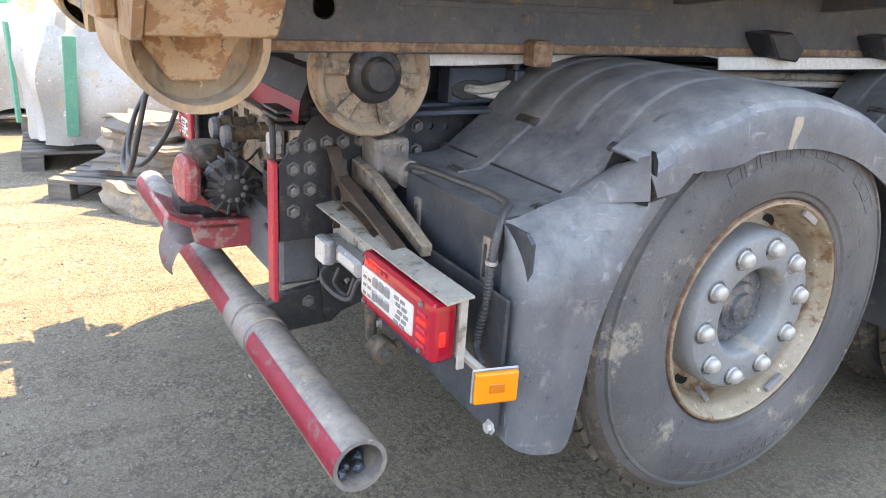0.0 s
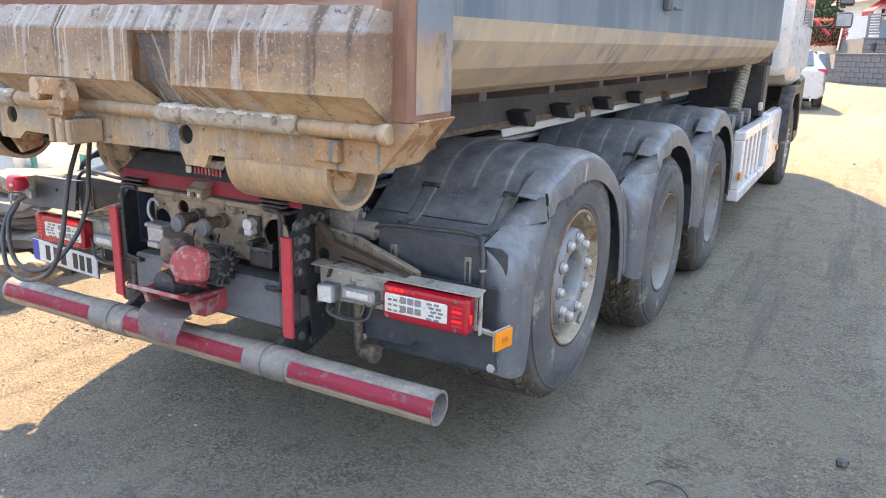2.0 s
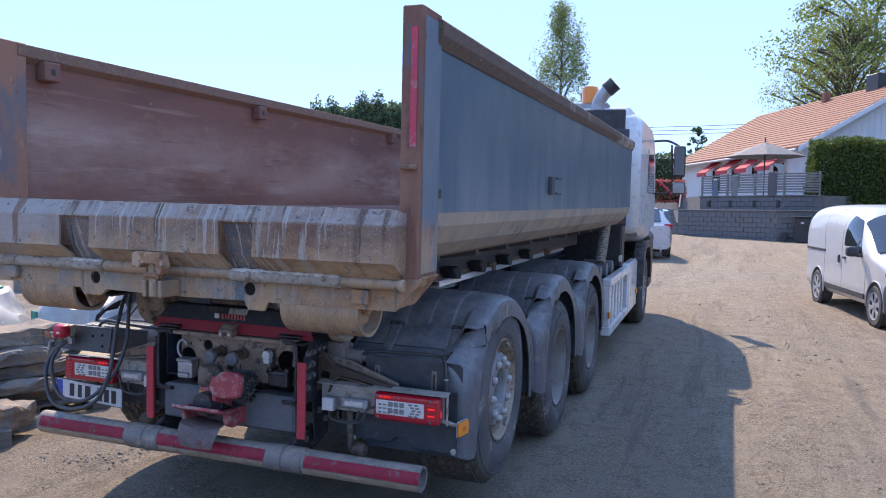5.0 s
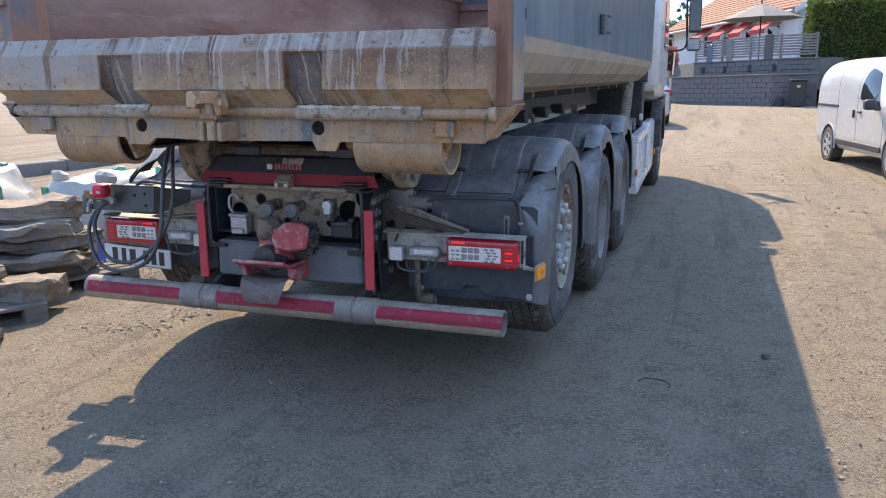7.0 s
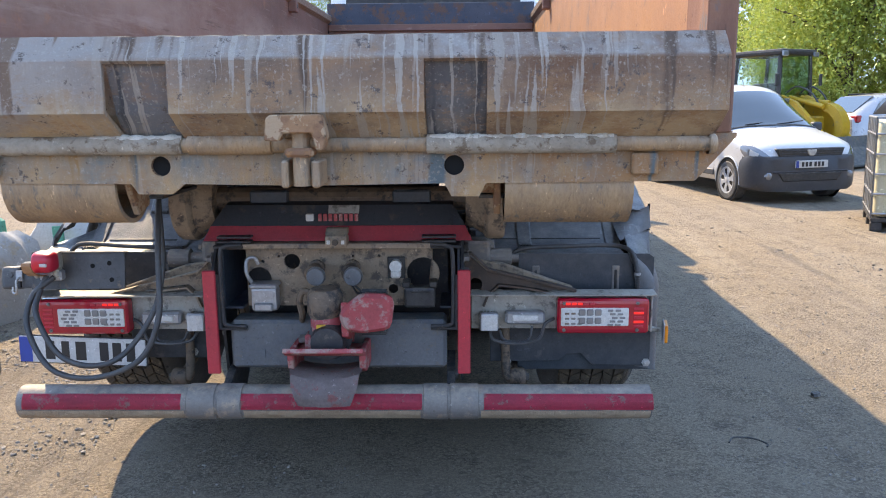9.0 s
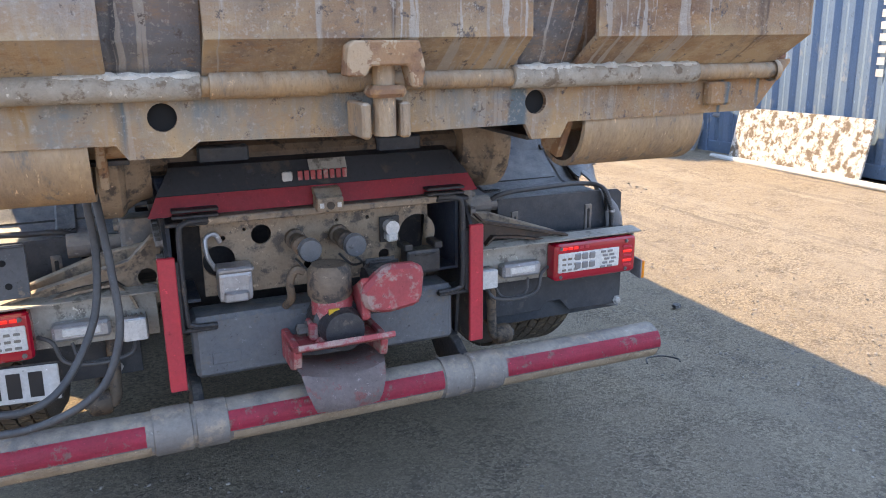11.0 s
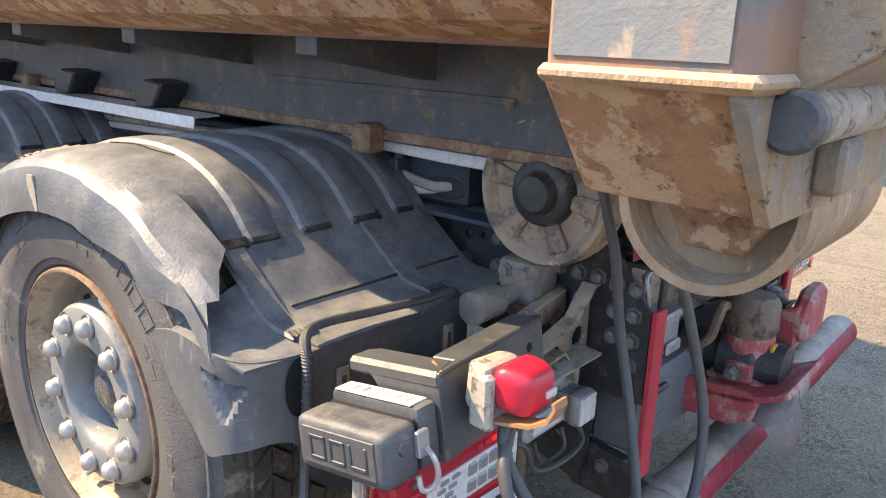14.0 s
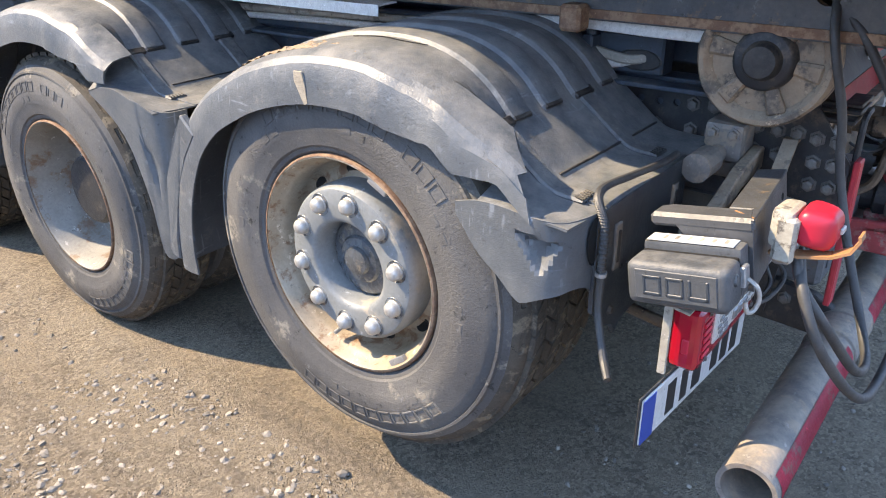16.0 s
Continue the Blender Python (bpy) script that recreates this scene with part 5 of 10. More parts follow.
def outer_z(y):
    for (a, p), (b, q) in zip(OUTER, OUTER[1:]):
        if y <= b:
            return p + (q - p) * (y - a) / (b - a)
    return OUTER[-1][1]


def smooth_line(pts, sub=3):
    out = []
    e = [pts[0]] + list(pts) + [pts[-1]]
    for i in range(1, len(e) - 2):
        for k in range(sub):
            u = k / sub
            out.append(tuple(0.5 * (2 * e[i][q] + (e[i + 1][q] - e[i - 1][q]) * u + (2 * e[i - 1][q] - 5 * e[i][q] + 4 * e[i + 1][q] - e[i + 2][q]) * u * u + (3 * e[i][q] - e[i - 1][q] - 3 * e[i + 1][q] + e[i + 2][q]) * u ** 3) for q in (0, 1)))
    out.append(pts[-1])
    return out


def arch_normals(line):
    res = []
    for i in range(len(line)):
        a, b = line[max(i - 1, 0)], line[min(i + 1, len(line) - 1)]
        du, dv = b[0] - a[0], b[1] - a[1]
        q = math.hypot(du, dv)
        res.append((dv / q, -du / q))
    return res


def mudguard(s, dy, dz, tag):
    """Moulded plastic mudguard over a wheel: ribbed top, rounded shoulder and a side lip."""
    back = 0.118 if s < 0 and tag else 0.066
    line = [p for p in smooth_line(ARCH, 5) if p[0] > back + 0.004] + [(back, 0.963)]
    nor = arch_normals(line)
    cols = []
    for a, b in ((0.50, 0.60), (0.62, 0.735), (0.755, 0.87), (0.89, 1.0)):
        high, soft = (0.010, 0.0) if s < 0 else (0.005, 0.010)
        cols += [(a, 0.0), (a + 0.038 - soft, 0.0), (a + 0.045, high * 0.8), (a + 0.052 + soft, high), (b - 0.007 - soft, high), (b, high * 0.8), (b + 0.008 + soft * 0.3, 0.0)]
    cols += [(1.02, 0.0), (1.06, 0.0005), (1.10, 0.0), (1.14, -0.003), (1.168, -0.009), (1.188, -0.019), (1.201, -0.033), (1.208, -0.052), (1.2115, -0.08), (1.213, -0.124)]
    # where the outer columns end: torn on one side, cut clean elsewhere
    torn = [0.318, 0.280, 0.240, 0.250, 0.222, 0.215, 0.208, 0.200] if s < 0 and tag else ([0.305, 0.303, 0.301, 0.299, 0.297, 0.295, 0.293, 0.291] if s < 0 else [0.300, 0.300, 0.300, 0.299, 0.300, 0.302, 0.305, 0.310])
    first = len(cols) - 8
    t = bmesh.new()
    grid = []
    for (y0, z), (ny, nz_) in zip(line, nor):
        row = []
        for q, (x, h) in enumerate(cols):
            hh = h
            y = max(y0, torn[q - first]) if q >= first else y0
            if y < 0.388 and h > 0.002:
                hh = 0.0
            zz, ky = z, 1.0
            if x >= 1.10 and y < 0.52:
                zz, ky = outer_z(y) + (0.012 if s > 0 and y < 0.4 else 0.0), 0.35
            if h < -0.05 and y < 0.36:
                hh = h * (max(0.5, 1 - (0.36 - y) * 5.5) if s < 0 else max(0.22, 1 - (0.36 - y) * 4.2))
            xx = x - (0.004 * math.sin(y * 31 + s) if x > 1.17 and y < 0.6 else 0.0)
            wob = noise.noise(Vector((x * 3, y * 3 + dy, s * 5.0))) * 0.0022
            row.append(t.verts.new((s * xx, y + ny * hh * ky + dy, zz + nz_ * hh * (1.0 if ky == 1.0 else 1.05) + wob + dz)))
        grid.append(row)
    for k, (a, b) in enumerate(zip(grid, grid[1:])):
        for i in range(len(cols) - 1):
            if cols[i][0] > 1.05 and line[k][0] <= min(torn[max(0, i - first)], torn[max(0, i + 1 - first)]):
                continue
            t.faces.new((a[i], a[i + 1], b[i + 1], b[i]))
    bmesh.ops.delete(t, geom=[v for v in t.verts if not v.link_faces], context="VERTS")
    bmesh.ops.recalc_face_normals(t, faces=t.faces)
    bmesh.ops.solidify(t, geom=t.faces[:], thickness=0.006)
    g = part("mudguard", t, "plastic", truck, "scratched dusty dark grey plastic mudguard", smooth=True)
    g.data.set_sharp_from_angle(angle=radians(16))
    # black strip that draws the shade in the fold across the slope
    part("fold_line", box(s * 0.52, s * 1.005, 0.2575 + dy, 0.2625 + dy, 0.978 + dz, 0.9885 + dz, 0.001), "black_plastic", g)
    # blunt ends of the raised bands; black stands in for the shadow there
    ye, ze = min(line, key=lambda p: abs(p[0] - 0.386))
    for a, b in ((0.50, 0.60), (0.62, 0.735), (0.755, 0.87), (0.89, 1.0)) if s < 0 else ((0.62, 0.735), (0.97, 1.075))[:2 if tag else 1]:
        part("band_end", moved(box(s * (a + 0.044), s * (b + 0.002), -0.012, 0.003, -0.006, 0.0085 if s < 0 else 0.0045, 0.003), Matrix.Translation((0, ye + dy, ze + dz)) @ Matrix.Rotation(radians(44), 4, "X")), "black_plastic", g)
    # straps let into the back slope; black notches imitate the recess shading
    for xa, xb in ((0.665, 0.725), (1.018, 1.078)):
        seg = [p for p in zip(line, nor) if 0.150 < p[0][0] < 0.380]
        t = bmesh.new()
        rows_ = []
        for (y, z), (ny, nz_) in seg:
            rows_.append([t.verts.new((s * x, y + ny * h + dy, z + nz_ * h + dz)) for x, h in ((xa, 0.001), (xa + 0.006, 0.006), (xb - 0.006, 0.006), (xb, 0.001))])
        for a, b in zip(rows_, rows_[1:]):
            for i in range(3):
                t.faces.new((a[i], a[i + 1], b[i + 1], b[i]))
        bmesh.ops.recalc_face_normals(t, faces=t.faces)
        bmesh.ops.solidify(t, geom=t.faces[:], thickness=0.012)
        part("strap", t, "plastic_pale", g, smooth=True)
        y, z = seg[0][0]
        part("strap_notch", moved(box(s * (xa - 0.012), s * (xb + 0.012), -0.004, 0.020, -0.006, 0.009, 0.003), Matrix.Translation((0, y + dy, z + dz)) @ Matrix.Rotation(radians(40), 4, "X")), "black_plastic", g)
        for k in range(5):
            part("strap_slit", moved(box(-0.0022, 0.0022, -0.012, 0.012, -0.002, 0.0014, 0.0005), Matrix.Translation((s * (xa + 0.010 + 0.011 * k), 0.176 + dy, 0.9735 + dz)) @ Matrix.Rotation(radians(18 * s), 4, "Z")), "black_plastic", g)
    # corner cap set under the end of the arch
    t = bmesh.new()
    steps = [(0.42, 0.985), (0.36, 1.002), (0.30, 1.010), (0.25, 1.008), (0.20, 1.000), (0.15, 0.990), (0.11, 0.978), (0.068, 0.964)] if s > 0 or not tag else [(0.33, 0.977), (0.27, 0.979), (0.22, 0.974), (0.17, 0.969), (0.125, 0.965)]
    rows_ = []
    for y, zo in steps:
        zi = min(line, key=lambda p: abs(p[0] - y))[1] - 0.004
        rows_.append([t.verts.new((s * x, y + dy, zi + (zo - zi) * f + dz)) for x, f in ((1.06, 0.0), (1.09, 0.22), (1.13, 0.50), (1.175, 0.80), (1.198, 0.94), (1.206, 1.0))])
    for a, b in zip(rows_, rows_[1:]):
        for i in range(5):
            t.faces.new((a[i], a[i + 1], b[i + 1], b[i]))
    bmesh.ops.recalc_face_normals(t, faces=t.faces)
    bmesh.ops.solidify(t, geom=t.faces[:], thickness=0.005)
    if s < 0:
        part("corner_cap", ruffle(t, 0.003, 8), "plastic", g, smooth=True)
    else:
        t.free()
        # a loose flap between the strap and the arch, with a slit at its outer edge
        quad = [Vector((1.062, 0.335, 1.047)), Vector((1.206, 0.308, 1.110)), Vector((1.2165, 0.313, 1.020)), Vector((1.070, 0.190, 0.985))]
        t = bmesh.new()
        lat = []
        for i in range(9):
            u = i / 8
            row = []
            for k in range(9):
                v = k / 8
                p = quad[0].lerp(quad[1], u).lerp(quad[3].lerp(quad[2], u), v)
                bulge = 0.014 * math.sin(math.pi * u) * math.sin(math.pi * v) + 0.004 * noise.noise(p * 22)
                row.append(t.verts.new((s * (p.x + bulge * 0.3), p.y - bulge * 0.5 + dy, p.z + bulge * 0.8 + dz)))
            lat.append(row)
        for p, q in zip(lat, lat[1:]):
            for k in range(8):
                t.faces.new((p[k], p[k + 1], q[k + 1], q[k]))
        bmesh.ops.recalc_face_normals(t, faces=t.faces)
        bmesh.ops.solidify(t, geom=t.faces[:], thickness=0.005)
        part("loose_flap", t, "plastic", g, smooth=True)
        if tag:
            part("slit", prism([(0.306 + dy, 1.121 + dz), (0.312 + dy, 1.119 + dz), (0.323 + dy, 1.098 + dz), (0.326 + dy, 1.066 + dz), (0.316 + dy, 1.072 + dz), (0.309 + dy, 1.098 + dz)], "x", s * 1.204, s * 1.2128, 0.001), "deep_black", g)
            part("slit", prism([(0.285 + dy, 1.015 + dz), (0.312 + dy, 1.019 + dz), (0.311 + dy, 1.009 + dz)], "x", s * 1.198, s * 1.2140, 0.001), "deep_black", g)
    # side wing behind the wheel, turned round the back corner: x, y, top, foot
    if s < 0 and tag:
        plan = [(1.207, 0.385, 0.962, 0.935), (1.209, 0.33, 0.976, 0.866), (1.211, 0.275, 0.978, 0.826), (1.213, 0.237, 0.976, 0.792), (1.213, 0.217, 0.974, 0.784), (1.211, 0.19, 0.972, 0.796), (1.203, 0.165, 0.969, 0.806), (1.186, 0.145, 0.966, 0.812), (1.155, 0.132, 0.964, 0.815), (1.11, 0.124, 0.962, 0.80), (1.07, 0.121, 0.960, 0.74)]
    elif s < 0:
        plan = [(1.204, 0.42, 0.982, 0.972), (1.208, 0.35, 1.001, 0.945), (1.210, 0.28, 1.012, 0.905), (1.211, 0.225, 1.006, 0.845), (1.211, 0.188, 0.996, 0.76), (1.210, 0.160, 0.990, 0.66), (1.208, 0.150, 0.988, 0.56), (1.206, 0.142, 0.985, 0.495), (1.203, 0.115, 0.978, 0.478), (1.195, 0.082, 0.970, 0.49), (1.175, 0.056, 0.963, 0.51), (1.14, 0.050, 0.960, 0.52), (1.10, 0.056, 0.958, 0.54)]
    rows_n = 16
    t = bmesh.new()
    colsw = []
    if s < 0:
        pl = smooth_line([p[:2] for p in plan], 3)
        ph = smooth_line([p[2:] for p in plan], 3)
        tri_ = [(0.245, 0.938), (0.145, 0.925), (0.178, 0.850)] if tag else [(0.165, 0.90), (0.095, 0.80), (0.115, 0.66)]
        for (x, y), (za, zb) in zip(pl, ph):
            col = []
            for k in range(rows_n + 1):
                z = za + (zb - za) * k / rows_n
                # a pressed three-sided hollow
                d = min(((tri_[i][0] - tri_[i - 1][0]) * (z - tri_[i - 1][1]) - (tri_[i][1] - tri_[i - 1][1]) * (y - tri_[i - 1][0])) * (-1) / math.hypot(tri_[i][0] - tri_[i - 1][0], tri_[i][1] - tri_[i - 1][1]) * WIND(tri_) for i in range(3))
                dent = max(0.0, min(1.0, d / 0.012)) * (0.024 if tag else 0.010)
                col.append(t.verts.new((s * (x - dent), y + dent * 0.4 + dy, z + dz)))
            colsw.append(col)
    else:
        # each column: where it starts at the strap and flap, the upright face below it, its foot
        plan = [(1.214, 0.362, 1.020, 1.214, 0.350, 1.008), (1.214, 0.316, 1.016, 1.2145, 0.310, 0.955), (1.180, 0.285, 1.012, 1.215, 0.277, 0.901), (1.140, 0.250, 1.009, 1.216, 0.245, 0.825),
                (1.105, 0.222, 1.007, 1.217, 0.218, 0.738), (1.090, 0.200, 1.003, 1.217, 0.200, 0.62), (1.088, 0.160, 0.993, 1.216, 0.178, 0.49), (1.086, 0.125, 0.981, 1.212, 0.126, 0.482),
                (1.085, 0.095, 0.971, 1.202, 0.085, 0.49), (1.083, 0.072, 0.965, 1.182, 0.058, 0.50), (1.082, 0.062, 0.962, 1.150, 0.047, 0.51), (1.081, 0.058, 0.960, 1.105, 0.050, 0.52)]
        head = smooth_line([p[:2] for p in plan], 3)
        high = smooth_line([(p[2], p[5]) for p in plan], 3)
        face = smooth_line([p[3:5] for p in plan], 3)
        for (hx, hy), (hz, fz), (fx, fy) in zip(head, high, face):
            knee = max(fz, hz - 0.15)
            col = []
            for k in range(rows_n + 1):
                if k <= 7:
                    u = k / 7
                    w0, w1, w2 = (1 - u) ** 2, 2 * u * (1 - u), u * u
                    mx, my, mz = hx + (fx - hx) * 0.93, hy + (fy - hy) * 0.93, hz + (knee - hz) * 0.30
                    p = Vector((w0 * hx + w1 * mx + w2 * fx, w0 * hy + w1 * my + w2 * fy, w0 * hz + w1 * mz + w2 * knee))
                else:
                    p = Vector((fx, fy, knee + (fz - knee) * (k - 7) / (rows_n - 7)))
                dent = 0.013 * math.exp(-((p.y - 0.235) / 0.035) ** 2 - ((p.z - 0.925 - (p.y - 0.235) * 0.35) / 0.014) ** 2) + 0.012 * math.exp(-((p.y - 0.155) / 0.022) ** 2 - ((p.z - 0.80) / 0.075) ** 2)
                col.append(t.verts.new((s * (p.x - dent), p.y + dy, p.z + dz)))
            colsw.append(col)
    for a, b in zip(colsw, colsw[1:]):
        for i in range(rows_n):
            t.faces.new((a[i], a[i + 1], b[i + 1], b[i]))
    bmesh.ops.recalc_face_normals(t, faces=t.faces)
    bmesh.ops.solidify(t, geom=t.faces[:], thickness=0.006)
    wing = part("side_wing", ruffle(t, 0.003, 7, "x"), "plastic", g, smooth=True)
    wing.data.set_sharp_from_angle(angle=radians(24))
    if tag:
        at = Matrix.Translation((1.098, 0.046 + dy, 0.925 + dz)) @ Matrix.Diagonal((0.32, 1, 1.7, 1)) if s > 0 else Matrix.Translation((-1.105, 0.119 + dy, 0.905 + dz)) @ Matrix.Rotation(radians(-8), 4, "Z") @ Matrix.Diagonal((1, 1, 2.1, 1))
        part("corner_hole", moved(lathe([(0, 0), (0.021, 0), (0.023, 0.002), (0.025, 0)], "y", seg=18), at), "deep_black", g)
        ym = 0.735 if s > 0 else 0.822
        part("mud_mark", ruffle(prism([(ym - 0.022, 1.104), (ym - 0.010, 1.100), (ym + 0.012, 1.150), (ym + 0.010, 1.172), (ym - 0.016, 1.172), (ym - 0.020, 1.14)], "x", s * 1.2095, s * 1.2136), 0.006, 25, "yz"), "mud_mark", g)
        if s < 0:
            t = bmesh.new()
            bmesh.ops.create_grid(t, x_segments=22, y_segments=44, size=1)
            for v in t.verts:
                q = max(0.0, 1 - v.co.x ** 2 - v.co.y ** 2)
                yy = 0.90 + v.co.y * 0.24
                arch_z = min(line, key=lambda p: abs(p[0] - yy))[1]
                v.co = Vector((-1.10 + v.co.x * 0.058, yy, arch_z + dz - 0.007 + 0.0075 * q ** 0.5 * (0.8 + 0.7 * noise.noise(Vector((v.co.x * 4, v.co.y * 12, 2.0)))) + 0.0022 * noise.noise(Vector((v.co.x * 11, v.co.y * 40, 5.0)))))
            part("dirt", t, "dirt", g, "dry soil lying on the guard", smooth=True)
            part("crack", sweep([(-1.05, 0.80, 1.228 + dz), (-1.03, 0.73, 1.2305 + dz), (-1.035, 0.66, 1.2285 + dz), (-1.02, 0.60, 1.2225 + dz)], 0.0013, 6), "deep_black", g)
    # front wing below the arch
    fw = [(1.318, 0.995), (1.375, 0.915), (1.44, 0.79), (1.474, 0.67), (1.484, 0.55), (1.475, 0.53), (1.440, 0.522), (1.428, 0.60), (1.404, 0.69), (1.366, 0.79), (1.322, 0.87), (1.262, 0.945)]
    part("front_wing", ruffle(prism([(y + dy, z + dz) for y, z in fw], "x", s * 1.186, s * 1.2115, 0.005), 0.004, 9, "x"), "plastic", g)
    return g


def WIND(p):
    """+1 or -1 as the corners of a triangle run."""
    return 1.0 if (p[1][0] - p[0][0]) * (p[2][1] - p[0][1]) - (p[1][1] - p[0][1]) * (p[2][0] - p[0][0]) < 0 else -1.0


for s in (1, -1):
    mudguard(s, 0.0, 0.0, True)
    mudguard(s, 1.46, -0.012, False)
    mudguard(s, 2.84, -0.012, False)
    # upright back plate of the rear guard with two long slots
    lowz, yb, xe = (0.50, 0.062, 1.175) if s > 0 else (0.665, 0.116, 1.10)
    rim_pts = [(s * 0.66, lowz), (s * xe, lowz), (s * xe, 0.945), (s * (xe - 0.02), 0.960), (s * 0.66, 0.963)]
    if s < 0:
        rim_pts[0:2] = [(-0.66, 0.70), (-0.80, 0.665), (-0.90, 0.672), (-0.96, 0.662), (-0.985, 0.640), (-1.00, 0.668), (-1.03, 0.680), (-1.10, 0.740)]
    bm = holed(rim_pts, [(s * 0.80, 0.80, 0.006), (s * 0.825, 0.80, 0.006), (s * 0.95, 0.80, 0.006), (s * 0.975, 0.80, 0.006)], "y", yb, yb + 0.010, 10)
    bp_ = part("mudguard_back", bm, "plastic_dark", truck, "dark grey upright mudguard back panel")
    for x in (0.725, 1.03 if s > 0 else 1.012):
        bm = box(s * (x - 0.014), s * (x + 0.014), yb - 0.006, yb + 0.002, 0.81, 0.915, 0.010, seg=2)
        sl = part("slot_rim", bm, "tube", bp_)
        part("slot", box(s * (x - 0.006), s * (x + 0.006), yb - 0.0085, yb - 0.002, 0.825, 0.90, 0.004), "black_plastic", sl)
    for x, z in ((0.735, 0.70), (1.02, 0.715)):
        part("bolt", bolt_head((s * x, yb - 0.001, z), "y", 0.009, 0.007, sign=-1), "bolt", bp_)
    # rubber flap with the notch below
    fl = [(s * 0.55, 0.545), (s * 0.82, 0.545), (s * 0.845, 0.575), (s * 0.90, 0.575), (s * 0.94, 0.53), (s * 1.165, 0.525), (s * 1.165, 0.83), (s * 0.55, 0.83)]
    if s < 0:
        fl = [(-0.53, 0.56), (-0.84, 0.56), (-0.84, 0.83), (-0.53, 0.83)]
    bm = prism(fl, "y", 0.025, 0.035, 0.002)
    fp = part("splash_flap", bm, "flap_rubber", truck, "black rubber splash flap with notched edge")
    for x, z, r in ((1.150, 0.540, 0.017), (0.618, 0.545, 0.014)) if s > 0 else ((0.60, 0.585, 0.017),):
        part("bolt", bolt_head((s * x, 0.024, z), "y", r * 0.7, 0.012, sign=-1), "steel", fp)
    # corrugated conduit down the side
    if s > 0:
        way = [(0.62, 0.10, 0.90), (0.66, 0.07, 0.975), (0.85, 0.09, 0.985), (1.02, 0.10, 0.985), (1.085, 0.05, 0.970), (1.105, 0.022, 0.89), (1.103, 0.018, 0.80), (1.095, 0.008, 0.71), (1.15, -0.01, 0.690)]
    else:
        way = [(-0.62, 0.18, 0.93), (-0.70, 0.13, 0.975), (-0.80, 0.122, 0.982), (-0.92, 0.135, 0.986), (-1.03, 0.142, 0.992), (-1.078, 0.132, 0.985), (-1.098, 0.105, 0.94), (-1.106, 0.100, 0.84), (-1.115, 0.095, 0.76), (-1.15, 0.060, 0.685), (-1.185, 0.03, 0.66)]
    co = part("conduit", sweep(way, 0.0085, 10), "hose", truck)
    rings_ = [p for p in smooth_line([q[1:] for q in way[4:8]], 12)]
    xs_ = smooth_line([(q[0], 0) for q in way[4:8]], 12)
    bm = bmesh.new()
    for (y, z), (x, _) in zip(rings_, xs_):
        lathe([(0.0080, -0.0022), (0.0105, 0.0), (0.0080, 0.0022)], "z", (x, y, z), 10, bm)
    part("conduit_rib", bm, "hose", co)
    part("cable_tie", lathe([(0.0095, -0.004), (0.0125, -0.004), (0.0125, 0.004), (0.0095, 0.004)], "z", way[-4], 14, close=True), "galv", co)


# ---- hook lift at the tail ----
for s in (1, -1):
    bm = lathe([(0.0, -0.004), (0.060, -0.006), (0.118, -0.012), (0.128, 0.004), (0.135, 0.010), (0.145, 0.010), (0.151, 0.002), (0.151, -0.05), (0.141, -0.06), (0.13, -0.065), (0.10, -0.13), (0.0, -0.13)], "x", (0, 0, 0), 48)
    m = Matrix.Translation((s * 0.585, 0.0, 1.185)) @ (Matrix.Identity(4) if s > 0 else Matrix.Rotation(math.pi, 4, "Z"))
    ro = part("lift_roller", ruffle(bm, 0.003, 30), "frame_brown", truck, "rusty dusty cast roller with spokes", at=m, smooth=True)
    for i in range(6):
        bm = prism([(-0.013, 0.050), (0.013, 0.050), (0.022, 0.127), (-0.022, 0.127)], "x", -0.016, 0.006, 0.006)
        part("spoke", moved(bm, Matrix.Rotation(radians(20 + 60 * i), 4, "X")), "frame_brown", ro)
    part("hub_disc", lathe([(0.0, 0.020), (0.058, 0.020), (0.066, 0.014), (0.070, 0.0), (0.070, -0.022)], "x", (0, 0, 0), 30), "black_steel", ro, smooth=True)
    part("roller_cap", lathe([(0.0, 0.044), (0.034, 0.042), (0.040, 0.036), (0.044, 0.020)], "x", (0, 0, 0), 24), "black_plastic", ro, smooth=True)
part("roller_shaft", rod((-0.5, 0.0, 1.185), (0.5, 0.0, 1.185), 0.045), "old_brown", truck)

# sloped panel with red lower edge between the rollers
t = bmesh.new()
rows_p = [(-0.02, 1.185, 0.405), (-0.09, 1.172, 0.410), (-0.135, 1.105, 0.452), (-0.15, 1.052, 0.478)]
cols_p = [[t.verts.new((hw * u, y, z)) for u in (-1, -0.5, 0, 0.5, 1)] for y, z, hw in rows_p]
for a, b in zip(cols_p[:3], cols_p[1:3]):
    for i in range(4):
        t.faces.new((a[i], a[i + 1], b[i + 1], b[i]))
bmesh.ops.recalc_face_normals(t, faces=t.faces)
bmesh.ops.solidify(t, geom=t.faces[:], thickness=0.008)
panel = part("lift_panel", t, "panel_dark", truck, "dark sloped steel cover with red lower edge")
t = bmesh.new()
ra = [t.verts.new((0.452 * u, -0.1365, 1.104)) for u in (-1, -0.5, 0, 0.5, 1)]
rb = [t.verts.new((0.478 * u, -0.1515, 1.052)) for u in (-1, -0.5, 0, 0.5, 1)]
for i in range(4):
    t.faces.new((ra[i], ra[i + 1], rb[i + 1], rb[i]))
bmesh.ops.solidify(t, geom=t.faces[:], thickness=0.010)
part("red_edge", t, "red_clean", panel)
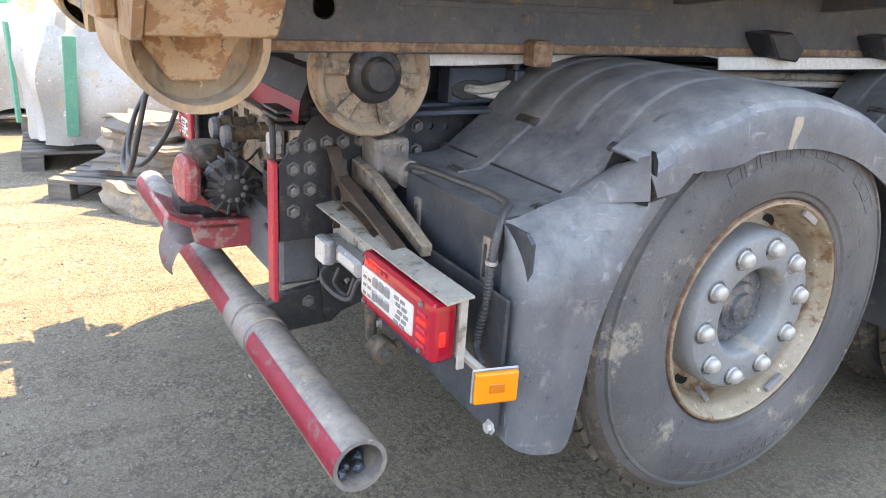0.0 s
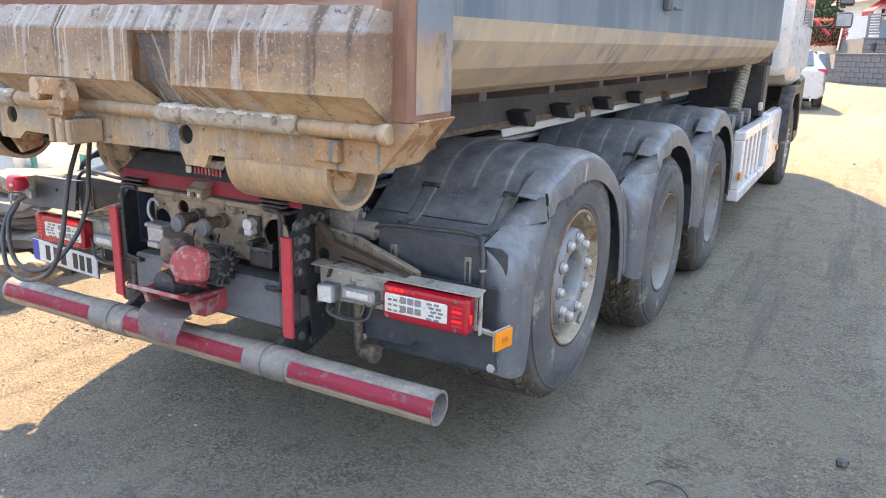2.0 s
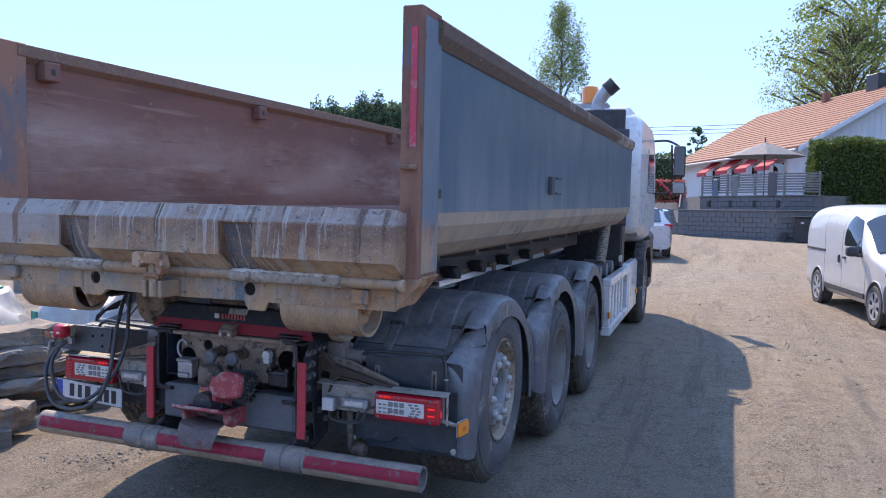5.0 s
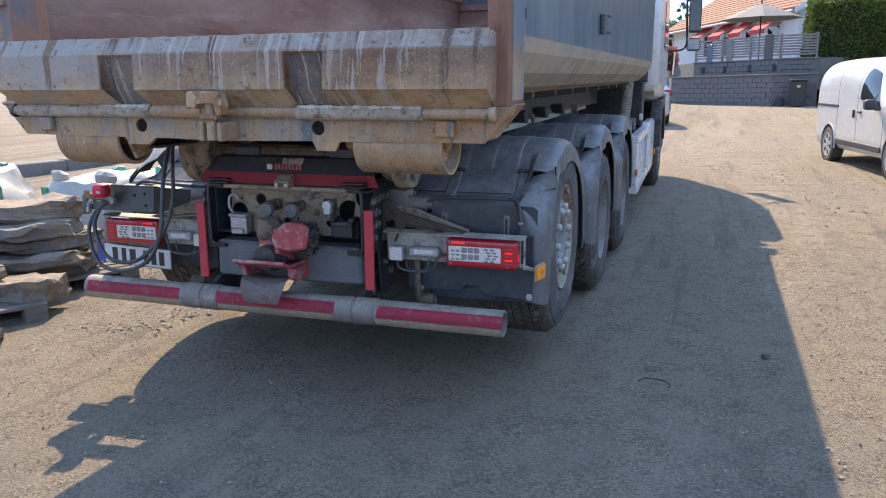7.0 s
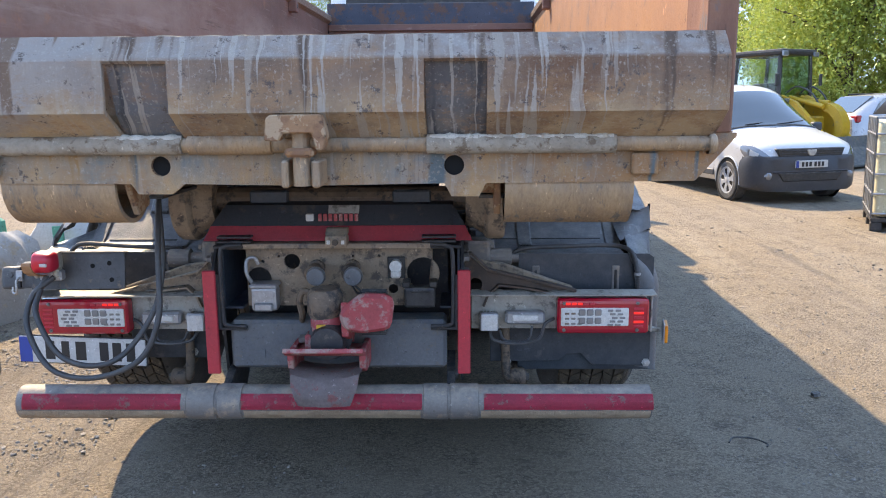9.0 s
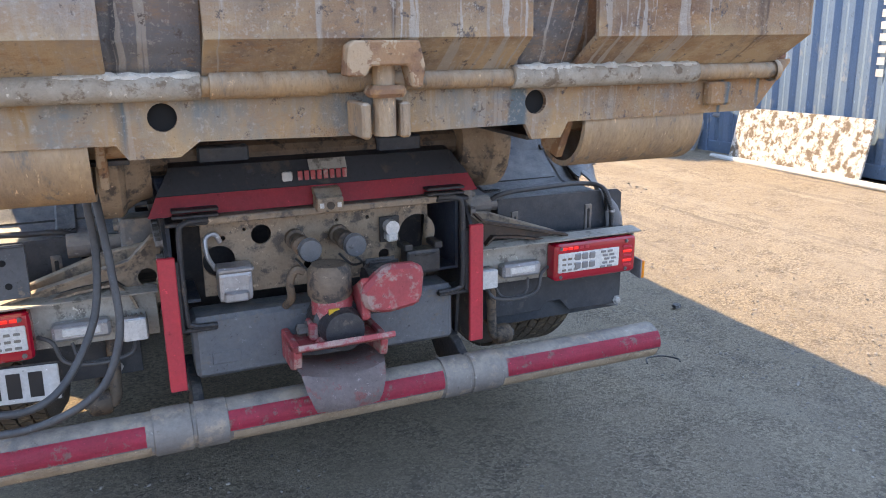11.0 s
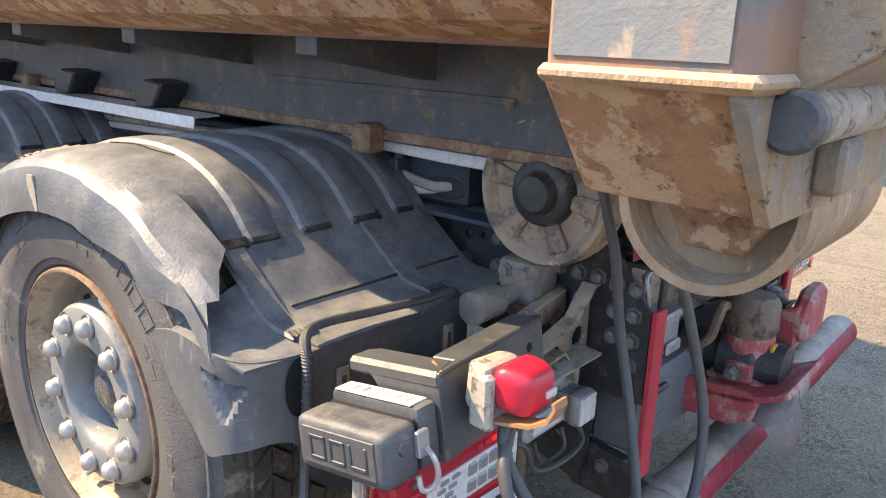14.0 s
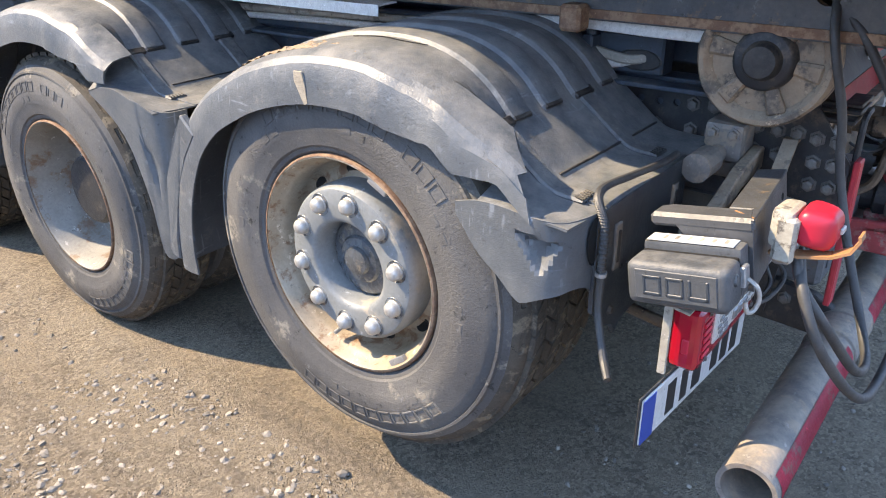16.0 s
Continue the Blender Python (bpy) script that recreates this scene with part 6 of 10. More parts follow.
for s in (1, -1):
    part("panel_side", prism([(-0.02, 1.185), (-0.09, 1.172), (-0.135, 1.105), (-0.15, 1.052), (0.0, 1.06)], "x", s * 0.405, s * 0.41), "black_steel", panel)
# name mark as plain red bars, and a sticker
for i in range(8):
    part("name_bar", box(-0.07 + 0.0185 * i, -0.057 + 0.0185 * i, -0.126, -0.1185, 1.115, 1.145, 0.001), "red_paint", panel)
part("name_mark", box(-0.115, -0.085, -0.126, -0.1185, 1.115, 1.145, 0.004), "plate_white", panel)
part("sticker", moved(box(-0.055, 0.055, -0.0015, 0.0015, -0.017, 0.017, 0.0), Matrix.Translation((0.02, -0.108, 1.158)) @ Matrix.Rotation(radians(-32), 4, "X")), "beige", panel)
bm = box(-0.037, 0.040, -0.20, -0.14, 1.035, 1.078, 0.008, seg=2)
prism([(-0.135, 1.078), (-0.19, 1.078), (-0.16, 1.098), (-0.135, 1.10)], "x", -0.037, 0.040, 0.002, bm)
rc = part("rear_camera", bm, "frame_brown", truck, "small reversing camera in a bent brown steel guard")
part("camera_lens", lathe([(0, -0.006), (0.011, -0.006), (0.011, 0.004)], "y", (0.0, -0.201, 1.055), 16), "dark_glass", rc)
part("camera_light", box(-0.03, -0.018, -0.2025, -0.199, 1.048, 1.062, 0.001), "lamp_white", rc)
part("camera_light", box(0.02, 0.032, -0.2025, -0.199, 1.048, 1.062, 0.001), "lamp_white", rc)
# lock beams above the panel
for x in (-0.26, 0.26):
    part("lift_beam", box(x - 0.07, x + 0.07, -0.06, 2.6, 1.10, 1.22, 0.006), "frame", truck)
part("lift_arm", box(-0.11, 0.11, 0.35, 5.6, 1.08, 1.24, 0.008), "frame", truck)

# pipes along the frame, white rails over the guards
for s in (1, -1):
    part("air_pipe", sweep([(s * 0.462, 0.33, 1.130), (s * 0.485, 0.38, 1.128), (s * 0.50, 0.50, 1.150), (s * 0.50, 0.75, 1.172), (s * 0.50, 1.3, 1.165), (s * 0.48, 3.0, 1.12)], 0.013, 8), "beige", truck)
    part("air_pipe", sweep([(s * 0.462, 0.37, 1.118), (s * 0.49, 0.44, 1.112), (s * 0.505, 0.6, 1.120), (s * 0.505, 0.9, 1.138), (s * 0.50, 1.5, 1.135), (s * 0.48, 2.6, 1.10)], 0.012, 8), "lamp_white", truck)
    part("pipe_slot", moved(lathe([(0, 0), (0.024, 0), (0.026, 0.002), (0.028, 0)], "x", seg=18), Matrix.Translation((s * 0.471, 0.345, 1.126)) @ (Matrix.Identity(4) if s > 0 else Matrix.Rotation(math.pi, 4, "Z")) @ Matrix.Diagonal((1, 2.3, 1, 1))), "black_plastic", truck)
    bm = box(s * 0.47, s * 0.525, 0.455, 0.485, 1.09, 1.185, 0.004)
    rod((s * 0.50, 0.47, 1.18), (s * 0.50, 0.47, 1.205), 0.012, bm=bm)
    part("pipe_clamp", bm, "frame", truck)
    part("rail_flange", box(s * 0.47, s * 0.53, -0.05, 8.2, 1.070, 1.082, 0.002), "frame", truck)
    bm = shell([(s * 0.60, 1.238), (s * 0.68, 1.236), (s * 0.685, 1.205)], 0.005, "y", 1.06, 5.2)
    part("cover_rail", bm, "lamp_white", truck, "chipped white guard rail")
    bm = prism([(0.10, 1.200), (0.30, 1.202), (0.66, 1.214), (0.66, 1.2325), (0.10, 1.2325)], "x", s * 0.50, s * 0.56, 0.003)
    part("wear_strip", bm, "lamp_white", truck)

# ---- left tail: bracket, utility box, air line coupling, number plate ----
# the whole bracket leans: worked in its own frame with the outer top corner at the origin, x inwards, y ahead
UB = Matrix.Translation((-1.087, -0.166, 1.012)) @ Matrix.Rotation(radians(-9.5), 4, "X")
bm = prism([(0.0, 0.0), (0.315, 0.036), (0.315, 0.043), (0.0, 0.007)], "z", -0.128, 0.0, 0.001)
hb = part("hose_bracket", moved(bm, UB), "frame_grey", truck, "bent black steel bracket plate")
part("top_flange", moved(prism([(-0.002, -0.002), (0.315, 0.034), (0.305, 0.090), (0.055, 0.062), (0.055, 0.02), (0.0, 0.02)], "z", 0.0, 0.006, 0.002), UB), "frame_grey", hb)
part("end_gusset", moved(prism([(0.0, -0.128), (0.0, 0.0), (0.150, 0.0), (0.045, -0.128)], "x", -0.004, 0.003, 0.001), UB), "frame_grey", hb)
for x, z in ((0.262, -0.036), (0.205, -0.045), (0.27, -0.095)):
    part("bracket_hole", moved(lathe([(0, -0.0012), (0.0085, -0.0012)], "y", (x, x * 0.114, z), 12), UB), "deep_black", hb)
part("bracket_shelf", moved(prism([(-0.006, -0.004), (0.052, 0.012), (0.056, 0.165), (0.040, 0.186), (-0.004, 0.188)], "z", -0.020, 0.007, 0.007), UB), "frame_grey", hb)
part("rust_run", moved(ruffle(box(0.0, 0.004, 0.0, 0.05, 0.0062, 0.0075, 0.0), 0.003, 30), UB @ Matrix.Translation((0.004, 0.004, 0)) @ Matrix.Rotation(radians(-38), 4, "Z")), "rust_orange", hb)
bm = box(-0.118, -0.048, 0.004, 0.186, -0.128, -0.046, 0.016, seg=3)
cb = part("utility_box", moved(bm, UB), "plastic_box", truck, "grey plastic utility box with latch", smooth=True)
part("box_back", moved(box(-0.0465, -0.004, 0.006, 0.184, -0.124, -0.032, 0.010, seg=2), UB), "plastic_box", cb, smooth=True)
part("box_seam", moved(box(-0.0515, -0.0465, 0.009, 0.181, -0.121, -0.047, 0.002), UB), "deep_black", cb)
part("box_label", moved(box(-0.044, -0.010, 0.020, 0.176, -0.0318, -0.0298, 0.0), UB), "plate_white", cb)
for i in range(6):
    part("label_bar", moved(box(-0.034, -0.018, 0.034 + 0.022 * i, 0.040 + 0.022 * i, -0.0299, -0.0292, 0.0), UB), "beige", cb)
# raised marks inside a sunk field on the lid
part("lid_field", moved(box(-0.1198, -0.117, 0.022, 0.168, -0.114, -0.058, 0.003), UB), "plastic_box", cb)
for i, (a, b) in enumerate(((0.036, 0.072), (0.080, 0.112), (0.120, 0.154))):
    for z0, z1 in ((-0.104, -0.099), (-0.073, -0.068)) if i else ((-0.104, -0.098),):
        part("raised_mark", moved(box(-0.1215, -0.119, a, b, z0, z1, 0.001), UB), "plastic_dark", cb)
    part("raised_mark", moved(box(-0.1215, -0.119, b - 0.005, b, -0.104, -0.068, 0.001), UB), "plastic_dark", cb)
    part("raised_mark", moved(box(-0.1215, -0.119, a, a + 0.005, -0.104, -0.068, 0.001), UB), "plastic_dark", cb)
part("lid_stud", moved(lathe([(0, -0.004), (0.009, -0.004), (0.011, -0.001), (0.011, 0.002)], "y", (-0.082, 0.004, -0.075), 14), UB), "plastic_dark", cb)
part("latch_plate", moved(box(-0.060, -0.036, -0.004, 0.006, -0.098, -0.060, 0.002), UB), "galv", cb)
part("latch", moved(sweep([(-0.046, -0.004, -0.085), (-0.048, -0.020, -0.098), (-0.046, -0.022, -0.122), (-0.052, -0.014, -0.140), (-0.066, -0.008, -0.138), (-0.068, -0.006, -0.118)], 0.0042, 8), UB), "steel", cb)
# red hose coupling
bm = box(-1.052, -0.968, -0.222, -0.182, 0.960, 1.030, 0.012, seg=2)
box(-1.056, -1.036, -0.232, -0.190, 0.935, 1.020, 0.006, bm)
box(-0.985, -0.968, -0.232, -0.195, 0.935, 0.975, 0.005, bm)
ruffle(bm, 0.004, 30)
hc = part("hose_coupling", bm, "cream", truck, "red and white air hose coupling")
red_ = box(-1.045, -0.958, -0.285, -0.220, 0.968, 1.034, 0.024, seg=4)
for v in red_.verts:
    v.co.x += (v.co.x + 1.0) * -0.25 * max(0.0, (-0.25 - v.co.y) / 0.035)
    v.co.z += 0.10 * (v.co.y + 0.22) * (1 if v.co.z < 1.0 else 0.4)
part("red_cap", ruffle(red_, 0.004, 26), "red_plug", hc, smooth=True)
part("name_label", box(-0.999, -0.974, -0.2905, -0.284, 0.988, 1.000, 0.002), "plate_white", hc)
part("coupling_base", box(-1.04, -0.96, -0.225, -0.19, 0.925, 0.962, 0.006), "galv", hc)
part("coupling_lever", shell([(-0.185, 0.946), (-0.235, 0.950), (-0.285, 0.962), (-0.312, 0.978), (-0.322, 1.000), (-0.320, 1.008)], 0.005, "x", -1.040, -1.008), "rust_orange", hc, "worn orange brown lever")
# hoses: out of the body beam, down, and up to the coupling
part("air_hose", sweep([(-0.575, -0.12, 1.335), (-0.625, -0.14, 1.25), (-0.615, -0.18, 1.10), (-0.61, -0.20, 0.97), (-0.635, -0.25, 0.82), (-0.72, -0.32, 0.69), (-0.82, -0.355, 0.66), (-0.93, -0.35, 0.70), (-1.02, -0.30, 0.82), (-1.03, -0.25, 0.89), (-1.01, -0.225, 0.945)], 0.0098, 12), "hose", truck, "black rubber air hose", smooth=True)
part("air_hose", sweep([(-0.575, -0.11, 1.330), (-0.60, -0.20, 1.24), (-0.585, -0.29, 1.08), (-0.575, -0.33, 0.96), (-0.575, -0.365, 0.82), (-0.64, -0.385, 0.69), (-0.80, -0.385, 0.628), (-0.95, -0.37, 0.655), (-1.05, -0.31, 0.78), (-1.05, -0.26, 0.88), (-0.985, -0.225, 0.94)], 0.0098, 12), "hose", truck, "black rubber air hose", smooth=True)
# number plate: white with a blue field and plain bars
t = box(-0.245, 0.245, -0.003, 0.003, -0.051, 0.051, 0.0025)
np_m = Matrix.Translation((-0.987, -0.076, 0.622)) @ Matrix.Rotation(radians(-3), 4, "Z") @ Matrix.Rotation(radians(1.2), 4, "Y")
npl = part("number_plate", t, "plate_white", truck, "white number plate with blue field and dark bars", at=np_m)
part("plate_rim", box(-0.25, 0.25, 0.002, 0.006, -0.056, 0.056, 0.002), "black_plastic", npl)
part("blue_field", box(-0.244, -0.196, -0.0042, -0.002, -0.049, 0.049, 0.0), "plate_blue", npl)
for i, (x, w) in enumerate(((-0.125, 0.036), (-0.065, 0.030), (-0.005, 0.040), (0.085, 0.034), (0.135, 0.034), (0.188, 0.034))):
    part("plate_bar", box(x - w / 2, x + w / 2, -0.0042, -0.002, -0.036, 0.036, 0.0), "plate_bar", npl)

# ---- cab and side gear, far ahead ----
bm = prism([(6.55, 1.36), (6.55, 2.78), (6.72, 2.90), (8.2, 2.90), (8.75, 2.78), (9.10, 2.50), (9.32, 1.95), (9.36, 1.32), (8.55, 1.30), (8.35, 1.20), (7.65, 1.20), (7.45, 1.36)], "x", -1.22, 1.22, 0.09)
cab = part("cab", bm, "white_paint", truck, "white truck cab", smooth=True)
bm = prism([(6.70, 2.85), (6.85, 3.0), (7.9, 3.0), (8.6, 2.87)], "x", -1.05, 1.05, 0.03)
part("roof_deflector", bm, "white_paint", cab)
part("bumper", prism([(8.60, 0.62), (8.66, 1.00), (8.58, 1.29), (9.36, 1.31), (9.40, 0.95), (9.30, 0.45), (8.75, 0.42)], "x", -1.215, 1.215, 0.05), "black_plastic", cab)
part("deflector_back", box(-1.02, 1.02, 6.50, 6.54, 2.45, 2.93, 0.01), "black_plastic", cab)
for s in (1, -1):
    part("side_window", prism([(7.75, 1.90), (7.75, 2.52), (8.55, 2.52), (8.95, 1.90)], "x", s * 1.222, s * 1.228, 0.002), "dark_glass", cab)
    mr = part("mirror_arm", sweep([(s * 1.20, 8.75, 2.70), (s * 1.36, 8.9, 2.72), (s * 1.46, 8.95, 2.70), (s * 1.58, 8.94, 2.63)], 0.018, 8), "black_plastic", cab)
    part("mirror", box(s * 1.50, s * 1.675, 8.86, 8.98, 2.16, 2.64, 0.04, seg=2), "black_plastic", mr)
    part("mirror", box(s * 1.49, s * 1.685, 8.86, 8.98, 1.90, 2.09, 0.04, seg=2), "black_plastic", mr)
    part("mirror_stem", sweep([(s * 1.46, 8.98, 2.66), (s * 1.475, 8.98, 2.3), (s * 1.47, 8.98, 1.96), (s * 1.22, 8.95, 1.90)], 0.016, 8), "black_plastic", mr)
    # reflections put into the glass colours: whitish in the lower, dark in the upper
    part("mirror_glass", box(s * 1.505, s * 1.67, 8.853, 8.861, 1.92, 2.07, 0.01), "galv", mr)
    part("mirror_glass", box(s * 1.515, s * 1.66, 8.853, 8.861, 2.19, 2.61, 0.01), "dark_glass", mr)
    part("wheel_arch", prism([(7.30, 0.62), (7.36, 0.98), (7.65, 1.21), (8.35, 1.21), (8.66, 0.98), (8.75, 0.62), (8.62, 0.62), (8.55, 0.92), (8.30, 1.11), (7.70, 1.11), (7.45, 0.92), (7.40, 0.62)], "x", s * 1.10, s * 1.25, 0.008), "black_plastic", cab)
part("beacon", lathe([(0, 0.24), (0.09, 0.22), (0.11, 0.17), (0.11, 0.02), (0.12, 0.0), (0, 0)], "z", (0.50, 6.95, 3.06), 20), "amber", cab, "orange roof beacon", smooth=True)
part("beacon_plate", box(0.2, 0.75, 6.85, 7.05, 2.98, 3.06, 0.01), "galv", cab)
part("intake_pipe", sweep([(0.68, 6.6, 2.2), (0.68, 6.6, 2.85), (0.69, 6.6, 3.02), (0.74, 6.6, 3.12), (0.80, 6.6, 3.19)], 0.085, 14), "galv", truck, "grey intake stack")
part("intake_mouth", moved(lathe([(0.07, -0.06), (0.10, -0.06), (0.10, 0.08), (0.0, 0.06)], "z", seg=18), Matrix.Translation((0.83, 6.6, 3.22)) @ Matrix.Rotation(radians(48), 4, "Y")), "black_plastic", truck)
part("cab_back_box", box(-1.1, 1.1, 6.2, 6.5, 0.95, 1.9, 0.02), "black_plastic", truck)
bm = bmesh.new()
for i in range(17):
    lathe([(0.05, -0.008), (0.062, 0.0), (0.05, 0.008)], "z", (0, 0, 0.036 * i), 14, bm)
rod((0, 0, 0), (0, 0, 0.6), 0.048, bm=bm)
part("spring_hose", moved(bm, Matrix.Translation((1.0, 5.2, 1.08)) @ Matrix.Rotation(radians(-40), 4, "X")), "beige", truck)
for s in (1, -1):
    bm = box(s * 0.62, s * 1.10, 4.65, 6.9, 0.42, 0.92, 0.02)
    part("tank_box", bm, "black_plastic", truck)
    sk = part("side_guard", box(s * 1.10, s * 1.20, 4.62, 7.0, 0.88, 0.96, 0.012), "white_paint", truck, "white side guard rails")
    part("lower_rail", box(s * 1.10, s * 1.20, 4.62, 7.0, 0.36, 0.46, 0.012), "white_paint", sk)
    part("end_post", box(s * 1.10, s * 1.19, 4.62, 4.72, 0.46, 0.88, 0.01), "white_paint", sk)
    for i in range(4):
        part("slat", box(s * 1.13, s * 1.17, 5.05 + 0.28 * i, 5.13 + 0.28 * i, 0.46, 0.88, 0.008), "white_paint", sk)
    part("front_panel", box(s * 1.09, s * 1.21, 6.3, 7.28, 0.36, 1.0, 0.03), "white_paint", sk)
    for i in range(3):
        part("canister", rod((s * 0.75 , 4.8 + 0.42 * i, 0.98), (s * 1.08, 4.8 + 0.42 * i, 0.98), 0.10), "plastic", truck)
    for y in (3.05, 4.62, 6.98):
        part("side_marker", box(s * 1.20, s * 1.222, y - 0.04, y + 0.04, 0.80 if y < 4 else 0.55, 0.87 if y < 4 else 0.62, 0.006), "amber", truck)
    part("step_light", box(s * 1.08, s * 1.12, 6.1, 6.16, 1.03, 1.11, 0.01), "lamp_white", truck)

# the far gear follows the truck's slight skew
for ob in truck.children:
    if ob.type == "MESH":
        ys = [(ob.matrix_basis @ Vector(c)).y for c in ob.bound_box]
        if min(ys) > 1.1:
            ob.matrix_basis = Matrix.Translation((0.019 * sum(ys) / 8, 0, 0)) @ ob.matrix_basis

# ---- dump body ----
body = thing("dump_body", "grey hook-lift dump body, rusty inside, muddy tailgate", "dump body", BODY_RIG)
Y0, Y1, ZT = -0.44, 6.02, 2.47


def side_profile(s):
    """Wall with its rounded lower edge, as (x, z) outside, from the top down to the floor."""
    return [(s * 1.205, ZT), (s * 1.205, 1.70), (s * 1.190, 1.64), (s * 1.14, 1.56), (s * 1.06, 1.495), (s * 0.95, 1.465)]


for s in (1, -1):
    pr = side_profile(s)
    t = bmesh.new()
    nseg = 26
    rings = []
    for i in range(nseg + 1):
        y = Y0 + (Y1 - Y0) * i / nseg
        rings.append([t.verts.new((x + s * 0.006 * noise.noise(Vector((y * 0.8, z * 1.5, s * 3.0))) * (1 if 1.7 < z + 0.1 < 2.45 else 1), y, z)) for x, z in pr])
    for a, b in zip(rings, rings[1:]):
        for i in range(len(pr) - 1):
            f = t.faces.new((a[i], a[i + 1], b[i + 1], b[i]))
            f.material_index = 0 if i == 0 else 1
    bmesh.ops.recalc_face_normals(t, faces=t.faces)
    ext = bmesh.ops.solidify(t, geom=t.faces[:], thickness=0.02)
    w = part("side_wall", t, ["body_side", "body_low" if s > 0 else "rust_mud"], body, "dark blue-grey painted steel side wall")
    # inner lining, rusty; the right wall has its sunlight put into the orange
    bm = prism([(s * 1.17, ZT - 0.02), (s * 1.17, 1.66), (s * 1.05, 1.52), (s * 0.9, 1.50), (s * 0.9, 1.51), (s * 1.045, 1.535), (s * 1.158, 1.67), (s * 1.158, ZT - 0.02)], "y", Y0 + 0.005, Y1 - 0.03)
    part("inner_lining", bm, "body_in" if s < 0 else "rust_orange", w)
    # top rail: sloped cap
    bm = prism([(s * 1.235, ZT - 0.05), (s * 1.235, ZT + 0.005), (s * 1.20, ZT + 0.03), (s * 1.12, ZT + 0.03), (s * 1.12, ZT - 0.03), (s * 1.208, ZT - 0.10)], "y", Y0, Y1 + 0.02, 0.003)
    part("top_rail", bm, "tail_paint", w)
    for y in (-0.25, 1.70, 4.15):
        bm = prism([(y - 0.05, 2.33), (y + 0.05, 2.33), (y + 0.05, 2.43), (y - 0.05, 2.43)], "x", s * 1.09, s * 1.16, 0.006)
        lg = part("lashing_eye", bm, "body_in", w)
        part("eye_hole", box(s * 1.088, s * 1.10, y - 0.018, y + 0.018, 2.36, 2.40, 0.006), "black_plastic", lg)
    # hook on the outside
    bm = box(s * 1.21, s * 1.235, 1.64, 1.72, 1.80, 1.92, 0.004)
    rod((s * 1.25, 1.70, 1.81), (s * 1.25, 1.82, 1.81), 0.008, bm=bm)
    rod((s * 1.25, 1.70, 1.91), (s * 1.25, 1.82, 1.91), 0.008, bm=bm)
    part("side_hook", bm, "body_beam", w)
    part("hole_cover", box(s * 1.206, s * 1.212, -0.42, -0.36, 1.76, 1.80, 0.002), "black_plastic", w)
    # corner post
    PX = 1.212 if s > 0 else 1.228
    bm = prism([(s * 1.125, -0.60), (s * 1.205, -0.60), (s * PX, -0.585), (s * PX, -0.40), (s * 1.20, -0.385), (s * 1.125, -0.385)], "z", 1.44, ZT + 0.035, 0.004)
    po = part("corner_post", bm, "post_brown" if s > 0 else "post_rust", body, "rust-streaked steel corner post")
    part("post_side", box(s * (PX + 0.0005), s * (PX + 0.0025), -0.578, -0.405, 1.46, ZT, 0.0), "post_blue" if s > 0 else "post_pale", po)
    part("red_strip", box(s * 1.165, s * 1.192, -0.6035, -0.600, 1.96, 2.42, 0.0), "red_tape", po)
    if s < 0:
        part("post_bead", box(s * 1.13, s * (PX + 0.007), -0.608, -0.39, 1.435, 1.452, 0.006), "tan_paint", po)
    part("hinge_knuckle", box(s * 1.135, s * 1.20, -0.622, -0.598, 1.87, 1.89, 0.004), "rust", po)

bm = box(-0.96, 0.96, Y0 - 0.1, Y1, 1.462, 1.50, 0.003)
part("body_floor", bm, "body_in", body)
fr = part("front_wall", box(-1.165, 1.165, Y1 - 0.03, Y1 + 0.03, 1.47, ZT + 0.16, 0.006), "inside_blue", body)
part("front_lining", box(-1.15, 1.15, Y1 - 0.04, Y1 - 0.031, 1.50, 2.36, 0.001), "body_in", fr)
part("front_rib", box(-1.15, 1.15, Y1 - 0.07, Y1 - 0.03, 2.33, 2.40, 0.004), "body_in", fr)

# long beams under the floor
for s in (1, -1):
    hol = [(-0.12, 1.335, 0.028)]
    bm = holed([(-0.42, 1.245), (5.95, 1.245), (5.95, 1.462), (-0.42, 1.462)], hol, "x", s * 0.60, s * 0.588, 18)
    box(s * 0.60, s * 0.50, -0.42, 5.95, 1.235, 1.247, 0.002, bm)
    lb = part("long_beam", bm, "body_beam", body, "dark painted long beam with rusty edges")
    part("beam_recess", box(s * 0.602, s * 0.607, 0.06, 0.85, 1.345, 1.36, 0.001), "body_beam", lb)
    part("beam_edge", box(s * 0.601, s * 0.606, -0.42, 5.9, 1.240, 1.262, 0.001), "rust", lb)
    for y in (0.45, 2.3, 4.2):
        part("lock_block", box(s * 0.60, s * 0.66, y - 0.03, y + 0.03, 1.21, 1.275, 0.008), "rust", lb)
    for y in (1.35, 1.9, 2.6, 3.3):
        bm = prism([(y - 0.12, 1.31), (y - 0.02, 1.32), (y + 0.05, 1.27), (y + 0.03, 1.23), (y - 0.06, 1.24)], "x", s * 0.60, s * 0.70, 0.006)
        part("lock_hook", bm, "black_steel", lb)
    # cross beams that carry the overhang of the floor
    for i in range(9):
        y = 0.3 + i * 0.65
        part("cross_beam", prism([(s * 0.60, 1.38), (s * 0.95, 1.43), (s * 0.95, 1.465), (s * 0.60, 1.465)], "y", y - 0.03, y + 0.03, 0.002), "body_beam", lb)

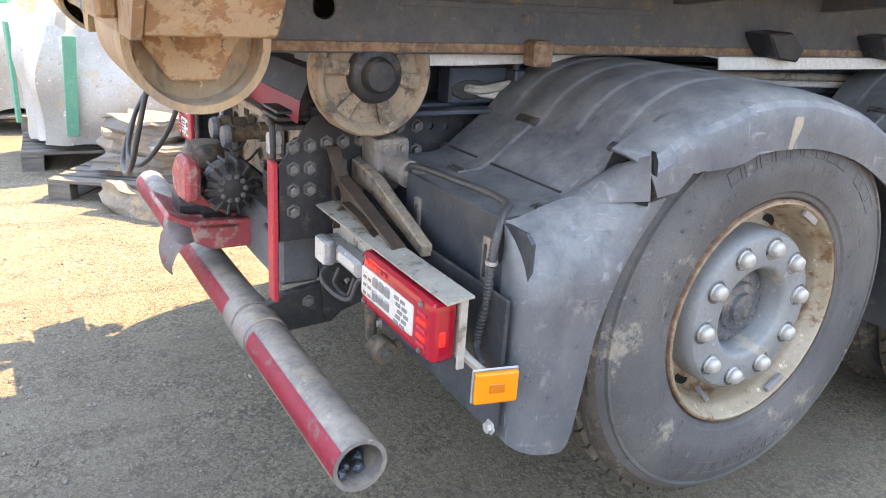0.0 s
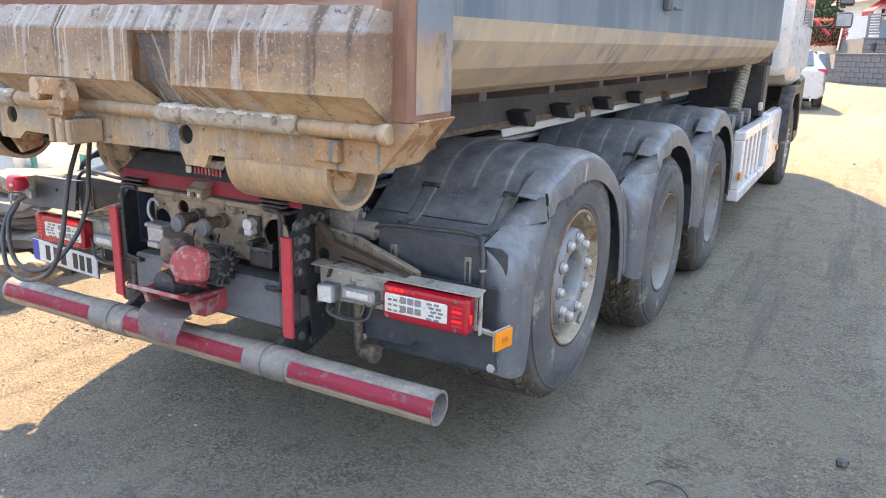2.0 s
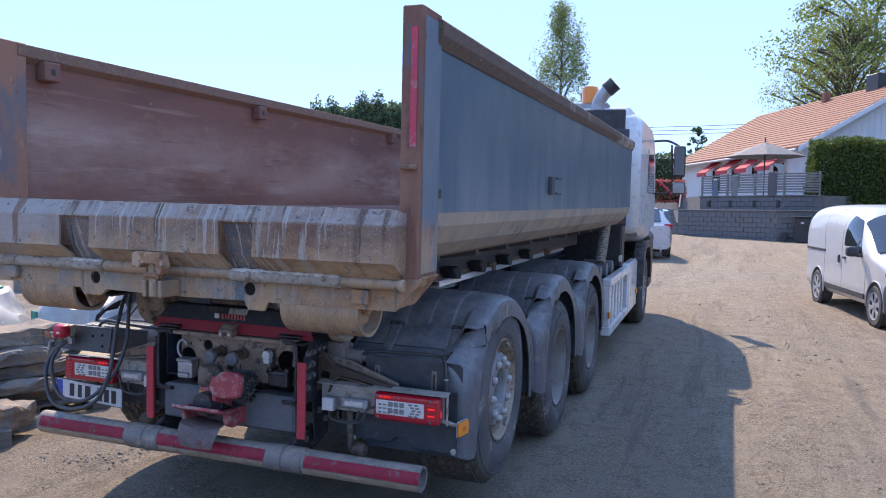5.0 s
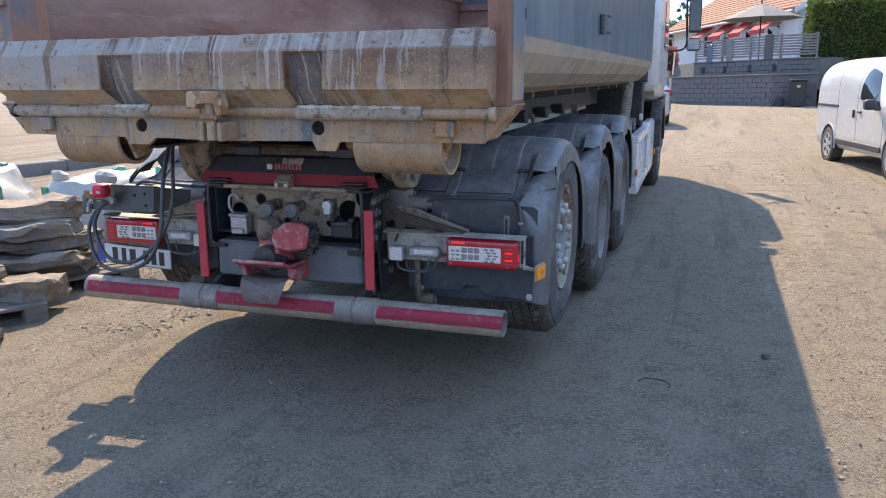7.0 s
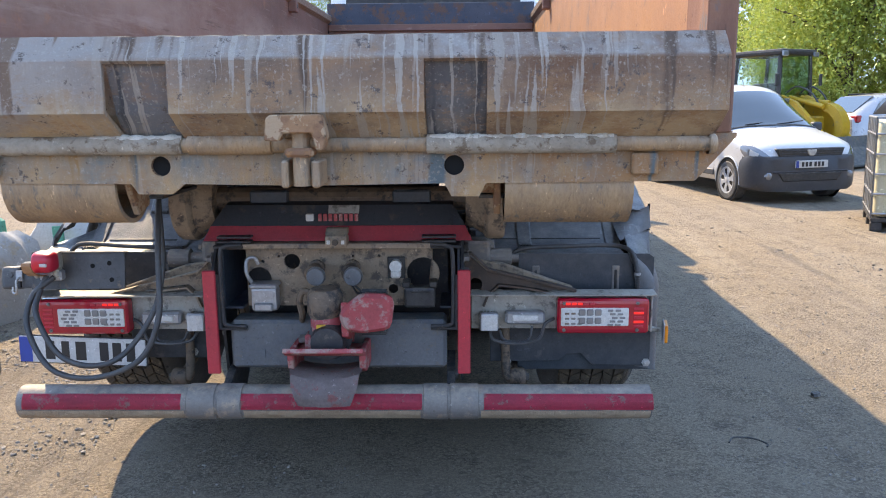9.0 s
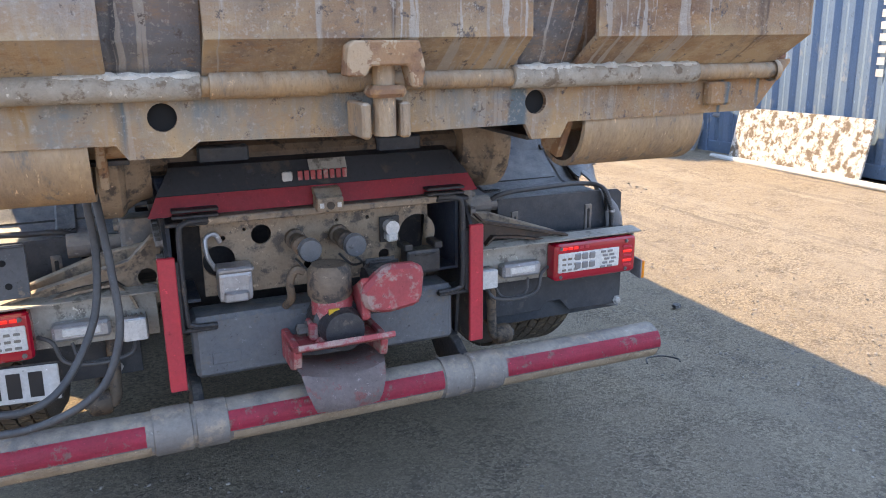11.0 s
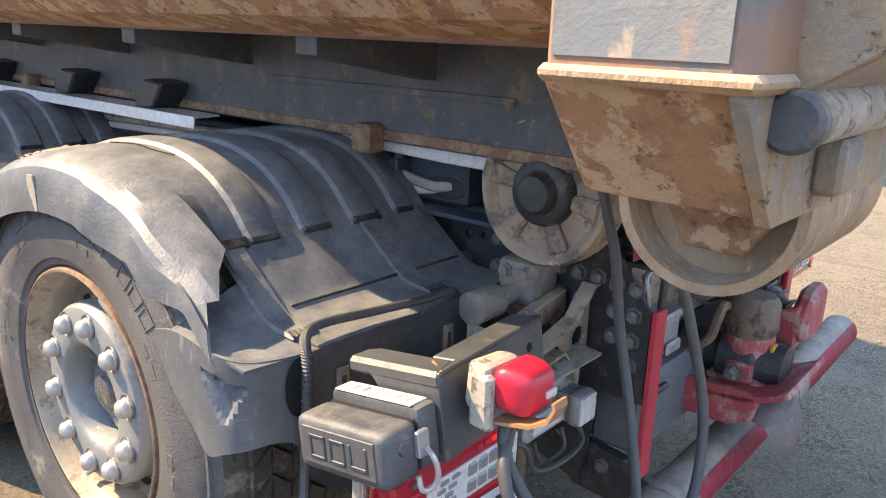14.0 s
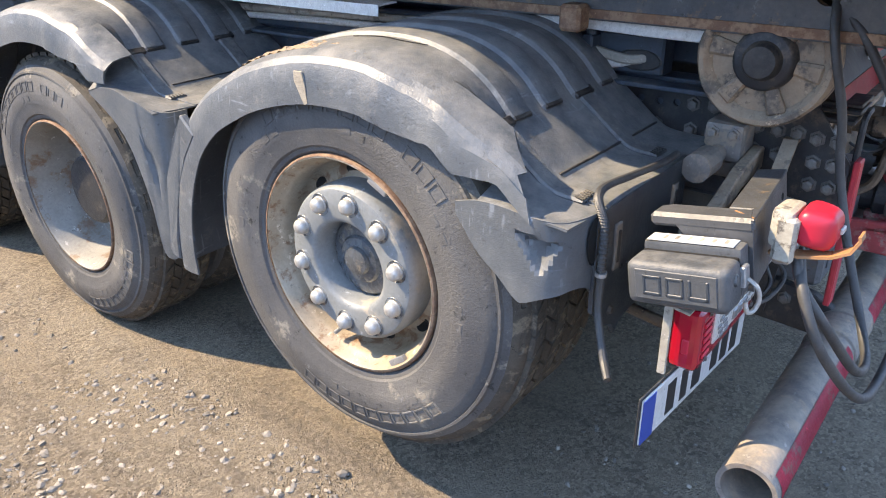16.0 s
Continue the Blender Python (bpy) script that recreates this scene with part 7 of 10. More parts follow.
# rear frame beam with holes, slanted ends and tabs
hol = [(-0.428, 1.352, 0.029), (0.428, 1.352, 0.029)]
poly = [(-1.225, 1.44), (-1.225, 1.43), (-1.115, 1.305), (-0.52, 1.300), (-0.50, 1.27), (-0.40, 1.27), (-0.36, 1.300), (-0.07, 1.295), (0.07, 1.295), (0.40, 1.300), (0.42, 1.262), (0.50, 1.262), (0.52, 1.300), (1.115, 1.305), (1.225, 1.43), (1.225, 1.44)]
bm = holed(poly, hol, "y", -0.595, -0.58, 24)
rf = part("rear_frame", bm, "beam_mud", body, "muddy tan rear frame beam with two round holes")
bm = prism([(-1.222, 1.445), (-1.112, 1.31), (1.112, 1.31), (1.222, 1.445)], "y", -0.58, -0.385, 0.004)
part("frame_box", bm, "rust_mud", rf)
for x, s in ((0.428, 1), (-0.428, -1)):
    part("hole_tube", lathe([(0.029, -0.015), (0.029, 0.02)], "y", (x, -0.58, 1.352), 20), "rust", rf)
    part("hole_dark", lathe([(0.0, 0), (0.03, 0)], "y", (x, -0.5815, 1.352), 20), "deep_black", rf)
    part("guide_tab", box(s * 0.93, s * 1.005, -0.625, -0.594, 1.325, 1.385, 0.006), "beam_mud", rf)
    # roller drum under the tail
    a, b = (0.575, 0.945)
    pr = [(0.108, a), (0.122, a), (0.122, b), (0.108, b), (0.105, b - 0.06), (0.05, b - 0.065), (0.0, b - 0.065)]
    bm = lathe([(r, h if s > 0 else -h) for r, h in pr], "x", (0, -0.467, 1.290), 44)
    dr = part("roller_drum", bm, "tan_paint", body, "mud-covered steel roller drum", smooth=True)
    part("drum_shaft", rod((s * 0.50, -0.462, 1.302), (s * 0.93, -0.462, 1.302), 0.045), "rust_mud", dr)
    part("drum_bracket", prism([(-0.56, 1.31), (-0.38, 1.31), (-0.42, 1.215), (-0.50, 1.195)], "x", s * 0.545, s * 0.565, 0.003), "rust_mud", dr)
    part("drum_bracket", prism([(-0.57, 1.31), (-0.38, 1.31), (-0.43, 1.22), (-0.51, 1.22)], "x", s * 0.90, s * 0.915, 0.003), "rust_mud", dr)

def crust(x0, x1, seed):
    """A crumbly ridge of dried dirt lying along the top of the hinge tube."""
    t = bmesh.new()
    rings = []
    k = int((x1 - x0) / 0.008)
    for i in range(k + 1):
        x = x0 + (x1 - x0) * i / k
        f = 0.7 + 0.6 * noise.noise(Vector((x * 30, seed, 0))) + 0.35 * noise.noise(Vector((x * 90, seed, 4)))
        f = max(0.62, f)
        rings.append([t.verts.new((x, -0.615 + a * f, 1.430 + b * f)) for a, b in ((-0.026, 0.0), (-0.024, 0.010), (-0.010, 0.017), (0.012, 0.016), (0.024, 0.004))])
    for a, b in zip(rings, rings[1:]):
        for i in range(4):
            t.faces.new((a[i], a[i + 1], b[i + 1], b[i]))
    bmesh.ops.recalc_face_normals(t, faces=t.faces)
    return t


# hinge tube at the tailgate's foot, in three lengths
bm = rod((-1.16, -0.612, 1.412), (1.16, -0.612, 1.412), 0.021, 20)
hp = part("hinge_tube", bm, "tan_paint", body, smooth=True)
for a, b in ((-1.12, -0.35), (-0.335, -0.09), (0.35, 0.885)):
    part("hinge_sleeve", lathe([(0.021, a), (0.028, a + 0.002), (0.028, b - 0.002), (0.021, b)], "x", (0, -0.612, 1.414), 20), "sleeve_pale" if a < -0.5 or a > 0 else "tan_paint", hp, smooth=True)
for s in (1, -1):
    part("tube_end", lathe([(0, 0.012 * s), (0.024, 0.012 * s), (0.029, 0.006 * s), (0.029, -0.010 * s)], "x", (s * 1.150, -0.612, 1.411), 18), "body_beam" if s < 0 else "tan_paint", hp, smooth=True)
    part("dirt_ridge", crust(0.36, 0.875, s) if s > 0 else crust(-0.62, -0.35, s), "dirt_pale", hp, "dried crust on the hinge tube, coloured pale as if sunlit")

# tailgate: folded sheet with two pockets
TG = [(-0.655, 1.712), (-0.700, 1.645), (-0.705, 1.505), (-0.600, 1.432)]
gate = part("tailgate", shell([(-0.61, 1.70), (-0.615, 1.50), (-0.590, 1.44)], 0.012, "x", -1.12, 1.12), "tail_paint", body, "mud-streaked folded steel tailgate, closed")
segs = [(-1.12, -0.525), (-0.345, 0.352), (0.520, 1.152)]
for a, b in segs:
    part("gate_skin", ruffle(shell([(y - 0.012, z) for y, z in TG], 0.014, "x", a, b), 0.003, 8), "tail_paint", gate)
for a, b in ((-0.525, -0.345), (0.352, 0.520)):
    bm = shell([(-0.667, 1.712), (-0.712, 1.645)], 0.014, "x", a, b)
    part("pocket_top", bm, "tail_paint", gate)
    part("pocket_back", shell([(-0.690, 1.645), (-0.640, 1.50), (-0.600, 1.44)], 0.006, "x", a, b), "pocket", gate)
for s in (1, -1):
    part("gate_end", prism([(-0.66, 1.705), (-0.715, 1.645), (-0.718, 1.505), (-0.61, 1.436), (-0.58, 1.44), (-0.60, 1.70)], "x", s * (1.150 if s > 0 else 1.118), s * (1.160 if s > 0 else 1.128), 0.002), "tail_paint", gate)
t = bmesh.new()
# crusted top edge
pts = [(-1.12 + 2.24 * i / 60) for i in range(61)]
top = [t.verts.new((x, -0.655 + 0.004 * noise.noise(Vector((x * 9, 1, 0))), 1.714 + 0.006 * noise.noise(Vector((x * 25, 3, 0))))) for x in pts]
low = [t.verts.new((x, -0.672, 1.700)) for x in pts]
for i in range(60):
    t.faces.new((top[i], top[i + 1], low[i + 1], low[i]))
bmesh.ops.solidify(t, geom=t.faces[:], thickness=0.02)
part("top_crust", t, "beige", gate)
# latch in the middle
bm = prism([(-0.075, 1.490), (-0.062, 1.500), (0.075, 1.500), (0.088, 1.445), (0.08, 1.405), (0.06, 1.405), (0.05, 1.45), (-0.03, 1.45), (-0.04, 1.43), (-0.08, 1.43)], "y", -0.745, -0.69, 0.004)
la = part("gate_latch", bm, "rust_mud", body, "muddy steel tailgate latch")
part("latch_pin", rod((0.01, -0.70, 1.305), (0.01, -0.70, 1.455), 0.024, 14), "tan_paint", la)
part("latch_ear", box(-0.045, -0.025, -0.72, -0.60, 1.30, 1.375, 0.005), "tan_paint", la)
part("latch_ear", box(0.04, 0.062, -0.72, -0.60, 1.30, 1.375, 0.005), "tan_paint", la)
part("latch_knuckle", box(-0.03, 0.05, -0.735, -0.68, 1.385, 1.41, 0.008), "rust_mud", la)

# the body's left side stands slightly nearer to the middle
for ob in body.children_recursive:
    if ob.type == "MESH":
        for v in ob.data.vertices:
            if v.co.x < -0.55:
                v.co.x += 0.036 * min(1.0, (-0.55 - v.co.x) / 0.5)


# ---- vegetation ----
def leaf_mat(name, a, b):
    m, nt, n, lk, bsdf = node_mat(name)
    g = n.new("ShaderNodeNewGeometry")
    x = n.new("ShaderNodeMix")
    x.data_type = "RGBA"
    x.inputs[6].default_value, x.inputs[7].default_value = (*a, 1), (*b, 1)
    lk.new(g.outputs["Random Per Island"], x.inputs["Factor"])
    lk.new(x.outputs[2], bsdf.inputs["Base Color"])
    bsdf.inputs["Roughness"].default_value = 0.55
    tr = n.new("ShaderNodeBsdfTranslucent")
    lk.new(x.outputs[2], tr.inputs["Color"])
    mx = n.new("ShaderNodeMixShader")
    mx.inputs[0].default_value = 0.35
    lk.new(bsdf.outputs[0], mx.inputs[1])
    lk.new(tr.outputs[0], mx.inputs[2])
    lk.new(mx.outputs[0], n["Material Output"].inputs["Surface"])
    return m


M["leaf_fresh"] = leaf_mat("leaf_fresh", (0.13, 0.20, 0.03), (0.24, 0.30, 0.06))
M["leaf_olive"] = leaf_mat("leaf_olive", (0.15, 0.21, 0.04), (0.30, 0.36, 0.09))
M["leaf_willow"] = leaf_mat("leaf_willow", (0.25, 0.33, 0.06), (0.46, 0.52, 0.14))
M["hedge_core"] = surface("hedge_core", (0.018, 0.032, 0.012), (0.03, 0.045, 0.015), rough=0.95, scale=9)
M["leaf_birch"] = leaf_mat("leaf_birch", (0.15, 0.22, 0.07), (0.30, 0.36, 0.14))
M["leaf_dark"] = leaf_mat("leaf_dark", (0.06, 0.11, 0.055), (0.14, 0.20, 0.10))
M["leaf_hedge"] = leaf_mat("leaf_hedge", (0.045, 0.085, 0.016), (0.13, 0.18, 0.032))
M["grass"] = leaf_mat("grass", (0.10, 0.17, 0.02), (0.25, 0.27, 0.06))
M["bark"] = surface("bark", (0.14, 0.11, 0.085), (0.09, 0.075, 0.06), rough=0.9, scale=6, bump=0.6)


def leaves(points, size, rng, flat=0.0):
    """Many small leaf blades, each a bent pair of triangles, as one mesh."""
    n = len(points)
    u = rng.normal(size=(n, 3))
    u /= np.linalg.norm(u, axis=1)[:, None]
    w = rng.normal(size=(n, 3))
    w -= u * (w * u).sum(1)[:, None]
    w /= np.linalg.norm(w, axis=1)[:, None]
    s = size * rng.uniform(0.6, 1.4, n)[:, None]
    v = np.concatenate([points - u * s, points + w * s * 0.45, points + u * s, points - w * s * 0.45], axis=0)
    f = [(i, i + n, i + 2 * n, i + 3 * n) for i in range(n)]
    me = bpy.data.meshes.new("leaves")
    me.from_pydata(v.tolist(), [], f)
    return me


def blob_points(rng, centre, radius, n, shell_=0.55):
    d = rng.normal(size=(n, 3))
    d /= np.linalg.norm(d, axis=1)[:, None]
    r = shell_ + (1 - shell_) * rng.random(n) ** 0.7
    return np.array(centre) + d * r[:, None] * np.array(radius)


def tree(name, label, at, height, crown_r, crown_low, mat, seed, leaf=0.16, clumps=46, per=70, droop=0.0, limbs=9):
    rng = np.random.default_rng(seed)
    x, y, z = at
    root = thing(name, label, "tree", Matrix.Translation(at))
    bm = bmesh.new()
    h = height * 0.85
    for k in range(8):
        a, b = k / 8, (k + 1) / 8
        off = lambda q: Vector((math.sin(q * 3 + seed) * 0.12 * q * crown_r * 0.4, math.cos(q * 2.3 + seed) * 0.10 * q * crown_r * 0.4, q * h))
        t = bmesh.new()
        p, q_ = off(a), off(b)
        r0 = max(0.02, 0.022 * height * (1 - a * 0.9))
        r1 = max(0.015, 0.022 * height * (1 - b * 0.9))
        bmesh.ops.create_cone(t, segments=9, radius1=r0, radius2=r1, depth=(q_ - p).length * 1.02)
        join(bm, t, Matrix.Translation((p + q_) / 2) @ (q_ - p).to_track_quat("Z", "Y").to_matrix().to_4x4())
    pts = []
    for i in range(clumps):
        a = rng.uniform(0, 2 * math.pi)
        f = rng.uniform(0, 1)
        zc = crown_low + (height - crown_low) * f
        rad = crown_r * math.sin(math.pi * min(0.98, 0.18 + 0.80 * f)) ** 0.7 * rng.uniform(0.35, 1.0)
        c = (math.cos(a) * rad, math.sin(a) * rad, zc)
        if i < limbs * 2:
            s0 = Vector((0, 0, max(crown_low * 0.8, zc - rad * 0.8)))
            mid = s0.lerp(Vector(c), 0.5) + Vector((0, 0, 0.15 * rad))
            sweep([s0, mid, Vector(c)], 0.005 * height, 6, 3, bm)
        cr = crown_r * rng.uniform(0.16, 0.34)
        pts.append(blob_points(rng, c, (cr, cr, cr * (0.75 + droop)), per, 0.25))
    part("trunk", bm, "bark", root, smooth=True)
    me = leaves(np.concatenate(pts), leaf, rng)
    me.materials.append(M[mat])
    cr_ = new("crown", me)
    cr_.parent = root
    return root


def hedge(name, label, at, size, mat, seed, n=9000, leaf=0.05, rz=0.0, round_=0.25, category="hedge"):
    """A clipped hedge: leaves in an uneven shell round a dark core."""
    rng = np.random.default_rng(seed)
    root = thing(name, label, category, pose(*at, 0, 0, rz))
    sx, sy, sz = (q / 2 for q in size)
    d = rng.uniform(-1, 1, (n, 3))
    k = np.abs(d).max(axis=1)
    d = d / k[:, None]
    ln = np.linalg.norm(d, axis=1)
    d = d * ((1 - round_) + round_ / ln)[:, None]
    wob = np.array([1 + 0.10 * noise.noise(Vector(q) * 3.0 + Vector((seed, 0, 0))) for q in d])
    p = d * wob[:, None] * rng.uniform(0.86, 1.03, n)[:, None] * np.array((sx, sy, sz)) + np.array((0, 0, sz))
    me = leaves(p, leaf, rng)
    me.materials.append(M[mat])
    c = new("foliage", me)
    c.parent = root
    t = bmesh.new()
    bmesh.ops.create_icosphere(t, subdivisions=3, radius=1)
    for v in t.verts:
        q = v.co / max(abs(a) for a in v.co)
        q = q * ((1 - round_) + round_ / q.length)
        v.co = Vector((q.x * sx * 0.84, q.y * sy * 0.84, sz + q.z * sz * 0.86))
    part("core", t, "hedge_core", root)
    return root


GZ = ground_h
tree("birch_tree", "slender birch with light hanging spring leaves", (-6.5, 42, GZ(-6.5, 42)), 12.6, 1.75, 5.0, "leaf_birch", 3, leaf=0.07, clumps=110, per=150, droop=1.9)
tree("deciduous_tree", "large leafy tree with fresh green spring leaves", (13.0, 62, 2.4), 18.5, 7.0, 5.5, "leaf_fresh", 5, leaf=0.13, clumps=160, per=170)
tree("deciduous_tree", "large half-bare tree with fresh green spring leaves", (20.0, 58, 2.4), 21, 7.5, 7.0, "leaf_fresh", 8, leaf=0.12, clumps=150, per=110)
tree("deciduous_tree", "spreading half-bare tree with fresh green leaves behind the house", (10.6, 56, 2.2), 13.0, 5.2, 4.0, "leaf_olive", 11, leaf=0.075, clumps=240, per=85, limbs=60)
tree("deciduous_tree", "tall leafy tree behind the house", (22.0, 47, 2.0), 14.0, 4.5, 3.0, "leaf_fresh", 12, leaf=0.11, clumps=150, per=150)
for i in range(11):
    h = 8.3 + 0.45 * math.sin(i * 2.3) + 0.3 * math.sin(i * 5.1)
    hedge("conifer_tree", "dense narrow evergreen tree in a row", (-22.6 + 1.05 * i, 41.5 + 0.1 * i, 0.6), (1.5, 1.5, h), "leaf_dark", 20 + i, 2600, 0.10, round_=0.92, category="tree")
for i, (x, y, h) in enumerate(((-24, 15, 7.3), (-27, 19.5, 7.9), (-22.5, 17.5, 6.7))):
    tree("young_tree", "thin young tree with light leaves", (x, y, 0.2), h, 1.0, 3.0, "leaf_birch", 30 + i, leaf=0.09, clumps=30, per=40, droop=0.6)
for i, (x, y, h, r) in enumerate(((13.0, 22.5, 7.8, 3.2), (15.6, 19.8, 7.6, 3.0), (17.2, 16.2, 7.4, 3.2), (20.0, 21.0, 9.5, 3.6), (14.8, 26.5, 9.5, 3.6), (18.8, 12.5, 7.0, 3.0))):
    tree("willow_bush", "tall bright green willow shrub", (x, y, GZ(x, y)), h, r, 0.5, "leaf_willow", 40 + i, leaf=0.062, clumps=130, per=560, droop=0.9)
tree("deciduous_tree", "dense green tree beyond the gable", (18.5, 41, 1.6), 12.0, 4.6, 1.5, "leaf_olive", 71, leaf=0.16, clumps=130, per=110)
tree("conifer_tree", "small dark evergreen behind the house", (0.8, 60, 2.2), 6.2, 0.9, 2.0, "leaf_dark", 61, leaf=0.12, clumps=30, per=40)
hedge("tree_line", "continuous row of dark green trees beyond the yard", (-17.3, 43.0, 0.5), (11.0, 2.4, 7.9), "leaf_dark", 60, 15000, 0.14, rz=5, round_=0.15)
hedge("far_hedge", "long dark green hedge beyond the yard", (-5.5, 58, 1.6), (15, 2.5, 4.6), "leaf_dark", 62, 9000, 0.14)
hedge("yew_hedge", "big clipped evergreen hedge beside the terrace", (7.5, 32.6, 0.80), (3.1, 2.0, 4.05), "leaf_hedge", 63, 30000, 0.06)
hedge("yew_hedge", "rounded clipped evergreen bush by the gable", (10.8, 33.6, 1.0), (1.4, 1.2, 3.3), "leaf_hedge", 64, 11000, 0.05, round_=0.6)
hedge("garden_shrub", "light green garden shrub", (8.3, 30.5, 0.7), (2.2, 1.4, 1.0), "leaf_fresh", 65, 4000, 0.05, round_=0.7, category="shrub")
hedge("garden_shrub", "yellow green garden shrub", (13.6, 33.0, 1.2), (1.4, 1.2, 0.9), "grass", 66, 3000, 0.05, round_=0.8, category="shrub")
# grass at the yard's edge
rng = np.random.default_rng(9)
gp = []
for x0, x1, y0, y1, k in ((6.6, 9.5, 26.5, 29.5, 2500), (8.2, 13.0, 13.2, 16.0, 4000), (7.6, 16.0, 17.5, 22.0, 5000)):
    q = np.column_stack([rng.uniform(x0, x1, k), rng.uniform(y0, y1, k), np.zeros(k)])
    q[:, 2] = [GZ(a, b) + 0.03 for a, b in q[:, :2]]
    gp.append(q)
me = leaves(np.concatenate(gp), 0.07, rng)
me.materials.append(M["grass"])
tagged(new("grass", me), "rough green grass at the edge of the yard", "grass", kind="stuff")


# ---- house, terrace and walls ----
M["render_white"] = surface("white_boards", (0.72, 0.73, 0.74), (0.66, 0.67, 0.69), rough=0.7, scale=2, streak=(1, 1, 0.2))
M["roof_tile"] = surface("roof_tile", (0.33, 0.135, 0.075), (0.26, 0.11, 0.065), (0.20, 0.105, 0.075), rough=0.8, scale=3, patch_amount=0.3)
M["block"] = surface("concrete_block", (0.13, 0.127, 0.127), (0.18, 0.172, 0.165), rough=0.9, scale=2.5, bump=0.4)
M["block_cap"] = surface("concrete_cap", (0.22, 0.215, 0.205), (0.17, 0.165, 0.16), rough=0.9, scale=4)
M["awning"] = surface("awning_red", (0.50, 0.03, 0.05), (0.42, 0.03, 0.05), rough=0.8, scale=3)
M["slat_grey"] = surface("grey_slat", (0.23, 0.222, 0.215), (0.17, 0.165, 0.16), rough=0.8, scale=8)

HC, HU, HV = Vector((6.2, 37.0)), Vector((0.915, 0.403)), Vector((-0.403, 0.915))
HM = Matrix(((HU.x, HV.x, 0, HC.x), (HU.y, HV.y, 0, HC.y), (0, 0, 1, 2.3), (0, 0, 0, 1)))
house = thing("house", "white wooden house with red tiled gable roof", "house", HM)
W, L, E_, A_ = 11.0, 15.0, 2.75, 5.9
bm = prism([(0, -0.6), (W, -0.6), (W, E_), (W / 2, A_), (0, E_)], "y", 0, L)
part("wall", bm, "render_white", house)
for s, x0, x1 in ((1, -0.55, W / 2), (-1, W + 0.55, W / 2)):
    dz = (A_ - E_) / (W / 2)
    ze = E_ - 0.55 * dz
    rows_n = 20
    roof = part("roof", prism([(x0, ze + 0.02), (x1, A_ + 0.05), (x1, A_ + 0.13), (x0, ze + 0.10)], "y", -0.5, L + 0.5), "roof_tile", house)
    for k in range(rows_n):
        f0, f1 = k / rows_n, (k + 1.12) / rows_n
        xa, xb = x0 + (x1 - x0) * f0, x0 + (x1 - x0) * min(1, f1)
        za, zb = ze + (A_ + 0.03 - ze) * f0, ze + (A_ + 0.03 - ze) * min(1, f1)
        part("tile_course", prism([(xa, za + 0.17), (xb, zb + 0.13), (xb, zb + 0.10), (xa, za + 0.10)], "y", -0.5, L + 0.5), "roof_tile", roof)
    part("barge_board", prism([(x0, ze - 0.12), (x1, A_ - 0.10), (x1, A_ + 0.15), (x0, ze + 0.13)], "y", -0.56, -0.50), "render_white", house)
part("gable_band", box(0.0, W, -0.03, 0.0, E_ - 0.08, E_ + 0.02, 0.005), "render_white", house)
for i in range(36):
    x = 0.15 + i * 0.305
    part("batten", box(x, x + 0.03, -0.02, 0.0, E_ + 0.03, E_ + 0.03 + max(0.05, (A_ - E_) * (1 - abs(x - W / 2) / (W / 2)) - 0.12), 0.0), "render_white", house)
wdw = part("window", box(4.55, 5.35, -0.05, 0.02, 1.0, 1.95, 0.01), "render_white", house)
part("pane", box(4.63, 5.27, -0.056, -0.045, 1.08, 1.87, 0.0), "galv", wdw)
vent = part("gable_vent", moved(box(-0.3, 0.3, -0.05, 0.0, -0.3, 0.3, 0.01), Matrix.Translation((8.6, 0, 1.85)) @ Matrix.Rotation(radians(45), 4, "Y")), "galv", house)
for i, y in enumerate((1.6, 3.9, 6.4, 9.0)):
    wn_ = part("window", box(-0.05, 0.03, y, y + 1.2, 0.7, 2.0, 0.01), "render_white", house)
    part("pane", box(-0.06, -0.045, y + 0.08, y + 1.12, 0.78, 1.92, 0.0), "dark_glass", wn_)
    aw = part("awning", prism([(0.0, 2.45), (-0.95, 1.78), (-0.95, 1.56), (-0.93, 1.56), (-0.92, 1.76), (0.0, 2.40)], "y", y - 0.15 + 0.2 * (i % 2), y + 1.35), "awning", house)
part("gutter", rod((-0.62, -0.4, E_ - 0.32), (-0.62, L + 0.4, E_ - 0.32), 0.06), "render_white", house)
part("downpipe", sweep([(-0.62, L - 0.2, E_ - 0.35), (-0.3, L - 0.2, E_ - 0.6), (-0.08, L - 0.2, E_ - 0.75), (-0.08, L - 0.2, 0)], 0.05, 8), "render_white", house)
part("chimney", box(W / 2 - 0.68, W / 2 - 0.32, 6.6, 6.95, A_ - 0.3, A_ + 0.42, 0.03), "roof_tile", house)
part("chimney", box(W / 2 - 0.6, W / 2 + 0.4, 2.0, 3.0, A_ - 0.3, A_ + 0.7, 0.03), "black_plastic", house)
part("soffit", box(-0.5, 0.0, 0, L, E_ - 0.34, E_ - 0.30, 0.0), "render_white", house)


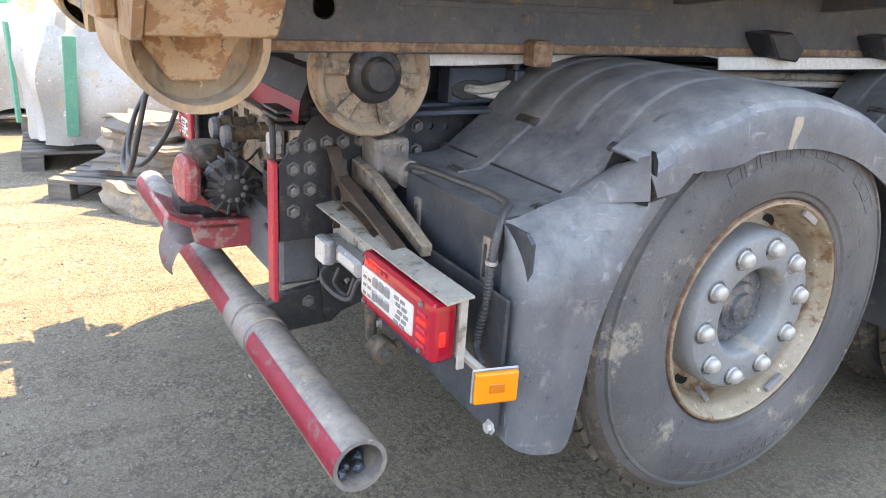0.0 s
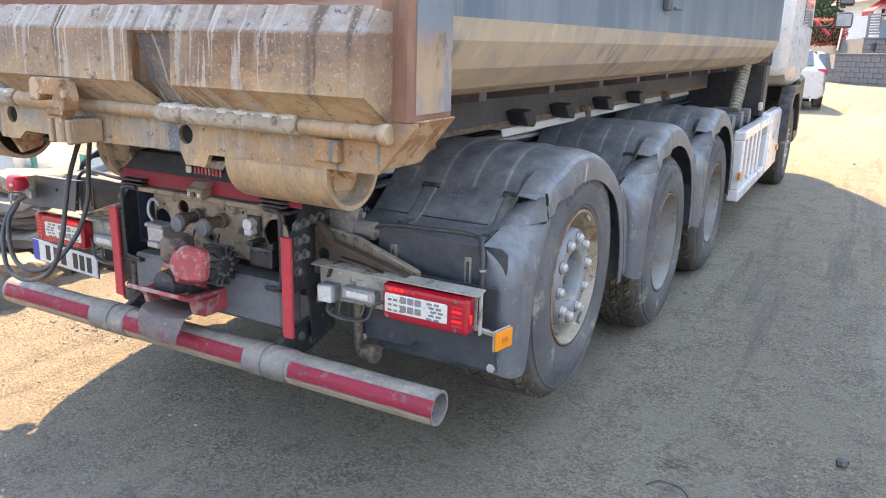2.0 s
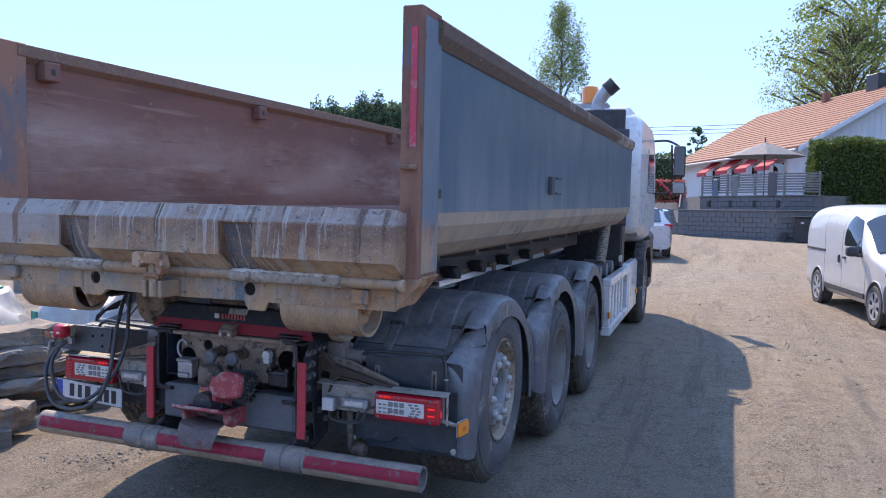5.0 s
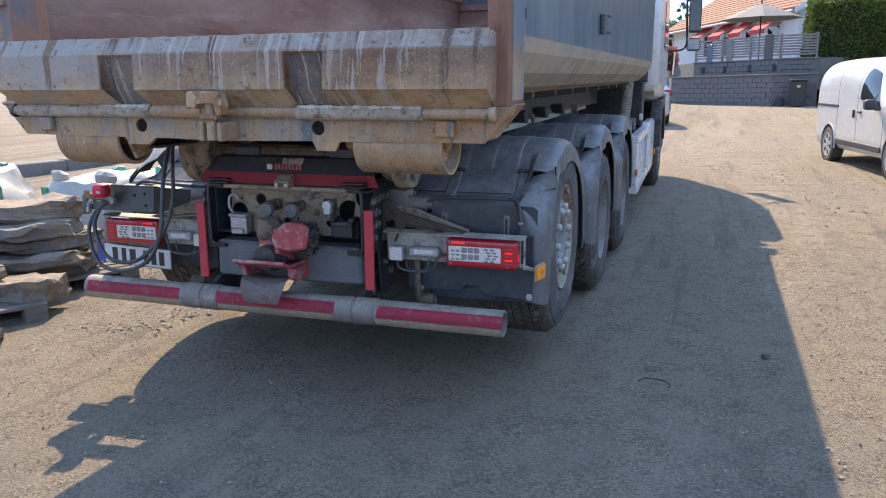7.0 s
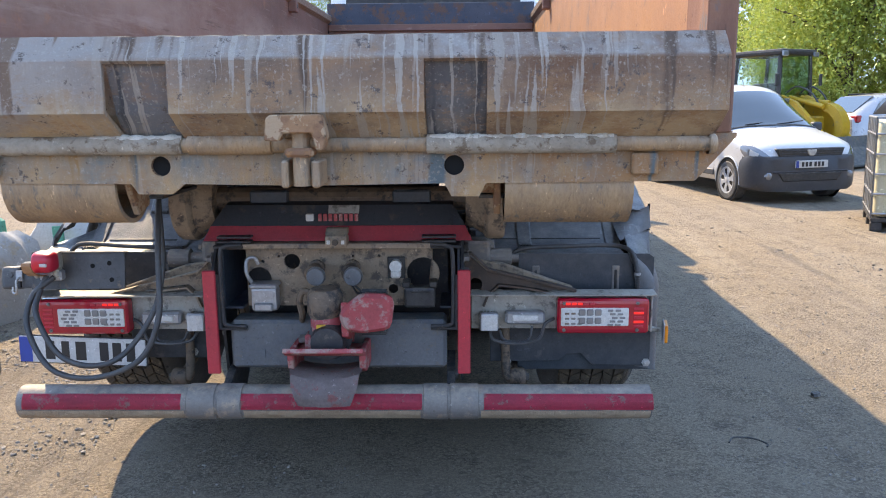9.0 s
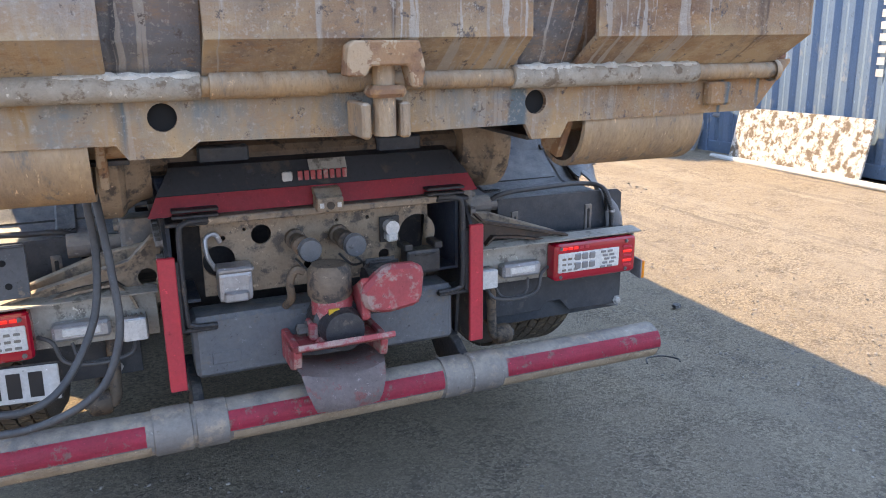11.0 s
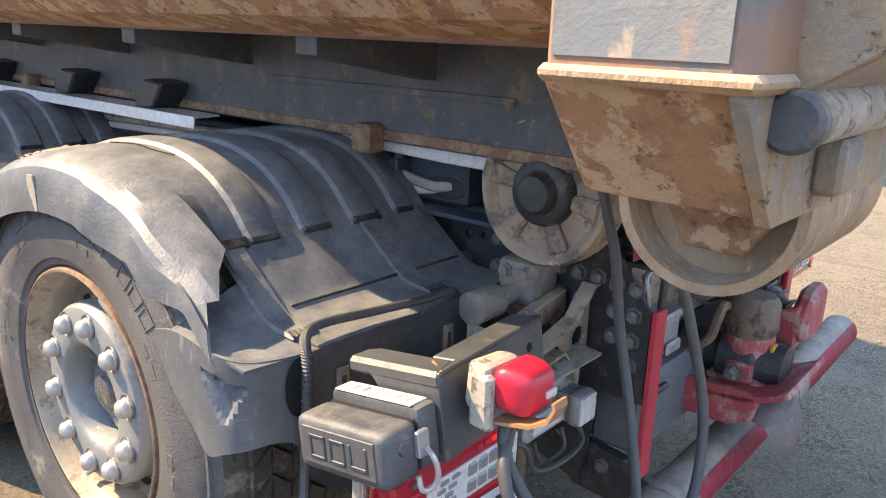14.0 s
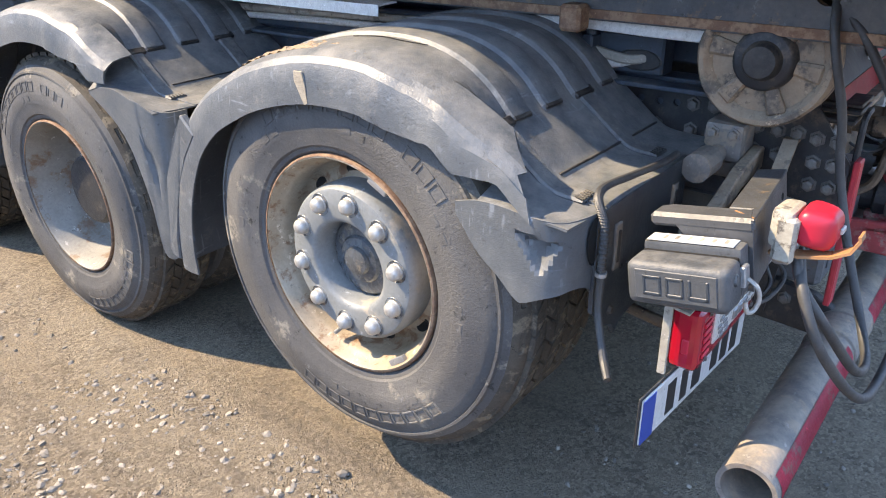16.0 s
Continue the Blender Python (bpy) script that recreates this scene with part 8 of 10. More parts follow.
def block_wall(name, label, a, b, z0, z1, thick=0.25, course=0.2, length=0.42):
    """A wall of split concrete blocks from a to b, each block a piece."""
    a, b = Vector(a), Vector(b)
    d = (b - a)
    ang = math.degrees(math.atan2(d.y, d.x))
    wl = tagged(part(name, box(0, d.length, 0.02, thick, 0, z1 - z0, 0.0), "block", at=pose(a.x, a.y, z0, 0, 0, ang)), label, "wall", kind="structure")
    me = link_mesh("block", box(0.006, length - 0.006, -0.012, 0.06, 0.006, course - 0.006, 0.012), "block")
    n = int(round((z1 - z0) / course))
    for k in range(n):
        off = 0 if k % 2 else -length / 2
        i = 0
        while off + length * (i + 1) <= d.length + 0.01:
            x = off + length * i
            i += 1
            if x < -0.01:
                continue
            o = new("block", me)
            o.parent, o.matrix_basis = wl, Matrix.Translation((x, 0, k * course))
    part("coping", box(-0.03, d.length + 0.03, -0.04, thick + 0.03, z1 - z0, z1 - z0 + 0.05, 0.01), "block_cap", wl)
    return wl


block_wall("wall_terrace_low", "grey split concrete block retaining wall", (0.7, 33.0), (4.60, 29.7), 0.5, 1.78)
block_wall("wall_terrace_side", "grey split concrete block retaining wall", (4.60, 29.7), (6.2, 29.6), 0.5, 1.78)
block_wall("wall_terrace_high", "upper grey concrete block terrace wall", (1.6, 34.0), (4.95, 31.0), 1.78, 2.41)
block_wall("wall_terrace_back", "upper grey concrete block terrace wall", (4.95, 31.0), (6.3, 30.8), 1.78, 2.41)
tp = bmesh.new()
prism([(0.7, 33.1), (4.62, 29.82), (6.15, 29.75), (6.9, 31.5), (6.6, 37.5), (1.0, 50), (-1.5, 46)], "z", 1.2, 1.79, 0.0, tp)
tagged(part("terrace_fill", tp, "block_cap"), "paved terrace edge behind the low wall", "terrace", kind="structure")
tp = bmesh.new()
prism([(1.7, 34.1), (5.0, 31.15), (6.3, 30.98), (17.5, 38), (16, 44), (0.5, 52), (-1.5, 46)], "z", 1.79, 2.44, 0.0, tp)
tagged(part("terrace_floor", tp, "block_cap"), "raised terrace floor in front of the house", "terrace", kind="structure")


def terrace_fence(a, b, z):
    a, b = Vector(a), Vector(b)
    d = b - a
    f = thing("terrace_fence", "grey wooden terrace fence of horizontal slats", "fence", pose(a.x, a.y, z, 0, 0, math.degrees(math.atan2(d.y, d.x))), group="terrace fences")
    n = max(2, round(d.length / 1.25) + 1)
    for i in range(n):
        x = d.length * i / (n - 1)
        part("post", box(x - 0.04, x + 0.04, -0.04, 0.04, 0, 0.95, 0.006), "slat_grey", f)
    for k in range(8):
        part("slat", box(0, d.length, -0.055, -0.04, 0.10 + k * 0.105, 0.17 + k * 0.105, 0.003), "slat_grey", f)


terrace_fence((1.7, 33.95), (4.95, 31.05), 2.46)
terrace_fence((4.95, 31.05), (6.25, 30.85), 2.46)
for k, f in enumerate((0.12, 0.38, 0.66, 0.92)):
    x, y = 1.6 + (5.0 - 1.6) * f, 34.0 - 3.0 * f
    tagged(part("wall_lamp", box(x - 0.07, x + 0.05, y - 0.14, y - 0.04, 1.95, 2.25, 0.02), "black_plastic"), "small black lamp on the terrace wall", "wall lamp", group="terrace lamps")
# parasol, cloths over the rail
pa = thing("parasol", "light grey open parasol on the terrace", "parasol", pose(4.35, 34.5, 2.45))
part("pole", rod((0, 0, 0), (0, 0, 2.7), 0.03), "black_plastic", pa)
part("canopy", lathe([(0, 2.48), (0.8, 2.20), (1.72, 1.82), (1.72, 1.80), (0.8, 2.17), (0, 2.45)], "z", seg=8), "slat_grey", pa)
for (x, y, w, hh, mt) in ((4.55, 31.38, 0.42, 1.0, "body_beam"), (3.1, 32.65, 0.34, 0.9, "slat_grey"), (2.3, 33.3, 0.3, 0.75, "body_side")):
    tagged(part("cloth", ruffle(moved(box(-w / 2, w / 2, -0.07, -0.05, 2.42, 2.42 + hh, 0.01), pose(x, y, 0, 0, 0, -42)), 0.05, 3), mt), "grey cloth hung over the terrace fence", "cloth")
tagged(part("bench_frame", sweep([(0.2, 37, 2.6), (-0.6, 37.5, 3.3), (-1.2, 38, 2.7)], 0.06, 8), "awning"), "red painted metal frame by the terrace", "frame")
M["leaf_flower"] = leaf_mat("leaf_flower", (0.38, 0.05, 0.05), (0.45, 0.16, 0.12))
hedge("flower_bush", "red flowering bush beside the terrace steps", (-0.4, 38.5, 2.2), (2.4, 1.4, 1.2), "leaf_flower", 71, 2600, 0.06, category="shrub")
st = tagged(thing("terrace_steps", "grey stone steps with wooden rails", "steps"), kind="structure")
for i in range(6):
    part("step", box(-0.9, 0.7, 33.2 + 0.32 * i, 33.6 + 0.32 * i, 0.6, 0.98 + 0.17 * i, 0.01), "block_cap", st)
part("handrail", rod((0.75, 33.0, 1.9), (0.75, 35.2, 3.0), 0.04), "slat_grey", st)
# wheelie bins
for x, y, rz in ((5.48, 29.2, -3),):
    wb = thing("wheelie_bin", "dark green plastic wheelie bin by the wall", "bin", pose(x, y, GZ(x, y), 0, 0, rz), group="bins")
    part("tub", prism([(-0.22, 0), (0.22, 0), (0.28, 0.95), (-0.28, 0.95)], "y", -0.3, 0.3, 0.02), "black_plastic", wb)
    part("lid", box(-0.30, 0.30, -0.36, 0.32, 0.95, 1.03, 0.03), "black_plastic", wb)
    part("sticker", box(-0.06, 0.06, -0.305, -0.30, 0.72, 0.80, 0.0), "plate_white", wb)
    part("wheel", rod((-0.26, 0.26, 0.1), (0.26, 0.26, 0.1), 0.1), "rubber", wb)
tagged(part("stone_box", box(4.75, 5.0, 29.45, 29.7, 0.55, 0.95, 0.02), "black_plastic"), "small dark box standing by the wall", "box")
# overhead wires
for dz in (0, 0.35, 0.7):
    tagged(part("overhead_wire", sweep([(-30, 70, 9.6 + dz), (-5, 72, 9.0 + dz), (30, 75, 9.9 + dz)], 0.025, 5), "black_plastic"), "thin black overhead wire", "wire", group="overhead wires")


# ---- vehicles in the yard ----
M["van_white"] = surface("van_white", (0.54, 0.55, 0.55), (0.51, 0.515, 0.515), rough=0.35, scale=2, coat=0.6, vary=0.02, bump=0.0)
M["bumper_grey"] = surface("bumper_grey", (0.035, 0.038, 0.045), (0.05, 0.052, 0.058), rough=0.5, scale=4)
M["silver"] = surface("silver_paint", (0.42, 0.43, 0.45), (0.36, 0.37, 0.39), rough=0.3, metal=0.4, scale=2, coat=0.7, vary=0.03)
M["loader_yellow"] = surface("loader_yellow", (0.62, 0.36, 0.02), (0.52, 0.30, 0.02), (0.3, 0.2, 0.08), rough=0.45, scale=4, patch_amount=0.1)
M["glass_tint"] = plain("glass_tint", (0.03, 0.04, 0.045), 0.05, coat=1.0)
M["head_lamp"] = plain("head_lamp", (0.19, 0.205, 0.225), 0.10, 0.3, coat=1.0)


def loft(sections, mat, parent, name, label="", close=True):
    """Skins a row of outlines that all have the same number of points."""
    t = bmesh.new()
    rings = [[t.verts.new(p) for p in s] for s in sections]
    k = len(rings[0])
    for a, b in zip(rings, rings[1:]):
        for i in range(k):
            t.faces.new((a[i], a[(i + 1) % k], b[(i + 1) % k], b[i]))
    t.faces.new(rings[0][::-1])
    t.faces.new(rings[-1])
    bmesh.ops.recalc_face_normals(t, faces=t.faces)
    return part(name, t, mat, parent, label, smooth=True)


def car_wheel(parent, x, y, r, w, side):
    bm = lathe([(r * 0.62, 0.0), (r * 0.66, 0.012), (r * 0.9, 0.012), (r * 0.97, -0.01), (r, -0.03), (r, -w + 0.03), (r * 0.9, -w), (r * 0.6, -w)], "x", seg=36)
    m = Matrix.Translation((x, y, r)) @ (Matrix.Identity(4) if side > 0 else Matrix.Rotation(math.pi, 4, "Z"))
    wl = part("wheel", bm, "rubber", parent, at=m, smooth=True)
    part("rim", lathe([(0.0, -0.030), (r * 0.52, -0.030), (r * 0.60, -0.004), (r * 0.66, 0.010), (r * 0.69, 0.012)], "x", seg=36), "black_plastic", wl, smooth=True)
    part("rim_edge", lathe([(r * 0.57, -0.010), (r * 0.60, 0.006), (r * 0.665, 0.014), (r * 0.69, 0.010)], "x", seg=36), "alloy", wl, smooth=True)
    for i in range(6):
        part("spoke", moved(prism([(r * 0.10, -r * 0.11), (r * 0.10, r * 0.11), (r * 0.38, r * 0.10), (r * 0.60, r * 0.20), (r * 0.60, -r * 0.20), (r * 0.38, -r * 0.10)], "x", -0.022, 0.006, 0.004), Matrix.Rotation(radians(60 * i + 15), 4, "X")), "alloy", wl)
    part("hub_cap", lathe([(0.0, 0.014), (r * 0.12, 0.012), (r * 0.19, 0.004), (r * 0.20, -0.02)], "x", seg=20), "alloy", wl, smooth=True)


def half_section(y, pts):
    """A closed outline at y from (half width, height) points on one side."""
    return [(x, y, z) for x, z in pts] + [(-x, y, z) for x, z in reversed(pts)]


# outline of the van along its length: y, half width, height at the middle, height of the shoulder, roundness
VAN = [(-2.20, 0.56, 0.800, 0.60, 2.4), (-2.16, 0.68, 0.865, 0.66, 2.4), (-2.08, 0.775, 0.925, 0.72, 2.5), (-1.92, 0.842, 0.985, 0.78, 2.6), (-1.65, 0.868, 1.040, 0.84, 2.8), (-1.38, 0.874, 1.085, 0.90, 3.0),
       (-1.18, 0.875, 1.130, 0.93, 3.0), (-0.90, 0.875, 1.345, 0.96, 2.6), (-0.62, 0.875, 1.560, 0.98, 2.5), (-0.36, 0.875, 1.715, 0.99, 2.8), (-0.10, 0.875, 1.785, 0.99, 3.3), (0.40, 0.875, 1.825, 0.99, 3.8),
       (1.20, 0.875, 1.830, 0.99, 4.2), (1.80, 0.874, 1.815, 0.99, 4.2), (2.08, 0.866, 1.790, 0.98, 4.0), (2.17, 0.852, 1.70, 0.95, 3.6), (2.20, 0.80, 1.40, 0.90, 2.6)]


def van_at(y):
    """The outline's numbers at any y, smoothly between the given ones."""
    k = max(1, min(len(VAN) - 3, next((i for i in range(len(VAN) - 1) if y <= VAN[i + 1][0]), len(VAN) - 2)))
    p0, p1, p2, p3 = VAN[k - 1:k + 3]
    u = max(-1.0, min(2.0, (y - p1[0]) / (p2[0] - p1[0])))
    out = []
    for q in range(1, 5):
        m1 = (p2[q] - p0[q]) / (p2[0] - p0[0]) * (p2[0] - p1[0])
        m2 = (p3[q] - p1[q]) / (p3[0] - p1[0]) * (p2[0] - p1[0])
        out.append((2 * u ** 3 - 3 * u * u + 1) * p1[q] + (u ** 3 - 2 * u * u + u) * m1 + (-2 * u ** 3 + 3 * u * u) * p2[q] + (u ** 3 - u * u) * m2)
    return out


def van_skin(y, a, out=0.0):
    """A point of the right-hand skin: a runs from the sill (0) over the shoulder (0.4) to the middle of the roof (1)."""
    w, top, sh, n = van_at(y)
    if a < 0.4:
        z = 0.27 + (sh - 0.27) * a / 0.4
        x = w * (1 - 0.10 * max(0.0, 1 - a / 0.10) ** 2)
        return Vector((x + out, y, z))
    t = (a - 0.4) / 0.6 * math.pi / 2
    x = w * max(0.0, math.cos(t)) ** (2 / n)
    z = sh + (top - sh) * max(0.0, math.sin(t)) ** (2 / n)
    d = Vector((math.cos(t), 0, math.sin(t)))
    return Vector((x, y, z)) + d * out


def van_patch(rows, s, out, thick=0.006):
    """A sheet lying on the skin: rows of (y, a) pairs."""
    t = bmesh.new()
    g = []
    for row in rows:
        line = []
        for y, a in row:
            p = van_skin(y, a, out)
            line.append(t.verts.new((p.x * s, p.y, p.z)))
        g.append(line)
    for a, b in zip(g, g[1:]):
        for i in range(len(a) - 1):
            t.faces.new((a[i], a[i + 1], b[i + 1], b[i]))
    bmesh.ops.recalc_face_normals(t, faces=t.faces)
    bmesh.ops.solidify(t, geom=t.faces[:], thickness=thick)
    return t


def steps(a, b, n):
    return [a + (b - a) * i / n for i in range(n + 1)]


def van(at):
    """Small white panel van; nose towards -y."""
    v = thing("panel_van", "white small panel van with dark grey bumper", "van", at)
    t = bmesh.new()
    rings = []
    for y in steps(-2.20, -1.0, 26) + steps(-0.95, 0.0, 20) + steps(0.1, 2.0, 20) + steps(2.03, 2.20, 8):
        half = [van_skin(y, a) for a in steps(0.0, 0.4, 8) + steps(0.44, 1.0, 18)]
        rings.append([t.verts.new(p) for p in half] + [t.verts.new((-p.x, p.y, p.z)) for p in reversed(half[:-1])])
    for a, b in zip(rings, rings[1:]):
        for i in range(len(a)):
            t.faces.new((a[i], a[(i + 1) % len(a)], b[(i + 1) % len(a)], b[i]))
    t.faces.new(rings[0][::-1])
    t.faces.new(rings[-1])
    bmesh.ops.recalc_face_normals(t, faces=t.faces)
    part("body", t, "van_white", v, smooth=True)
    # windscreen over the whole slope, with a dark edge
    t = bmesh.new()
    g = []
    for y in steps(-1.13, -0.40, 14):
        row = []
        for u in steps(-1.0, 1.0, 24):
            edge = 0.645 + 0.045 * (y + 1.13) / 0.73
            p = van_skin(y + 0.10 * (1 - abs(u)) ** 2 * (-1 if y < -0.8 else 0) * (y + 0.8) / -0.33, 1.0 - abs(u) * (1.0 - edge), 0.007)
            row.append(t.verts.new((p.x * (1 if u > 0 else -1), p.y, p.z)))
        g.append(row)
    for a, b in zip(g, g[1:]):
        for i in range(24):
            t.faces.new((a[i], a[i + 1], b[i + 1], b[i]))
    bmesh.ops.recalc_face_normals(t, faces=t.faces)
    bmesh.ops.solidify(t, geom=t.faces[:], thickness=0.006)
    part("windscreen", t, "glass_tint", v, smooth=True)
    t = bmesh.new()
    cowl = [van_skin(-1.165, a, 0.006) for a in steps(0.66, 1.0, 10)]
    line = [Vector((-p.x, p.y, p.z)) for p in cowl] + cowl[-2::-1]
    part("cowl", sweep(line, 0.016, 8, 2), "black_plastic", v)
    for x in (0.10, -0.45):
        part("wiper", sweep([(x, -1.14, 1.165), (x + 0.25, -1.11, 1.185), (x + 0.52, -1.03, 1.205)], 0.008, 6), "black_plastic", v)
    # dark bumper wrapped round the nose, rising to the wheel arches
    low = []
    for y, w, z in ((-2.245, 0.46, 0.700), (-2.235, 0.58, 0.705), (-2.20, 0.70, 0.712), (-2.12, 0.795, 0.72), (-1.98, 0.862, 0.735), (-1.86, 0.884, 0.715), (-1.76, 0.886, 0.66)):
        low.append(half_section(y, [(w * 0.90, 0.20), (w * 0.985, 0.25), (w, 0.34), (w, 0.52), (w * 0.995, z - 0.05), (w * 0.97, z), (w * 0.80, z + 0.012)]))
    loft(low, "bumper_grey", v, "front_bumper")
    gr = part("grille", prism([(-0.55, 0.835), (0.55, 0.835), (0.50, 0.70), (0.42, 0.672), (-0.42, 0.672), (-0.50, 0.70)], "y", -2.232, -2.12, 0.012), "black_plastic", v)
    for k in range(4):
        part("grille_bar", box(-0.50 + 0.012 * (3 - k), 0.50 - 0.012 * (3 - k), -2.241, -2.228, 0.692 + 0.035 * k, 0.701 + 0.035 * k, 0.003), "bumper_grey", gr)
    part("badge", prism([(-0.075, 0.812), (0.075, 0.812), (0.068, 0.765), (0.030, 0.722), (-0.030, 0.722), (-0.068, 0.765)], "y", -2.256, -2.235, 0.006), "steel", v)
    part("air_intake", prism([(-0.52, 0.475), (0.52, 0.475), (0.44, 0.345), (-0.44, 0.345)], "y", -2.256, -2.16, 0.012), "black_plastic", v)
    part("bumper_lip", box(-0.60, 0.60, -2.252, -2.20, 0.475, 0.505, 0.012), "bumper_grey", v)
    pl = part("number_plate", box(-0.26, 0.26, -2.268, -2.246, 0.545, 0.655, 0.006), "plate_white", v)
    part("blue_field", box(-0.256, -0.213, -2.2715, -2.267, 0.549, 0.651, 0.0), "plate_blue", pl)
    for i in range(6):
        part("plate_bar", box(-0.165 + 0.060 * i + (0.02 if i > 2 else 0), -0.128 + 0.060 * i + (0.02 if i > 2 else 0), -2.2715, -2.267, 0.565, 0.635, 0.0), "plate_bar", pl)
    for s in (1, -1):
        # head light: a swept lens round the corner of the nose, chrome bowl behind
        rows = [[(y, a0 + (a1 - a0) * f) for f in steps(0, 1, 5)] for y, a0, a1 in ((-2.175, 0.38, 0.52), (-2.13, 0.345, 0.545), (-2.07, 0.325, 0.555), (-2.0, 0.32, 0.555), (-1.93, 0.325, 0.545), (-1.86, 0.34, 0.52), (-1.80, 0.365, 0.49), (-1.76, 0.39, 0.45))]
        hl = part("head_light", van_patch(rows, s, 0.010, 0.012), "head_lamp", v, smooth=True)
        rows = [[(y, 0.37 + 0.10 * f) for f in steps(0, 1, 3)] for y in steps(-2.10, -1.97, 3)]
        part("bulb", van_patch(rows, s, 0.013, 0.003), "plate_white", hl, smooth=True)
        part("lamp_rim", van_patch([[(y, a) for a in steps(0.305, 0.33, 1)] for y in steps(-2.13, -1.82, 8)], s, 0.011, 0.008), "bumper_grey", hl)
        part("fog_lamp", lathe([(0, -0.016), (0.045, -0.014), (0.055, -0.006), (0.06, 0.03)], "y", (s * 0.655, -2.215, 0.43), 18), "head_lamp", v, smooth=True)
        for y in (-1.42, 1.39):
            car_wheel(v, s * 0.878, y, 0.315, 0.20, s)
            part("arch_hollow", lathe([(0.0, 0.0), (0.352, 0.0), (0.358, -0.004 * s)], "x", (s * 0.8775, y, 0.322), 32), "deep_black", v)
            arc = [(s * 0.878, y + 0.362 * math.cos(radians(q)), 0.322 + 0.362 * math.sin(radians(q))) for q in range(-8, 189, 14)]
            part("arch_lip", sweep(arc, 0.012, 6, 2), "van_white" if y > 0 else "van_white", v)
        part("side_strip", box(s * 0.868, s * 0.892, -0.98, 0.98, 0.36, 0.455, 0.010), "bumper_grey", v)
        # door window: slanted front edge, upright back edge
        rows = []
        for f in steps(0, 1, 8):
            a = 0.425 + 0.27 * f
            rows.append([(y, a) for y in steps(-0.86 + 0.52 * f ** 1.1, 0.00 - 0.03 * f, 8)])
        dw = part("door_window", van_patch(rows, s, 0.005), "glass_tint", v, smooth=True)
        part("window_bar", van_patch([[(y, a) for y in (-0.62 + 0.02, -0.60 + 0.045)] for a in steps(0.425, 0.56, 4)], s, 0.009), "black_plastic", dw)
        part("mirror", box(s * 0.93, s * 1.10, -0.86, -0.72, 1.01, 1.17, 0.05, seg=3), "bumper_grey", v, smooth=True)
        part("mirror_arm", box(s * 0.86, s * 0.95, -0.82, -0.76, 1.00, 1.05, 0.012), "bumper_grey", v)
        part("door_handle", box(s * 0.876, s * 0.902, -0.10, 0.04, 0.925, 0.965, 0.010), "bumper_grey", v)
        part("door_handle", box(s * 0.876, s * 0.902, 0.20, 0.255, 0.84, 0.975, 0.010), "bumper_grey", v)
        part("slide_rail", box(s * 0.872, s * 0.886, 0.98, 2.08, 0.985, 1.035, 0.006), "bumper_grey", v)
        for y, lo, hi in ((0.10, 0.10, 0.74), (-0.98, 0.10, 0.36), (1.02, 0.10, 0.74)):
            part("door_gap", van_patch([[(y, a), (y + 0.008, a)] for a in steps(lo, hi, 16)], s, 0.0015, 0.002), "bumper_grey", v)
        part("roof_seam", van_patch([[(y, 0.752), (y, 0.760)] for y in steps(-0.35, 2.0, 14)], s, 0.002, 0.003), "bumper_grey", v)
        part("bonnet_seam", van_patch([[(y, 0.560), (y, 0.568)] for y in steps(-2.0, -1.2, 10)], s, 0.0015, 0.002), "bumper_grey", v)
    part("aerial", sweep([(0, -0.24, 1.77), (0, -0.20, 1.84), (0, -0.13, 1.93)], 0.006, 6), "black_plastic", v)
    return v


van(pose(5.03, 10.1, 0.13, 0.6, 0, 9.4) @ Matrix.Scale(0.94, 4))


